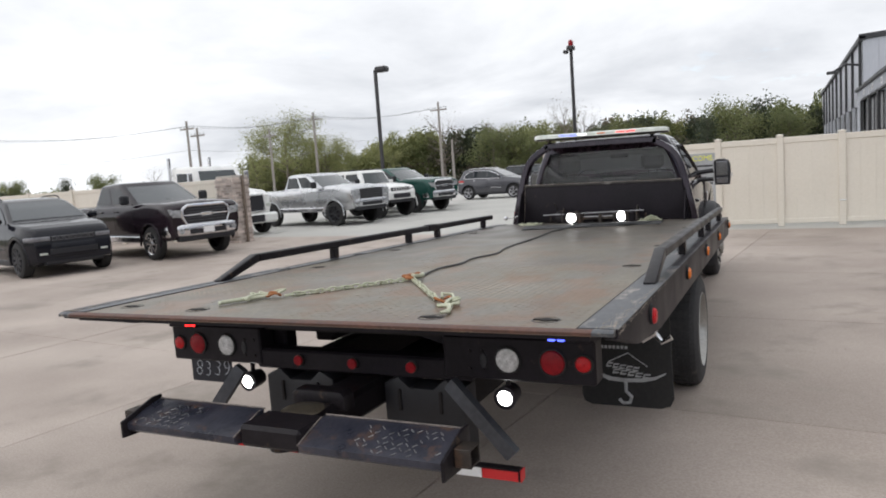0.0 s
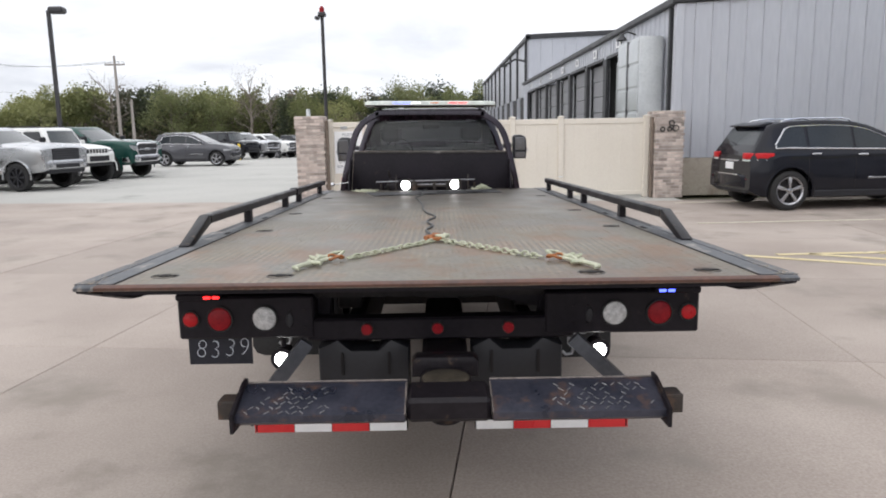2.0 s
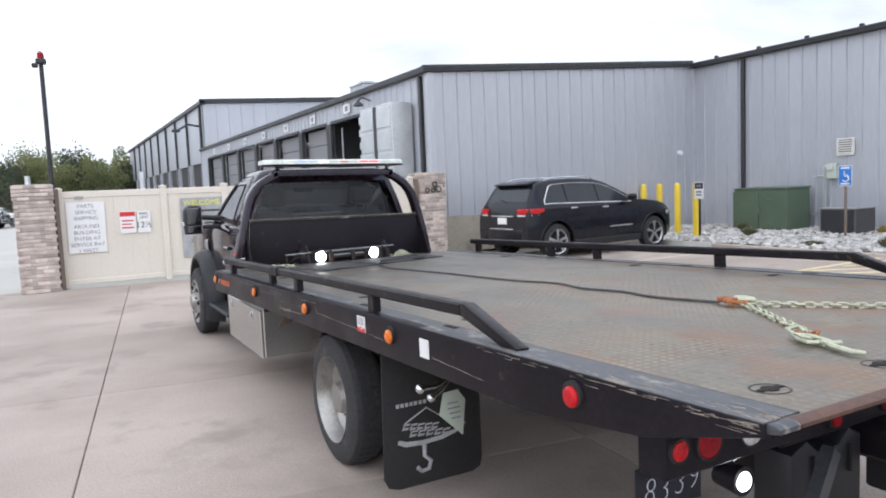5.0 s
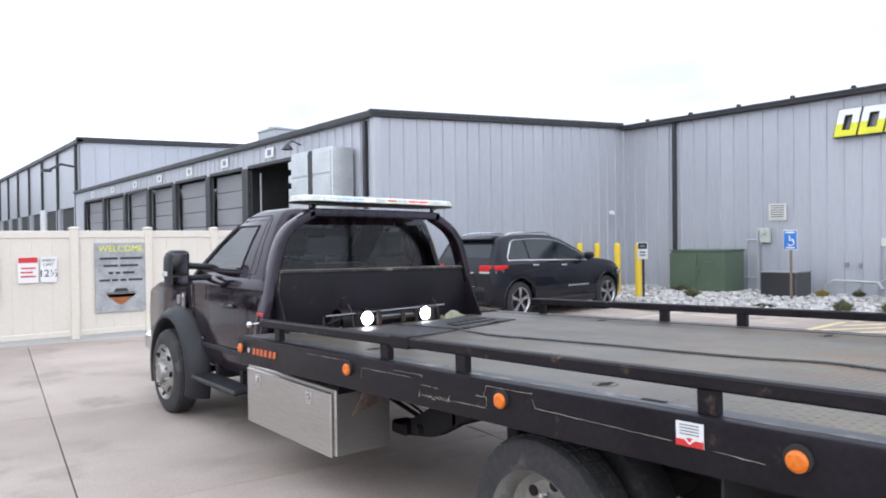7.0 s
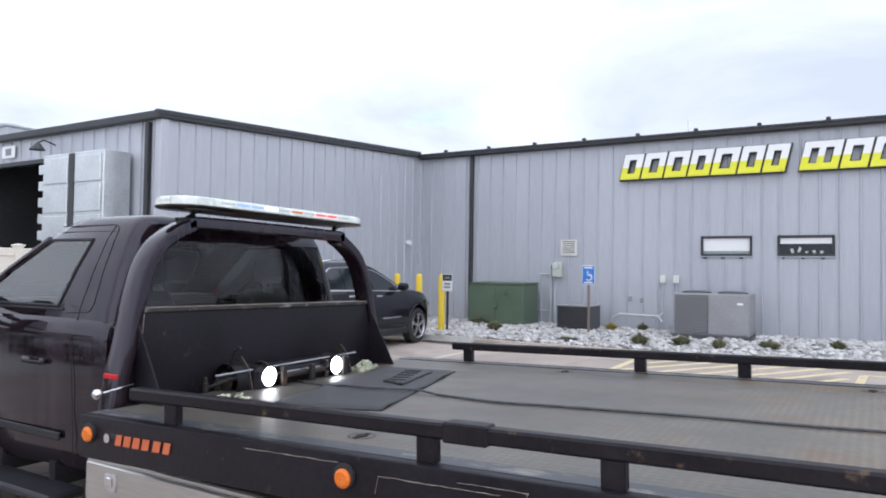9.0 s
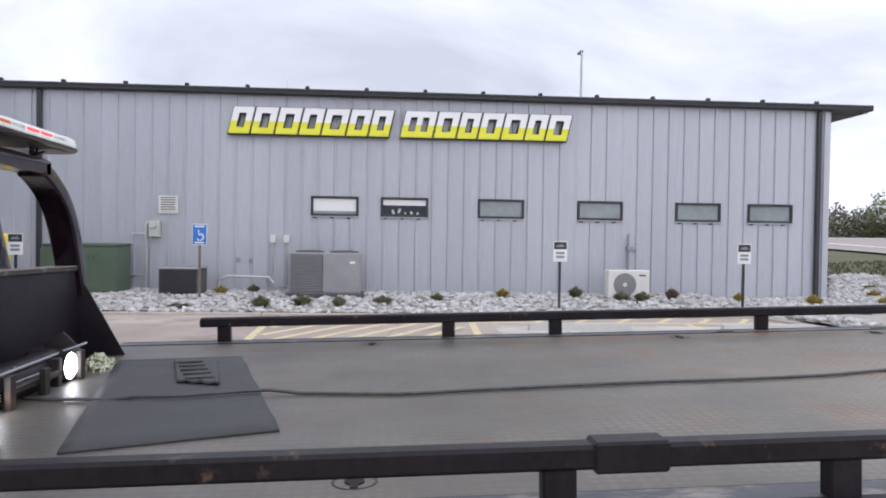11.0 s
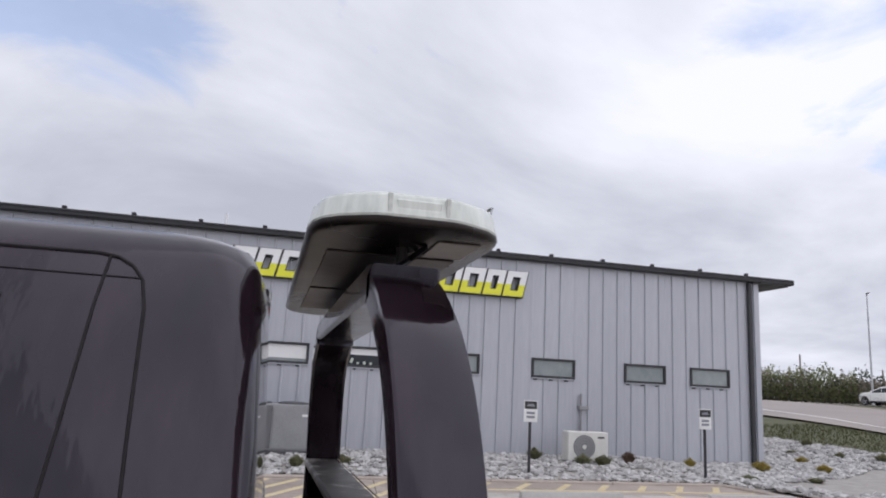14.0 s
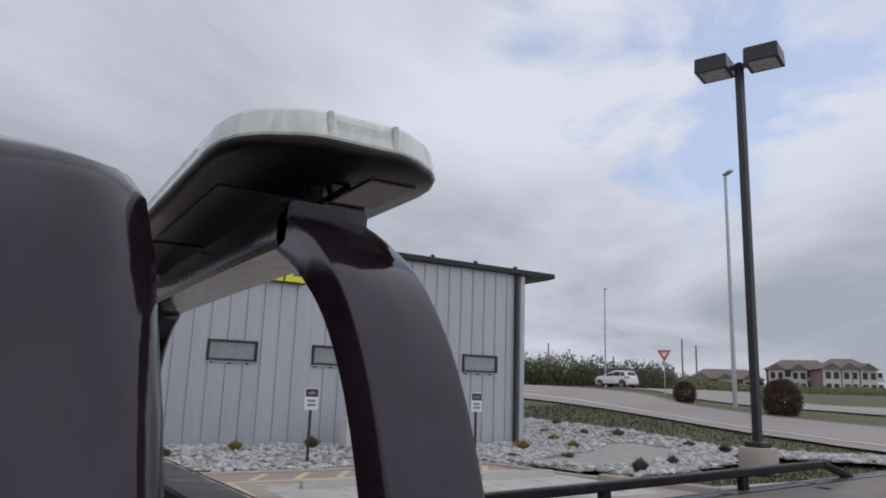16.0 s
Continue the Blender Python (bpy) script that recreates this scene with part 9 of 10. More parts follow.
def estate(name, label, m, paint, wb=2.915, hw=0.965, r=0.385, H=1.76, bright=True, rims="alloy", spokes=5, plate=True, group=""):
    """A tall five-door car, nose towards +y, lofted whole from tailgate to nose; axles at -wb/2 and +wb/2."""
    car = thing(name, label, "car", group, m=m)
    k = wb / 2.915
    kz = H / 1.76
    ya, yf = -wb / 2, wb / 2

    def along(y):
        """Length along the car, with short overhangs beyond the axles."""
        y *= k
        return ya + 0.90 * (y - ya) if y < ya else yf + 0.76 * (y - yf) if y > yf else y

    top_rows = [(along(y), z * kz) for y, z in ((-2.28, 0.70), (-2.275, 0.94), (-2.25, 1.06), (-2.20, 1.16), (-2.12, 1.28), (-2.0, 1.47), (-1.92, 1.60), (-1.85, 1.67), (-1.70, 1.71), (-1.3, 1.745), (-0.75, 1.76), (-0.35, 1.745), (-0.1, 1.715), (0.12, 1.65), (0.40, 1.52), (0.70, 1.365), (0.92, 1.25), (1.02, 1.215), (1.35, 1.19), (1.8, 1.14), (2.12, 1.07), (2.28, 1.0), (2.36, 0.90), (2.40, 0.72))]
    belt_rows = [(along(y), z * kz) for y, z in ((-2.3, 1.17), (-1.6, 1.195), (0.2, 1.155), (1.0, 1.135), (2.4, 0.95))]
    rear, front = along(-2.28), along(2.40)
    R, zb = r + 0.075, 0.27

    def wide(y):
        a, b = max(0.0, 1 - (y - rear) / 0.55), max(0.0, 1 - (front - y) / 0.75)
        return hw * (1 - 0.11 * a ** 2.2 - 0.20 * b ** 2.2)

    def flank(y, z):
        """Half width of the body side or of the glasshouse at a height."""
        w, b = wide(y), table(belt_rows, y)
        if z <= b:
            f = (z - 0.66) / 0.5
            return w * (1 - 0.055 * f * f) - 0.022 * max(0.0, (z - b + 0.06) / 0.06)
        return w * (1 - 0.055 * ((b - 0.66) / 0.5) ** 2) - 0.022 - 0.37 * (z - b) - 0.10 * (z - b) ** 2

    ys = {y for y, _ in top_rows} | {rear + 0.008, front - 0.008}
    ys |= {-1.5 * k, -1.0 * k, -0.55 * k, 0.0, 0.26 * k, 0.55 * k, 0.8 * k}
    for c in (ya, yf):
        ys |= {c + (R + 0.004) * s_ for s_ in (-1, 1)} | {c + R * math.cos(radians(15 * j)) for j in range(13)}
    rings = []
    for y in sorted(v for v in ys if rear <= v <= front):
        lo = zb + 0.13 * max(0, 1 - (y - rear) / 0.25) + 0.08 * max(0, 1 - (front - y) / 0.25)
        for c in (ya, yf):
            if abs(y - c) < R:
                lo = max(lo, r + math.sqrt(R * R - (y - c) ** 2))
        t = max(table(top_rows, y), lo + 0.05)
        edge = max(t - 0.055, lo + 0.02)
        low = min(table(belt_rows, y), edge)
        half = []
        for f in (0.0, 0.05, 0.2, 0.4, 0.6, 0.78, 0.9, 0.96, 1.0):
            z = lo + f * (low - lo)
            half.append((flank(y, z) - (0.035 if f == 0 else 0.008 if f == 0.05 else 0), z))
        for f in (0.2, 0.45, 0.7, 0.88, 1.0):
            z = low + f * (edge - low)
            half.append((flank(y, z) - 0.0005 * f, z))
        xe = half[-1][0]
        half += [(xe - 0.018, edge + 0.022), (xe - 0.055, edge + 0.040), (xe - 0.14, edge + 0.049), (0.5 * xe, t - 0.002)]
        rings.append([(x, y, z) for x, z in half] + [(0, y, t)] + [(-x, y, z) for x, z in half[::-1]])
    body = part("body", Shape().loft(rings), paint, car, "glossy painted body", 38)
    part("floor", Shape().box(-hw + 0.14, hw - 0.14, ya - 0.25, yf + 0.25, zb - 0.03, zb + 0.10), "undercarriage", car)

    def sill_z(y):
        return table(belt_rows, y) + 0.035

    def head_z(y):
        return min(table(top_rows, y) - 0.125, sill_z(-1.76 * k) + (y + 1.77 * k) * 1.35)

    def pane(y0, y1, s_, lean0=0.0, lean1=0.0, n=9):
        low_, high = [], []
        for i in range(n + 1):
            y = y0 + (y1 - y0) * i / n
            yh = y + lean0 * (1 - i / n) + lean1 * i / n
            zl, zh = sill_z(y), max(head_z(yh), sill_z(yh) + 0.004)
            low_.append((s_ * (flank(y, zl) + 0.012), y, zl))
            high.append((s_ * (flank(yh, zh) + 0.012), yh, zh))
        return Shape().add(low_ + high, [(i, i + 1, n + 2 + i, n + 1 + i) for i in range(n)])

    for s_ in (-1, 1):
        for y0, y1, l0, l1 in ((-1.72, -1.14, 0.0, -0.02), (-1.09, -0.25, 0.0, 0.0), (-0.20, 0.72, 0.0, -0.02)):
            part("side_window", pane(y0 * k, y1 * k, s_, l0, l1), "glass_dark", body, "dark side window", 60)
        if bright:
            line = []
            for i in range(25):
                y = (-1.74 + 2.49 * i / 24) * k
                line.append((y, max(head_z(y), sill_z(y)) + 0.012))
            line += [((0.75 - 2.49 * i / 12) * k, sill_z((0.75 - 2.49 * i / 12) * k) - 0.012) for i in range(13)]
            part("window_trim", Shape().tube([(s_ * (flank(y, z) + 0.012), y, z) for y, z in line], 0.014, 6, True), "chrome", body, "bright window trim")
        rail = [(-1.55, 0.0), (-1.48, 0.04), (-1.2, 0.05), (-0.4, 0.05), (-0.25, 0.04), (-0.18, 0.0)]
        part("roof_rail", Shape().tube([(s_ * (flank(y * k, table(top_rows, y * k) - 0.055) - 0.05), y * k, table(top_rows, y * k) - 0.012 + h) for y, h in rail], 0.016, 6), "chrome" if bright else "plastic_black", body, "roof rail")
        for y in (-0.98, 0.0 - 0.08):
            zz = table(belt_rows, y * k) - 0.085
            part("door_handle", Shape().box(s_ * (flank(y * k, zz) - 0.01), s_ * (flank(y * k, zz) + 0.028), y * k - 0.10, y * k + 0.10, zz - 0.017, zz + 0.017, 0.010), "chrome" if bright else paint, body)
        for y in (-1.12, -0.22, 0.86):
            part("door_gap", Shape().tube([(s_ * (flank(y * k, z_) - 0.001), y * k - (0.12 * (0.62 - z_) if y < -1 and z_ < 0.62 else 0), z_) for z_ in [0.40 + 0.09 * j for j in range(8)]], 0.004, 5), "undercarriage", body, smooth=None)
        part("wing_mirror", Shape().box(s_ * (hw - 0.04), s_ * (hw + 0.19), 0.58 * k, 0.72 * k, 1.19 * kz, 1.34 * kz, 0.045), paint, body)
        part("sill", Shape().box(s_ * (hw - 0.10), s_ * (hw - 0.002), ya + R + 0.03, yf - R - 0.03, zb - 0.01, zb + 0.13, 0.02), "plastic_black", car)
        part("side_moulding", Shape().box(s_ * (hw - 0.012), s_ * (hw + 0.010), 0.02 * k, 0.72 * k, 0.615, 0.645, 0.005), "chrome" if bright else "plastic_black", body, "thin door moulding")
        for y in (ya, yf):
            wheel_parts(car, s_ * (hw - 0.015), y, r, 0.25, s_, rims, spokes, 0.70)
            lip = [(y + (R + 0.012) * math.cos(a), r + (R + 0.012) * math.sin(a)) for a in [radians(-14 + 13 * j) for j in range(17)]]
            part("arch_lip", Shape().tube([(s_ * (min(flank(p, max(q_, 0.3)), hw) - 0.008), p, q_) for p, q_ in lip], 0.024, 6), paint, body)
            part("wheel_well", Shape().box(s_ * 0.35, s_ * (hw - 0.27), y - R + 0.02, y + R - 0.02, zb + 0.02, r + R - 0.05), "undercarriage", car)
        # tail lamps wrap round the corners
        plan = [(0.54, rear - 0.004), (0.66, rear - 0.010), (0.80, rear + 0.02), (0.885, rear + 0.12), (0.928, rear + 0.30), (0.935, rear + 0.44), (0.80, rear + 0.3), (0.54, rear + 0.10)]
        lamp_ = part("tail_lamp", Shape().prism([(s_ * x, y) for x, y in plan], 1.005 * kz, 1.125 * kz, "z", 0.018), "lamp_red_bright", body, "wide red tail lamp", 50)
        part("lamp_strip", Shape().prism([(s_ * (x + 0.004), y - 0.004) for x, y in plan], 0.965 * kz, 1.0 * kz, "z", 0.008), "lens_clear", lamp_, "clear lower strip", 50)
        part("lower_reflector", Shape().box(s_ * 0.62, s_ * 0.80, rear + 0.0, rear + 0.10, 0.60, 0.65, 0.012), "lamp_red", body)
        lamp_ = part("headlamp", Shape().prism([(s_ * x, y) for x, y in ((0.48, front + 0.012), (0.74, front + 0.008), (0.812, front - 0.02), (0.880, front - 0.16), (0.928, front - 0.30), (0.85, front - 0.30), (0.75, front - 0.10), (0.48, front - 0.06))], 0.80 * kz, 0.895 * kz, "z", 0.015), "headlamp_lens" if bright else "lamp_smoked", body, "slim headlamp", 50)
        part("fog_lamp", Shape().prism([(s_ * x, y) for x, y in ((0.56, front + 0.014), (0.72, front + 0.010), (0.72, front - 0.05), (0.56, front - 0.05))], 0.50, 0.545, "z", 0.008), "lens_clear", body, smooth=50)
    for glass, y0, y1, inset_x, name_ in (("glass_screen", 0.12 * k, 0.90 * k, 0.10, "windscreen"), ("glass_dark", along(-2.13), along(-1.94), 0.13, "rear_window")):
        grid = []
        for i in range(9):
            y = y0 + (y1 - y0) * i / 8
            t = table(top_rows, y)
            xe = flank(y, t - 0.055) - inset_x
            grid += [(xe * f, y, t + 0.008 - 0.004 * abs(f)) for f in (-1, -0.5, 0, 0.5, 1)]
        part(name_, Shape().add(grid, [(5 * i + j, 5 * i + j + 1, 5 * i + j + 6, 5 * i + j + 5) for i in range(8) for j in range(4)]), glass, body, smooth=60)
    part("spoiler", Shape().prism([(along(-2.02), 1.635 * kz), (along(-2.02), 1.66 * kz), (along(-1.72), 1.722 * kz), (along(-1.72), 1.67 * kz), (along(-1.90), 1.62 * kz)], -0.60, 0.60, "x", 0.008), paint, body, "roof spoiler")
    part("rear_wiper", Shape().tube([(0.0, along(-2.14), 1.275 * kz), (-0.30, along(-2.10), 1.33 * kz)], 0.008, 5), "plastic_black", body)
    part("tailgate_strip", Shape().box(-0.40, 0.40, rear - 0.012, rear + 0.05, 0.955 * kz, 0.985 * kz, 0.008), "chrome" if bright else paint, body, "bright tailgate strip")
    part("rear_bumper", Shape().prism([(-0.80, rear + 0.10), (-0.66, rear - 0.015), (0, rear - 0.04), (0.66, rear - 0.015), (0.80, rear + 0.10), (0.7, rear + 0.2), (-0.7, rear + 0.2)], 0.44, 0.70, "z", 0.03), paint, body, smooth=50)
    part("bumper_strip", Shape().box(-0.42, 0.42, rear - 0.045, rear - 0.01, 0.685, 0.71, 0.006), "chrome" if bright else "plastic_black", body)
    part("rear_skirt", Shape().box(-0.70, 0.70, rear + 0.02, rear + 0.3, 0.33, 0.46, 0.03), "plastic_black", body)
    if plate:
        part("number_plate", Shape().box(-0.16, 0.16, rear - 0.012, rear + 0.02, 0.80, 0.94, 0.004), "sign_white", body, "plain white plate")
    gr = part("grille", Shape().box(-0.46, 0.46, front - 0.08, front + 0.004, 0.785 * kz, 0.895 * kz, 0.015), "plastic_black", body, "dark slotted grille")
    for j in range(7):
        x = -0.39 + 0.13 * j
        part("grille_slot", Shape().tube([(x + u, front + 0.006, w_) for u, w_ in ((-0.045, 0.80 * kz), (0.045, 0.80 * kz), (0.045, 0.882 * kz), (-0.045, 0.882 * kz))], 0.008, 5, True), "chrome" if bright else "lamp_smoked", gr)
    part("front_bumper", Shape().prism([(-0.76, front - 0.25), (-0.66, front - 0.06), (-0.40, front + 0.02), (0.40, front + 0.02), (0.66, front - 0.06), (0.76, front - 0.25)], 0.42, 0.745 * kz, "z", 0.035), paint, body, smooth=45)
    part("bumper_grille", Shape().box(-0.50, 0.50, front - 0.02, front + 0.028, 0.50, 0.62, 0.012), "plastic_black", body)
    part("chin", Shape().box(-0.62, 0.62, front - 0.22, front - 0.01, 0.27, 0.42, 0.03), "plastic_black", body)
    return car


def place(x, y, heading, wb):
    """Puts the middle of the front axle at x, y; heading in degrees from +x."""
    return Matrix.Translation((x, y, rise(x, y))) @ Matrix.Rotation(radians(heading - 90), 4, "Z") @ Matrix.Translation((0, -wb / 2, 0))


estate("sport_utility_car", "black sport utility car parked facing the bollards", Matrix.Translation((8.37, 12.42, 0)) @ Matrix.Rotation(radians(-86), 4, "Z"), "paint_black", 3.10, 0.975, 0.392, 1.775)
estate("sport_utility_car", "glossy black sport utility car with dark wheels", place(-13.18, 8.58, -17, 2.96), "paint_black", 2.96, 0.98, 0.40, 1.77, False, "plastic_black", 10, False)
vehicle("pickup_truck", "dark plum crew-cab pickup with a chrome front", place(-12.18, 11.42, -15, 3.8), "paint_plum", 5.95, 2.05, 3.8, 1.0, 0.42, 0.46, 1.40, 1.40, 1.99, (-1.15, 1.20), (-0.95, 0.20), "pickup", "chrome", True, ((0.06, 0.46), (0.52, 0.94)), plate_rear=False, spokes=8)
vehicle("pickup_truck", "silver crew-cab pickup with raised black wheels", place(-12.75, 20.3, -14, 3.65), "paint_silver", 5.85, 2.03, 3.65, 0.98, 0.44, 0.55, 1.40, 1.43, 1.98, (-1.05, 1.18), (-0.9, 0.22), "pickup", "plastic_black", False, ((0.06, 0.46), (0.52, 0.94)), dark_rim=True, spokes=8)
vehicle("off_road_car", "white boxy off-road car on large black tyres", place(-12.75, 23.2, -14, 2.95), "paint_white", 4.4, 1.87, 2.95, 0.55, 0.47, 0.62, 1.35, 1.33, 1.98, (-2.0, 0.75), (-1.95, 0.45), rim="alloy", dark_rim=True, windows=((0.05, 0.30), (0.34, 0.62), (0.66, 0.95)))
vehicle("pickup_truck", "dark green crew-cab pickup with a chrome front", place(-12.55, 26.1, -14, 3.8), "paint_green", 5.95, 2.03, 3.8, 1.0, 0.44, 0.52, 1.40, 1.45, 2.02, (-1.05, 1.18), (-0.9, 0.22), "pickup", "plastic_black", True, ((0.06, 0.46), (0.52, 0.94)), dark_rim=True, spokes=8)
vehicle("pickup_truck", "pale pickup mostly hidden behind another", place(-14.0, 29.3, -14, 3.65), "paint_silver", 5.85, 2.03, 3.65, 0.98, 0.42, 0.5, 1.3, 1.32, 1.92, (-1.05, 1.18), (-0.9, 0.22), "pickup", "alloy", False, ((0.06, 0.46), (0.52, 0.94)))
estate("crossover_car", "grey crossover parked across the lot", place(-11.6, 35.8, -6, 2.85), "paint_grey", 2.85, 0.96, 0.38, 1.72)
estate("crossover_car", "white crossover beside the far concrete road", Matrix.Translation((50.7, -47.2, rise(50.7, -47.2))) @ Matrix.Rotation(radians(-82), 4, "Z"), "paint_white", 2.75, 0.94, 0.37, 1.68)


def road_tractor(m, paint, label):
    """A conventional road tractor: bonnet, cab, bumper, tanks, wheels, exhaust."""
    t = thing("road_tractor", label, "truck", "road tractors", m=m)
    part("bonnet", Shape().prism([(0.3, 0.75), (2.3, 0.75), (2.42, 1.0), (2.38, 1.55), (2.1, 1.75), (0.3, 1.95)], -0.85, 0.85, "x", 0.16), paint, t, "sloping bonnet", 45)
    part("cab", Shape().prism([(-1.6, 0.7), (0.35, 0.7), (0.35, 1.95), (0.05, 2.72), (-0.2, 2.85), (-1.5, 2.9), (-1.6, 2.8)], -1.05, 1.05, "x", 0.12), paint, t, "tall cab", 45)
    part("windscreen", Shape().add([(-0.9, 0.372, 2.0), (0.9, 0.372, 2.0), (0.82, 0.09, 2.66), (-0.82, 0.09, 2.66)], [(0, 1, 2, 3)]), "glass_screen", t, smooth=None)
    for x in (-1, 1):
        part("side_window", Shape().add([(x * 1.056, -1.15, 2.0), (x * 1.056, 0.15, 2.0), (x * 1.056, -0.05, 2.58), (x * 1.056, -1.15, 2.62)], [(0, 1, 2, 3)]), "glass_dark", t, smooth=None)
        part("headlamp", Shape().box(x * 0.55, x * 0.86, 2.2, 2.42, 1.05, 1.25, 0.05), "lens_clear", t)
        part("mirror", Shape().box(x * 1.2, x * 1.42, 0.2, 0.3, 1.95, 2.6, 0.03), "chrome", t)
        part("tank", Shape().cyl((x * 0.85, -1.5, 0.72), (x * 0.85, -0.2, 0.72), 0.3, seg=20), "chrome", t)
        part("exhaust", Shape().cyl((x * 0.95, -1.85, 0.9), (x * 0.95, -1.85, 3.3), 0.07, seg=12), "chrome", t)
        for y, w in ((1.45, 0.28), (-2.6, 0.5), (-3.9, 0.5)):
            part("wheel", Shape().lathe([(0, 0.28), (0.0, 0.45), (0.03, 0.5), (w - 0.03, 0.5), (w, 0.45), (w, 0.28)], 24, Matrix.Translation((x * 1.15 - (w if x > 0 else 0), y, 0.5))), "rubber", t)
            part("rim", Shape().cyl((x * 1.14, y, 0.5), (x * 1.10, y, 0.5), 0.28, seg=20), "alloy", t)
    part("grille", Shape().box(-0.48, 0.48, 2.36, 2.43, 0.95, 1.55, 0.03), "plastic_black", t, "dark grille")
    part("grille_frame", Shape().tube([(-0.5, 2.42, 0.94), (0.5, 2.42, 0.94), (0.44, 2.41, 1.58), (-0.44, 2.41, 1.58)], 0.03, 6, True), "chrome", t)
    part("bumper", Shape().box(-1.1, 1.1, 2.2, 2.5, 0.45, 0.85, 0.08), paint, t)
    part("bumper_grille", Shape().box(-0.42, 0.42, 2.49, 2.51, 0.5, 0.78, 0.03), "plastic_black", t)
    part("frame", Shape().box(-0.45, 0.45, -4.8, 1.5, 0.5, 0.8, 0.02), "undercarriage", t)
    return t


def nose_at(x, y, heading):
    return Matrix.Translation((x, y, rise(x, y))) @ Matrix.Rotation(radians(heading - 90), 4, "Z") @ Matrix.Translation((0, -1.45, 0))


first = road_tractor(nose_at(-15.05, 16.85, -14) @ Matrix.Diagonal((0.87, 0.87, 0.87, 1)), "paint_white", "white road tractor behind a brick pillar")
PICKUP = (5.85, 2.03, 3.65, 0.98, 0.42, 0.45, 1.25, 1.3, 1.9, (-1.05, 1.18), (-0.9, 0.22), "pickup", "alloy", True, ((0.06, 0.46), (0.52, 0.94)))
vehicle("off_road_car", "dark boxy off-road car at the far side of the lot", place(-13.1, 46.0, -25, 2.95), "paint_black", 4.4, 1.87, 2.95, 0.55, 0.42, 0.5, 1.25, 1.25, 1.85, (-2.0, 0.75), (-1.95, 0.45), rim="alloy", windows=((0.05, 0.30), (0.34, 0.66), (0.70, 0.95)))
far_pale = vehicle("pickup_truck", "silver pickup at the far side of the lot", place(-12.9, 49.6, -25, 3.65), "paint_silver", *PICKUP)
far_white = vehicle("pickup_truck", "white pickup at the far side of the lot", place(-12.4, 54.6, -25, 3.65), "paint_white", *PICKUP)
far_dark = vehicle("pickup_truck", "black pickup at the far side of the lot", place(-11.4, 61.0, -25, 3.65), "paint_black", *PICKUP)
estate("crossover_car", "old grey car at the far side of the lot", place(-12.2, 57.8, -25, 2.8), "paint_grey", 2.8, 0.92, 0.36, 1.55, False)
copy_thing(far_white, place(-10.9, 64.6, -25, 3.65))
copy_thing(far_dark, place(-9.9, 68.0, -25, 3.65))
copy_thing(far_pale, place(-9.0, 71.2, -25, 3.65))
copy_thing(far_dark, place(-7.6, 74.6, -25, 3.65))
copy_thing(far_white, place(-5.8, 77.5, -25, 3.65))
for x, y in ((-14.0, 44.4), (-13.55, 44.3), (-13.1, 44.2)):
    solid("bollard", Shape().lathe([(0, 0.08), (1.0, 0.08), (1.04, 0.06), (1.06, 0.001)], 16, Matrix.Translation((x, y, rise(x, y))), "z"), "yellow_paint", "yellow steel bollard in the lot", "bollard", "lot bollards")

# ---- poles, wires, trees, far buildings ----
def spot(az, d, x0=0.0, y0=-2.0):
    """A place by the bearing from north, turning west, and the distance."""
    return x0 - d * math.sin(radians(az)), y0 + d * math.cos(radians(az))


def east(az, d):
    return -1.7 + d * math.cos(radians(az)), 6.5 - d * math.sin(radians(az))


lamp1 = thing("lot_lamp", "dark single-head lot lamp", "street lamp", "lot lamps")
x, y = -17.8, 31.3
part("pole", Shape().box(x - 0.08, x + 0.08, y - 0.08, y + 0.08, 0, 7.35, 0.015), "pole_bronze", lamp1)
part("lamp_head", Shape().box(x + 0.05, x + 0.75, y - 0.25, y + 0.25, 7.2, 7.5, 0.08), "pole_bronze", lamp1, "rounded lamp head")
cam_pole = thing("camera_pole", "slim dark pole with cameras and a red beacon", "pole")
x, y = -2.72, 14.86
part("pole", Shape().cyl((x, y, 0), (x, y, 4.36), 0.045, 0.04, 14), "pole_bronze", cam_pole)
part("camera_head", Shape().box(x - 0.09, x + 0.09, y - 0.1, y + 0.08, 4.36, 4.46, 0.02).box(x - 0.16, x - 0.05, y - 0.16, y - 0.02, 4.28, 4.36, 0.02), "pole_bronze", cam_pole)
part("beacon", Shape().lathe([(0, 0.06), (0.09, 0.06), (0.14, 0.03), (0.14, 0.001)], 14, Matrix.Translation((x, y, 4.46)), "z"), "lamp_red", cam_pole, "red beacon")
solid("pipe_stub", Shape().cyl((-0.96, 16, 0), (-0.96, 16, 2.3), 0.06, seg=12), "galvanised", "grey pipe standing behind the fence", "pipe")
solid("roof_pole", Shape().cyl((20.0, 7.9, 5.2), (20.0, 7.9, 6.55), 0.05, seg=10), "sign_white", "slim white vent pipe on the roof", "pipe")


def street_lamp(x, y, h, turn, label):
    z = rise(x, y)
    s = thing("street_lamp", label, "street lamp", "street lamps")
    part("pole", Shape().cyl((x, y, z - 0.1), (x, y, z + h), 0.12, 0.07, 14), "pole_silver", s)
    part("lamp_head", Shape().box(-0.1, 0.75, -0.14, 0.14, -0.05, 0.10, 0.05), "pole_silver", s, "cobra lamp head", m=Matrix.Translation((x, y, z + h)) @ Matrix.Rotation(radians(turn), 4, "Z"))


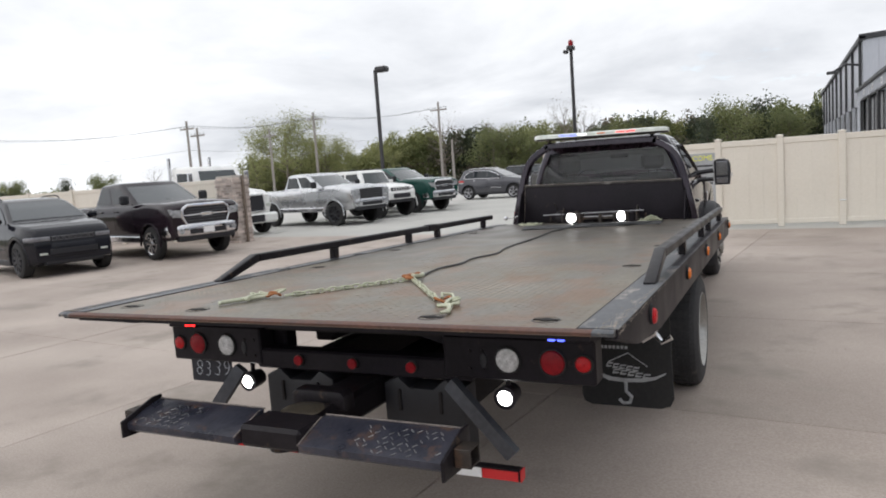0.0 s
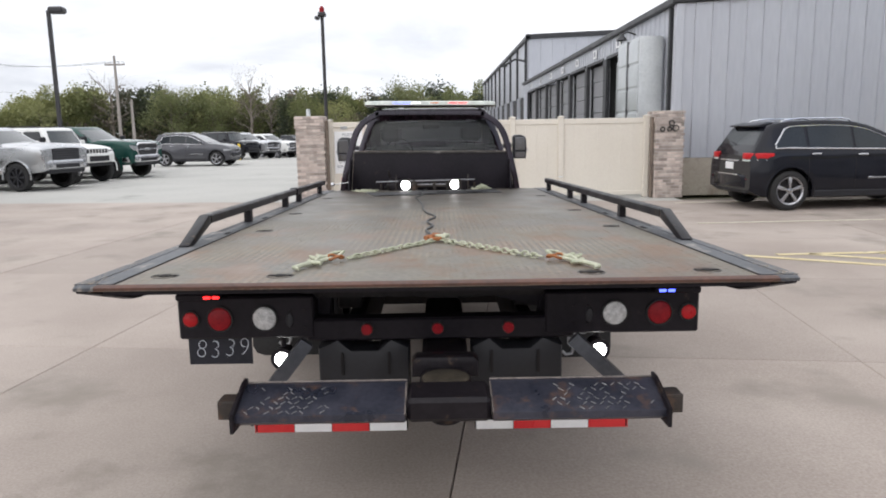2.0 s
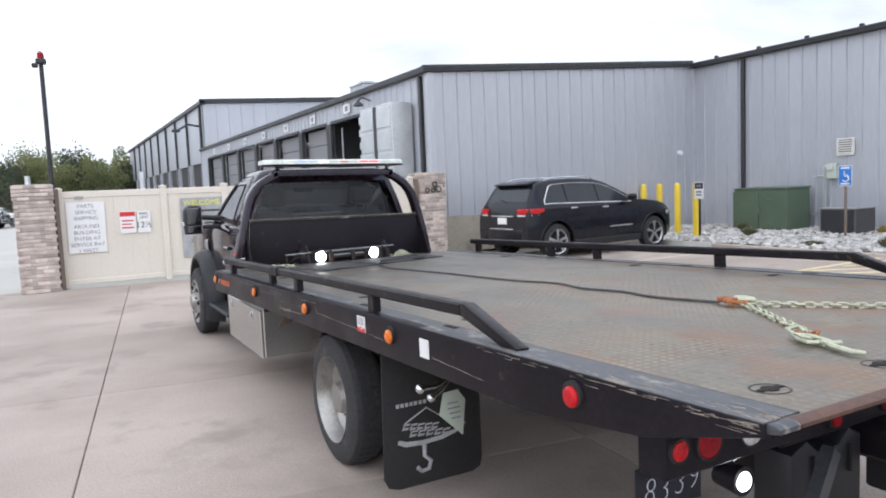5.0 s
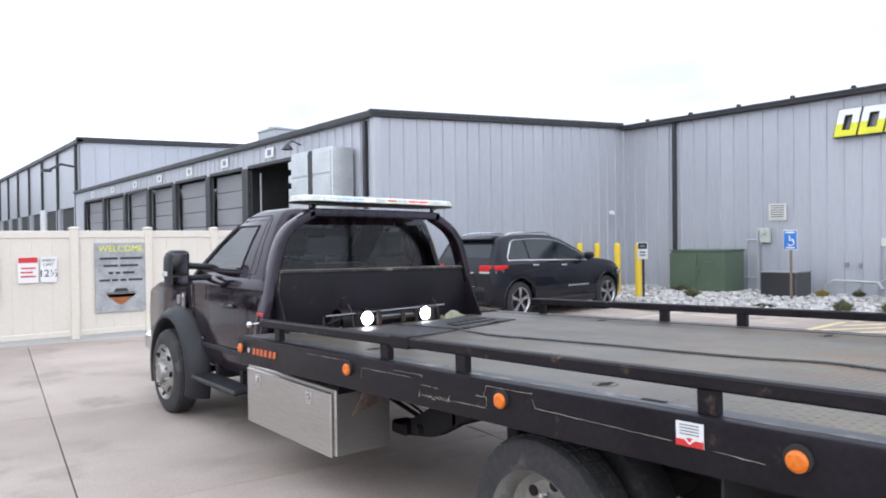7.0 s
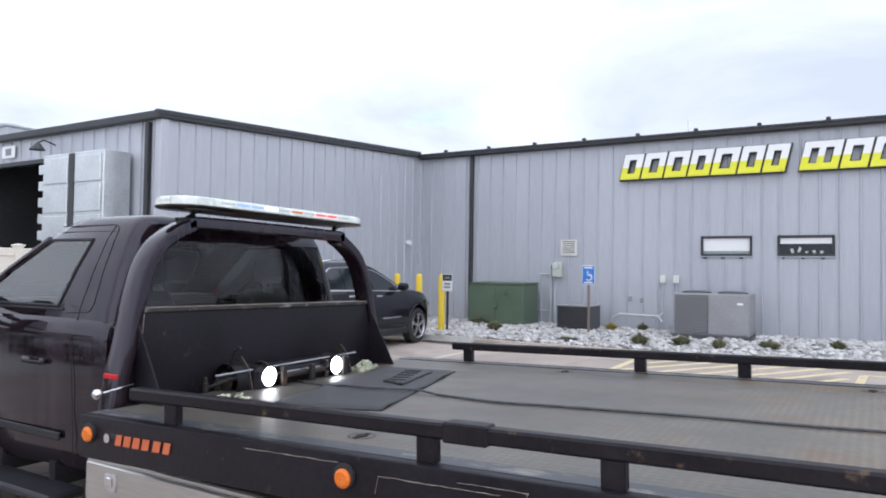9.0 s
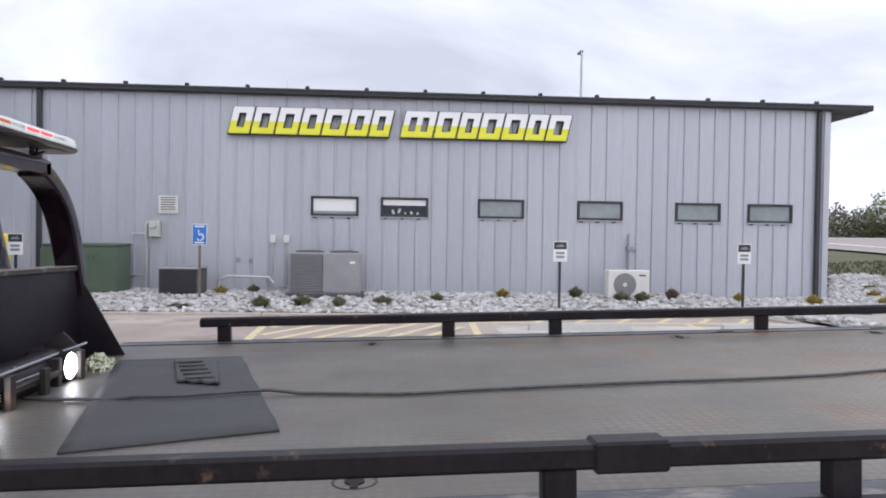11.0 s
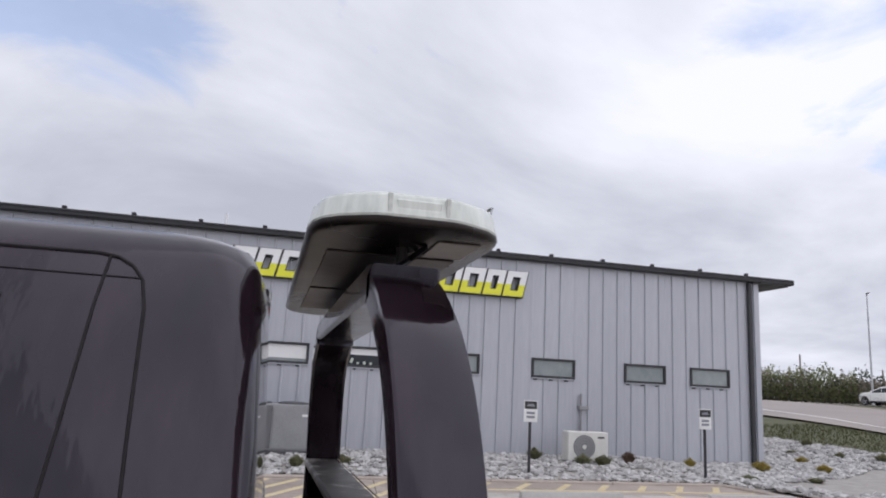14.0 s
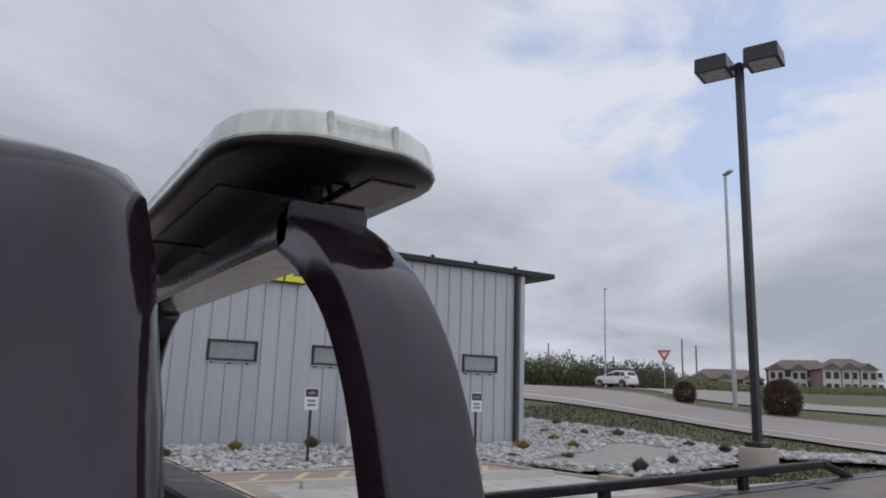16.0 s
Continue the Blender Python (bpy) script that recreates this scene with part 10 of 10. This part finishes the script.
street_lamp(*east(54.2, 39), 12.0, 150, "tall grey street lamp beside the road")
street_lamp(*east(44.9, 94), 12.5, 150, "tall grey street lamp far along the road")
street_lamp(42.5, -7.5, 12.6, 0, "tall grey street lamp behind the workshop")

# give-way sign
x, y = east(49.3, 48)
z = rise(x, y)
ys = thing("yield_sign", "red and white triangular yield sign on a post", "sign")
mm = Matrix.Translation((x, y, z)) @ Matrix.Rotation(math.atan2(-0.76, 0.65) + math.pi / 2, 4, "Z")
part("post", Shape().box(-0.03, 0.03, -0.03, 0.03, 0, 2.9), "pole_silver", ys, m=mm)
part("plate", Shape().prism([(-0.42, 2.85), (0.42, 2.85), (0.0, 2.12)], -0.05, -0.035, "y"), "sign_red", ys, m=mm)
part("field", Shape().prism([(-0.21, 2.73), (0.21, 2.73), (0.0, 2.36)], -0.058, -0.05, "y"), "sign_white", ys, m=mm)
part("plate", Shape().prism([(-0.42, 2.85), (0.42, 2.85), (0.0, 2.12)], 0.035, 0.05, "y"), "sign_red", ys, m=mm)
part("field", Shape().prism([(-0.21, 2.73), (0.21, 2.73), (0.0, 2.36)], 0.05, 0.058, "y"), "sign_white", ys, m=mm)

# utility poles and wires
POLES = [(43.9, 62, 7.4), (43.2, 63, 6.9), (34.3, 66, 8.0), (37.9, 70, 7.0), (24.1, 60, 7.6), (23.2, 60.5, 4.4), (58.0, 70, 7.5)]
tops = []
for az, d, h in POLES:
    x, y = spot(az, d)
    u = thing("utility_pole", "weathered wooden utility pole with a cross arm", "utility pole", "utility poles")
    part("pole", Shape().cyl((x, y, rise(x, y) - 0.1), (x, y, h), 0.14, 0.09, 10), "pole_wood", u)
    if h > 5:
        part("cross_arm", Shape().box(x - 0.75, x + 0.75, y - 0.05, y + 0.05, h - 0.72, h - 0.6), "pole_wood", u)
        for dx in (-0.7, -0.3, 0.3, 0.7):
            part("insulator", Shape().cyl((x + dx, y, h - 0.6), (x + dx, y, h - 0.42), 0.05, seg=8), "galvanised", u)
    tops.append((x, y, h))
for a, b in ((6, 0), (0, 2), (2, 4)):
    for dx, dz in ((-0.7, -0.42), (0.3, -0.42), (0.7, -0.42), (0.0, -2.4)):
        p, q = Vector(tops[a]) + Vector((dx, 0, dz)), Vector(tops[b]) + Vector((dx, 0, dz))
        pts = [p.lerp(q, t / 12) - Vector((0, 0, 0.5 * math.sin(math.pi * t / 12))) for t in range(13)]
        solid("power_line", Shape().tube(pts, 0.010, 5), "wire", "thin dark power line between poles", "wire", "power lines")


# trees
def tree_mesh_parts(h, spread, n_limbs, n_leaf, leaf, seed, crown_from=0.35, slim=False):
    q = random.Random(seed)
    wood, leaves = Shape(), Shape()
    wood.tube([(0, 0, 0), (0.05 * q.uniform(-1, 1), 0.05, h * 0.35), (0.1 * q.uniform(-1, 1), 0.1, h * 0.7), (0, 0, h * 0.95)], [0.022 * h, 0.017 * h, 0.010 * h, 0.003 * h], 7)
    ends = []
    for i in range(n_limbs):
        f = crown_from + (0.9 - crown_from) * i / n_limbs
        a = 2.4 * i + q.uniform(-0.4, 0.4)
        r = spread * (1.0 - 0.55 * max(0, f - 0.45)) * q.uniform(0.65, 1.05) * (1 - f if slim else 1)
        b = Vector((0, 0, h * f))
        e = b + Vector((r * math.cos(a), r * math.sin(a), h * q.uniform(0.10, 0.28) * (0.2 if slim else 1)))
        mid = b.lerp(e, 0.5) + Vector((0, 0, 0.04 * h))
        wood.tube([b, mid, e], [0.008 * h, 0.005 * h, 0.002 * h], 5)
        ends += [mid, e, b.lerp(e, 0.75), e + Vector((0, 0, 0.06 * h))]
        for k in range(3):
            t = e + Vector((q.uniform(-1, 1), q.uniform(-1, 1), q.uniform(0, 1.2))) * 0.12 * h
            wood.tube([b.lerp(e, 0.5 + 0.15 * k), t], [0.003 * h, 0.0012 * h], 4)
            ends.append(t)
    for i in range(n_leaf):
        c = ends[q.randrange(len(ends))] + Vector((q.gauss(0, 1), q.gauss(0, 1), q.gauss(0, 0.8))) * 0.075 * h
        s = leaf * q.uniform(0.6, 1.3)
        u = Vector((q.gauss(0, 1), q.gauss(0, 1), q.gauss(0, 1))).normalized()
        w = u.orthogonal().normalized() * s
        u = u * s
        leaves.add([c - u, c + 0.5 * w, c + u, c - 0.5 * w], [(0, 1, 2, 3)])
    return wood.mesh("trunk", 60), leaves


def tree(x, y, kit, label, m_leaf, turn, size, group):
    wood, leaves = kit
    t = thing("tree", label, "tree", group, m=Matrix.Translation((x, y, rise(x, y) - 0.1)) @ Matrix.Rotation(turn, 4, "Z") @ Matrix.Diagonal((size, size, size, 1)))
    part("trunk", wood, "bark", t)
    part("crown", leaves, m_leaf, t)
    return t


def kit(*a, m_leaf):
    w, l = tree_mesh_parts(*a)
    me_ = bpy.data.meshes.new("crown")
    me_.from_pydata(l.v, [], l.f)
    me_.materials.append(MATS[m_leaf])
    w.materials.append(MATS["bark"])
    return w, me_


KITS = [(kit(9, 4.2, 17, 15000, 0.11, 1, m_leaf="leaf_spring"), "leaf_spring", "broad tree in thin spring leaf"),
        (kit(8, 3.0, 13, 5200, 0.15, 2, 0.12, m_leaf="leaf_mid"), "leaf_mid", "green tree at the edge of the lot"),
        (kit(9, 2.2, 16, 2400, 0.20, 3, 0.15, True, m_leaf="leaf_dark"), "leaf_dark", "dark conifer at the edge of the lot"),
        (kit(9, 3.0, 16, 1100, 0.07, 4, 0.3, m_leaf="leaf_brown"), "leaf_brown", "nearly bare tree with few buds"),
        (kit(7, 3.4, 14, 5200, 0.15, 5, 0.08, m_leaf="leaf_spring"), "leaf_spring", "bushy yellow-green tree at the edge of the lot")]
rt = random.Random(21)
spots = [(37.0, 92, 0, 1.0), (34.0, 97, 0, 0.8), (39.5, 98, 4, 0.75), (24.5, 100, 3, 0.95), (14.7, 95, 3, 1.0), (13.2, 99, 3, 0.85), (8.2, 94, 4, 0.8), (10.5, 96, 1, 0.85), (4.0, 90, 2, 0.8), (2.2, 92, 1, 0.95), (0.5, 95, 2, 0.9), (-1.5, 93, 1, 0.85), (-3.2, 96, 2, 0.8), (17.5, 100, 1, 0.95), (19.0, 102, 4, 0.95), (20.5, 99, 1, 0.9), (16.0, 103, 4, 0.9), (27.0, 104, 1, 0.8), (29.0, 101, 4, 0.8), (31.5, 105, 1, 0.75), (12.0, 97, 2, 0.8), (50.5, 100, 1, 0.55), (53.0, 104, 2, 0.5), (56.5, 108, 1, 0.55), (47.0, 100, 3, 0.5), (45.0, 104, 3, 0.5), (42.5, 110, 4, 0.5), (60.0, 108, 3, 0.6), (63.0, 108, 1, 0.6), (66.0, 108, 4, 0.6)]
for az, d, k, size in spots:
    x, y = spot(az, d)
    tree(x, y, KITS[k][0], KITS[k][2], KITS[k][1], rt.uniform(0, 6), size * rt.uniform(0.9, 1.05), "trees beyond the lot")
# more of the woods, behind them: rounded crowns over a brown understorey, one mass for each colour
def leaf_mass(name, label, category, m_leaf, c, size, seed):
    """Many small leaves at the places c, as one mesh."""
    q, n = np.random.default_rng(seed), len(c)
    u = q.standard_normal((n, 3))
    u /= np.linalg.norm(u, axis=1, keepdims=True)
    w = np.cross(u, [0.3, 0.5, 0.8])
    w /= np.linalg.norm(w, axis=1, keepdims=True)
    sz = q.uniform(*size, n)[:, None]
    v = np.stack([c - u * sz, c + w * sz * 0.7, c + u * sz, c - w * sz * 0.7], 1).reshape(-1, 3)
    me_ = bpy.data.meshes.new(name)
    me_.from_pydata(v.tolist(), [], [(4 * i, 4 * i + 1, 4 * i + 2, 4 * i + 3) for i in range(n)])
    me_.materials.append(MATS[m_leaf])
    tagged(new(name, me_), label, category, kind="stuff")


q = np.random.default_rng(5)
mass = {k: [] for k in ("leaf_brown", "leaf_dark", "leaf_mid", "leaf_spring")}
for _ in range(330):
    az, d = q.uniform(-12, 75), q.uniform(101, 124)
    low = 0.42 if az > 40 else 0.72 if az > 30 else 1.0
    h = q.uniform(5.2, 9.6) * low * (0.86 + 0.16 * (d - 101) / 23)
    r = q.uniform(1.3, 2.6) * (0.7 + 0.3 * low)
    hue = noise.noise(Vector((az * 0.22, 4.0, 0.5))) + q.uniform(-0.45, 0.45)
    m_leaf = "leaf_spring" if hue > 0.10 else "leaf_mid" if hue > -0.22 else "leaf_dark" if q.random() < 0.6 else "leaf_brown"
    n = int(170 * r * h ** 0.8 * (0.8 if m_leaf == "leaf_brown" else 1.0))
    p = q.standard_normal((n, 3))
    p *= (q.uniform(0.35, 1.0, n) ** 0.45 / np.linalg.norm(p, axis=1))[:, None]
    lump = 1 + 0.30 * np.sin(5 * p[:, 0] + az) * np.sin(5 * p[:, 2] + d) + 0.15 * np.sin(11 * p[:, 1] + 3 * az)
    p *= lump[:, None]
    x, y = spot(az, d)
    mass[m_leaf].append(np.stack([x + r * p[:, 0], y + r * p[:, 1], rise(x, y) + 0.60 * h + 0.40 * h * p[:, 2]], 1))
n = 34000
az, d = q.uniform(-12, 75, n), q.uniform(99, 108, n)
top = np.where(az > 40, 1.6, np.where(az > 30, 2.6, 4.4)) * np.array([1 + 0.4 * noise.noise(Vector((a * 0.7, 2, 2))) for a in az])
under = np.stack([-d * np.sin(np.radians(az)), -2 + d * np.cos(np.radians(az)), -0.5 + top * q.uniform(0, 1, n)], 1)
pick = np.array([noise.noise(Vector((a * 0.5, 8, z * 0.3))) for a, z in zip(az, under[:, 2])]) + q.uniform(-0.3, 0.3, n)
mass["leaf_brown"].append(under[pick > -0.02])
mass["leaf_dark"].append(under[(pick <= -0.02) & (pick > -0.25)])
mass["leaf_mid"].append(under[pick <= -0.25])
for k, m_leaf in enumerate(sorted(mass)):
    leaf_mass("woods", "belt of spring woodland beyond the lot", "woods", m_leaf, np.concatenate(mass[m_leaf]), (0.11, 0.27), 40 + k)
# hedge and scrub along the road in the south-east
rs = random.Random(8)
for nm, m_leaf, seed, n, a0, a1, d0, d1, hi_ in (("scrub", "leaf_dark", 11, 9000, 33, 50, 98, 116, 5.0), ("scrub", "leaf_brown", 15, 12000, 33, 50, 98, 116, 4.6), ("scrub", "leaf_mid", 12, 15000, 33, 70, 98, 120, 3.0), ("scrub", "leaf_mid", 13, 7000, 36, 44, 98, 112, 6.0), ("scrub", "leaf_brown", 14, 14000, 44, 72, 105, 150, 3.0)):
    q = np.random.default_rng(seed)
    az, d = q.uniform(a0, a1, n), q.uniform(d0, d1, n)
    x, y = -1.7 + d * np.cos(np.radians(az)), 6.5 - d * np.sin(np.radians(az))
    g = np.array([rise(a, b) for a, b in zip(x, y)])
    topz = np.array([hi_ * (0.7 + 0.5 * noise.noise(Vector((a * 0.8, seed, 1))) + 0.10 * noise.noise(Vector((a * 2.7, seed, 5)))) * (1.0 if a < 50 else max(0.45, 1 - 0.11 * (a - 50))) * rs.uniform(0.8, 1.1) for a in az])
    c = np.stack([x, y, g + topz * q.uniform(0, 1, n)], 1)
    u = q.standard_normal((n, 3))
    u /= np.linalg.norm(u, axis=1, keepdims=True)
    w = np.cross(u, [0.3, 0.5, 0.8])
    w /= np.linalg.norm(w, axis=1, keepdims=True)
    s = q.uniform(0.10, 0.24, n)[:, None]
    v = np.stack([c - u * s, c + w * s * 0.7, c + u * s, c - w * s * 0.7], 1).reshape(-1, 3)
    me_ = bpy.data.meshes.new(nm)
    me_.from_pydata(v.tolist(), [], [(4 * i, 4 * i + 1, 4 * i + 2, 4 * i + 3) for i in range(n)])
    me_.materials.append(MATS[m_leaf])
    tagged(new(nm, me_), "scrub and hedges along the far road", "scrub", kind="stuff")
q = random.Random(31)
blob = Shape()
for _ in range(6000):
    a, h = q.uniform(0, 2 * math.pi), q.uniform(0, 1)
    r = (0.95 * math.sin(math.pi * (0.18 + 0.75 * h)) ** 0.7 + q.uniform(-0.30, 0.16)) * q.uniform(0.6, 1.0) ** 0.4
    c = Vector((r * math.cos(a), r * math.sin(a), 1.75 * h + q.uniform(-0.05, 0.15)))
    u = Vector((q.gauss(0, 1), q.gauss(0, 1), q.gauss(0, 1))).normalized()
    w = u.orthogonal().normalized() * 0.03
    u = u * 0.06
    blob.add([c - u, c + w, c + u, c - w], [(0, 1, 2, 3)])
bush_kit = bpy.data.meshes.new("foliage")
bush_kit.from_pydata(blob.v, [], blob.f)
bush_kit.materials.append(MATS["bush_dark"])
for az, d, sc in ((57.3, 36, 0.86), (50.7, 42, 0.62)):
    x, y = east(az, d)
    b = thing("bush", "dark brown-green bush on the grass verge", "bush", "verge bushes", m=Matrix.Translation((x, y, rise(x, y) - 0.1)) @ Matrix.Diagonal((sc, sc, sc, 1)))
    part("foliage", bush_kit, "bush_dark", b)
# grass blades on the near verge
q = np.random.default_rng(3)
gx = q.uniform(6.6, 26, 26000)
gyy = q.uniform(-24, -4.4, 26000)
keep = np.array([not in_bed(a, b) and b > -16.6 - 0.13 * max(a - 13, 0) and not (b > -7.3 and a > 11) for a, b in zip(gx, gyy)])
gx, gyy = gx[keep], gyy[keep]
n = len(gx)
gz = np.array([rise(a, b) for a, b in zip(gx, gyy)]) - 0.07
an = q.uniform(0, 6.28, n)
hgt = q.uniform(0.05, 0.13, n)
dx, dy = 0.02 * np.cos(an), 0.02 * np.sin(an)
v = np.stack([np.stack([gx - dx, gyy - dy, gz], 1), np.stack([gx + dx, gyy + dy, gz], 1), np.stack([gx + q.normal(0, 0.03, n), gyy + q.normal(0, 0.03, n), gz + hgt], 1)], 1).reshape(-1, 3)
me_ = bpy.data.meshes.new("grass")
me_.from_pydata(v.tolist(), [], [(3 * i, 3 * i + 1, 3 * i + 2) for i in range(n)])
me_.materials.append(MATS["grass_blade"])
tagged(new("grass", me_), "short spring grass on the verge", "grass", kind="stuff")


# far apartment houses
def apartments(az, d, width, floors, turn, label):
    x, y = east(az, d)
    z = rise(x, y) - 2.2
    a = thing("apartment_house", label, "building", "far apartments", m=Matrix.Translation((x, y, z)) @ Matrix.Rotation(radians(turn), 4, "Z"))
    hw, H_ = width / 2, 3.0 * floors
    part("wall", Shape().box(-hw, hw, 0, 12, 0, H_), "render_tan", a)
    for k in range(-1, 2):
        c = k * width / 3
        part("bay", Shape().box(c - 2.0, c + 2.0, -1.2, 0.2, 0, H_ + 0.2), "render_pale", a, "pale projecting bay")
        for f in range(floors):
            for dx in (-0.95, 0.95):
                part("window", Shape().box(c + dx - 0.6, c + dx + 0.6, -1.26, -1.19, 3 * f + 0.7, 3 * f + 2.4), "glass_dark", a)
            part("balcony", Shape().box(c + 2.1, c + 3.6, -0.7, -0.05, 3 * f + 0.2, 3 * f + 1.2), "render_pale", a, "pale balcony")
            part("balcony_door", Shape().box(c + 2.2, c + 3.5, -0.045, 0.01, 3 * f + 1.2, 3 * f + 2.5), "glass_dark", a)
        part("gable", Shape().prism([(c - 2.4, H_ + 0.25), (c + 2.4, H_ + 0.25), (c, H_ + 1.9)], -1.5, 3.0, "y"), "shingle", a, "small brown gable")
    s = Shape()
    s.add([(-hw - 0.6, -1.8, H_ + 0.2), (hw + 0.6, -1.8, H_ + 0.2), (hw + 0.6, 12.6, H_ + 0.2), (-hw - 0.6, 12.6, H_ + 0.2), (-hw + 4, 5.4, H_ + 3.2), (hw - 4, 5.4, H_ + 3.2)], [(0, 1, 5, 4), (1, 2, 5), (2, 3, 4, 5), (3, 0, 4), (0, 3, 2, 1)])
    part("roof", s, "shingle", a, "hipped brown roof", None)


apartments(53.6, 225, 20, 2, -142, "far two-storey apartment house with a brown roof")
apartments(58.5, 225, 17, 3, -150, "far three-storey apartment house with a brown roof")
apartments(61.6, 215, 13, 3, -135, "far apartment house with pale bays")
apartments(46.5, 240, 30, 2, -135, "low far building behind the scrub")
# poles along the far road
for az, d, h in ((50.6, 120, 8.0), (51.6, 120, 7.0), (45.5, 130, 5.5), (40.5, 120, 7.0), (61.8, 160, 5.0)):
    x, y = east(az, d)
    u = thing("utility_pole", "weathered wooden utility pole far along the road", "utility pole", "far poles")
    part("pole", Shape().cyl((x, y, rise(x, y) - 0.4), (x, y, rise(x, y) + h), 0.16, 0.12, 8), "pole_wood", u)
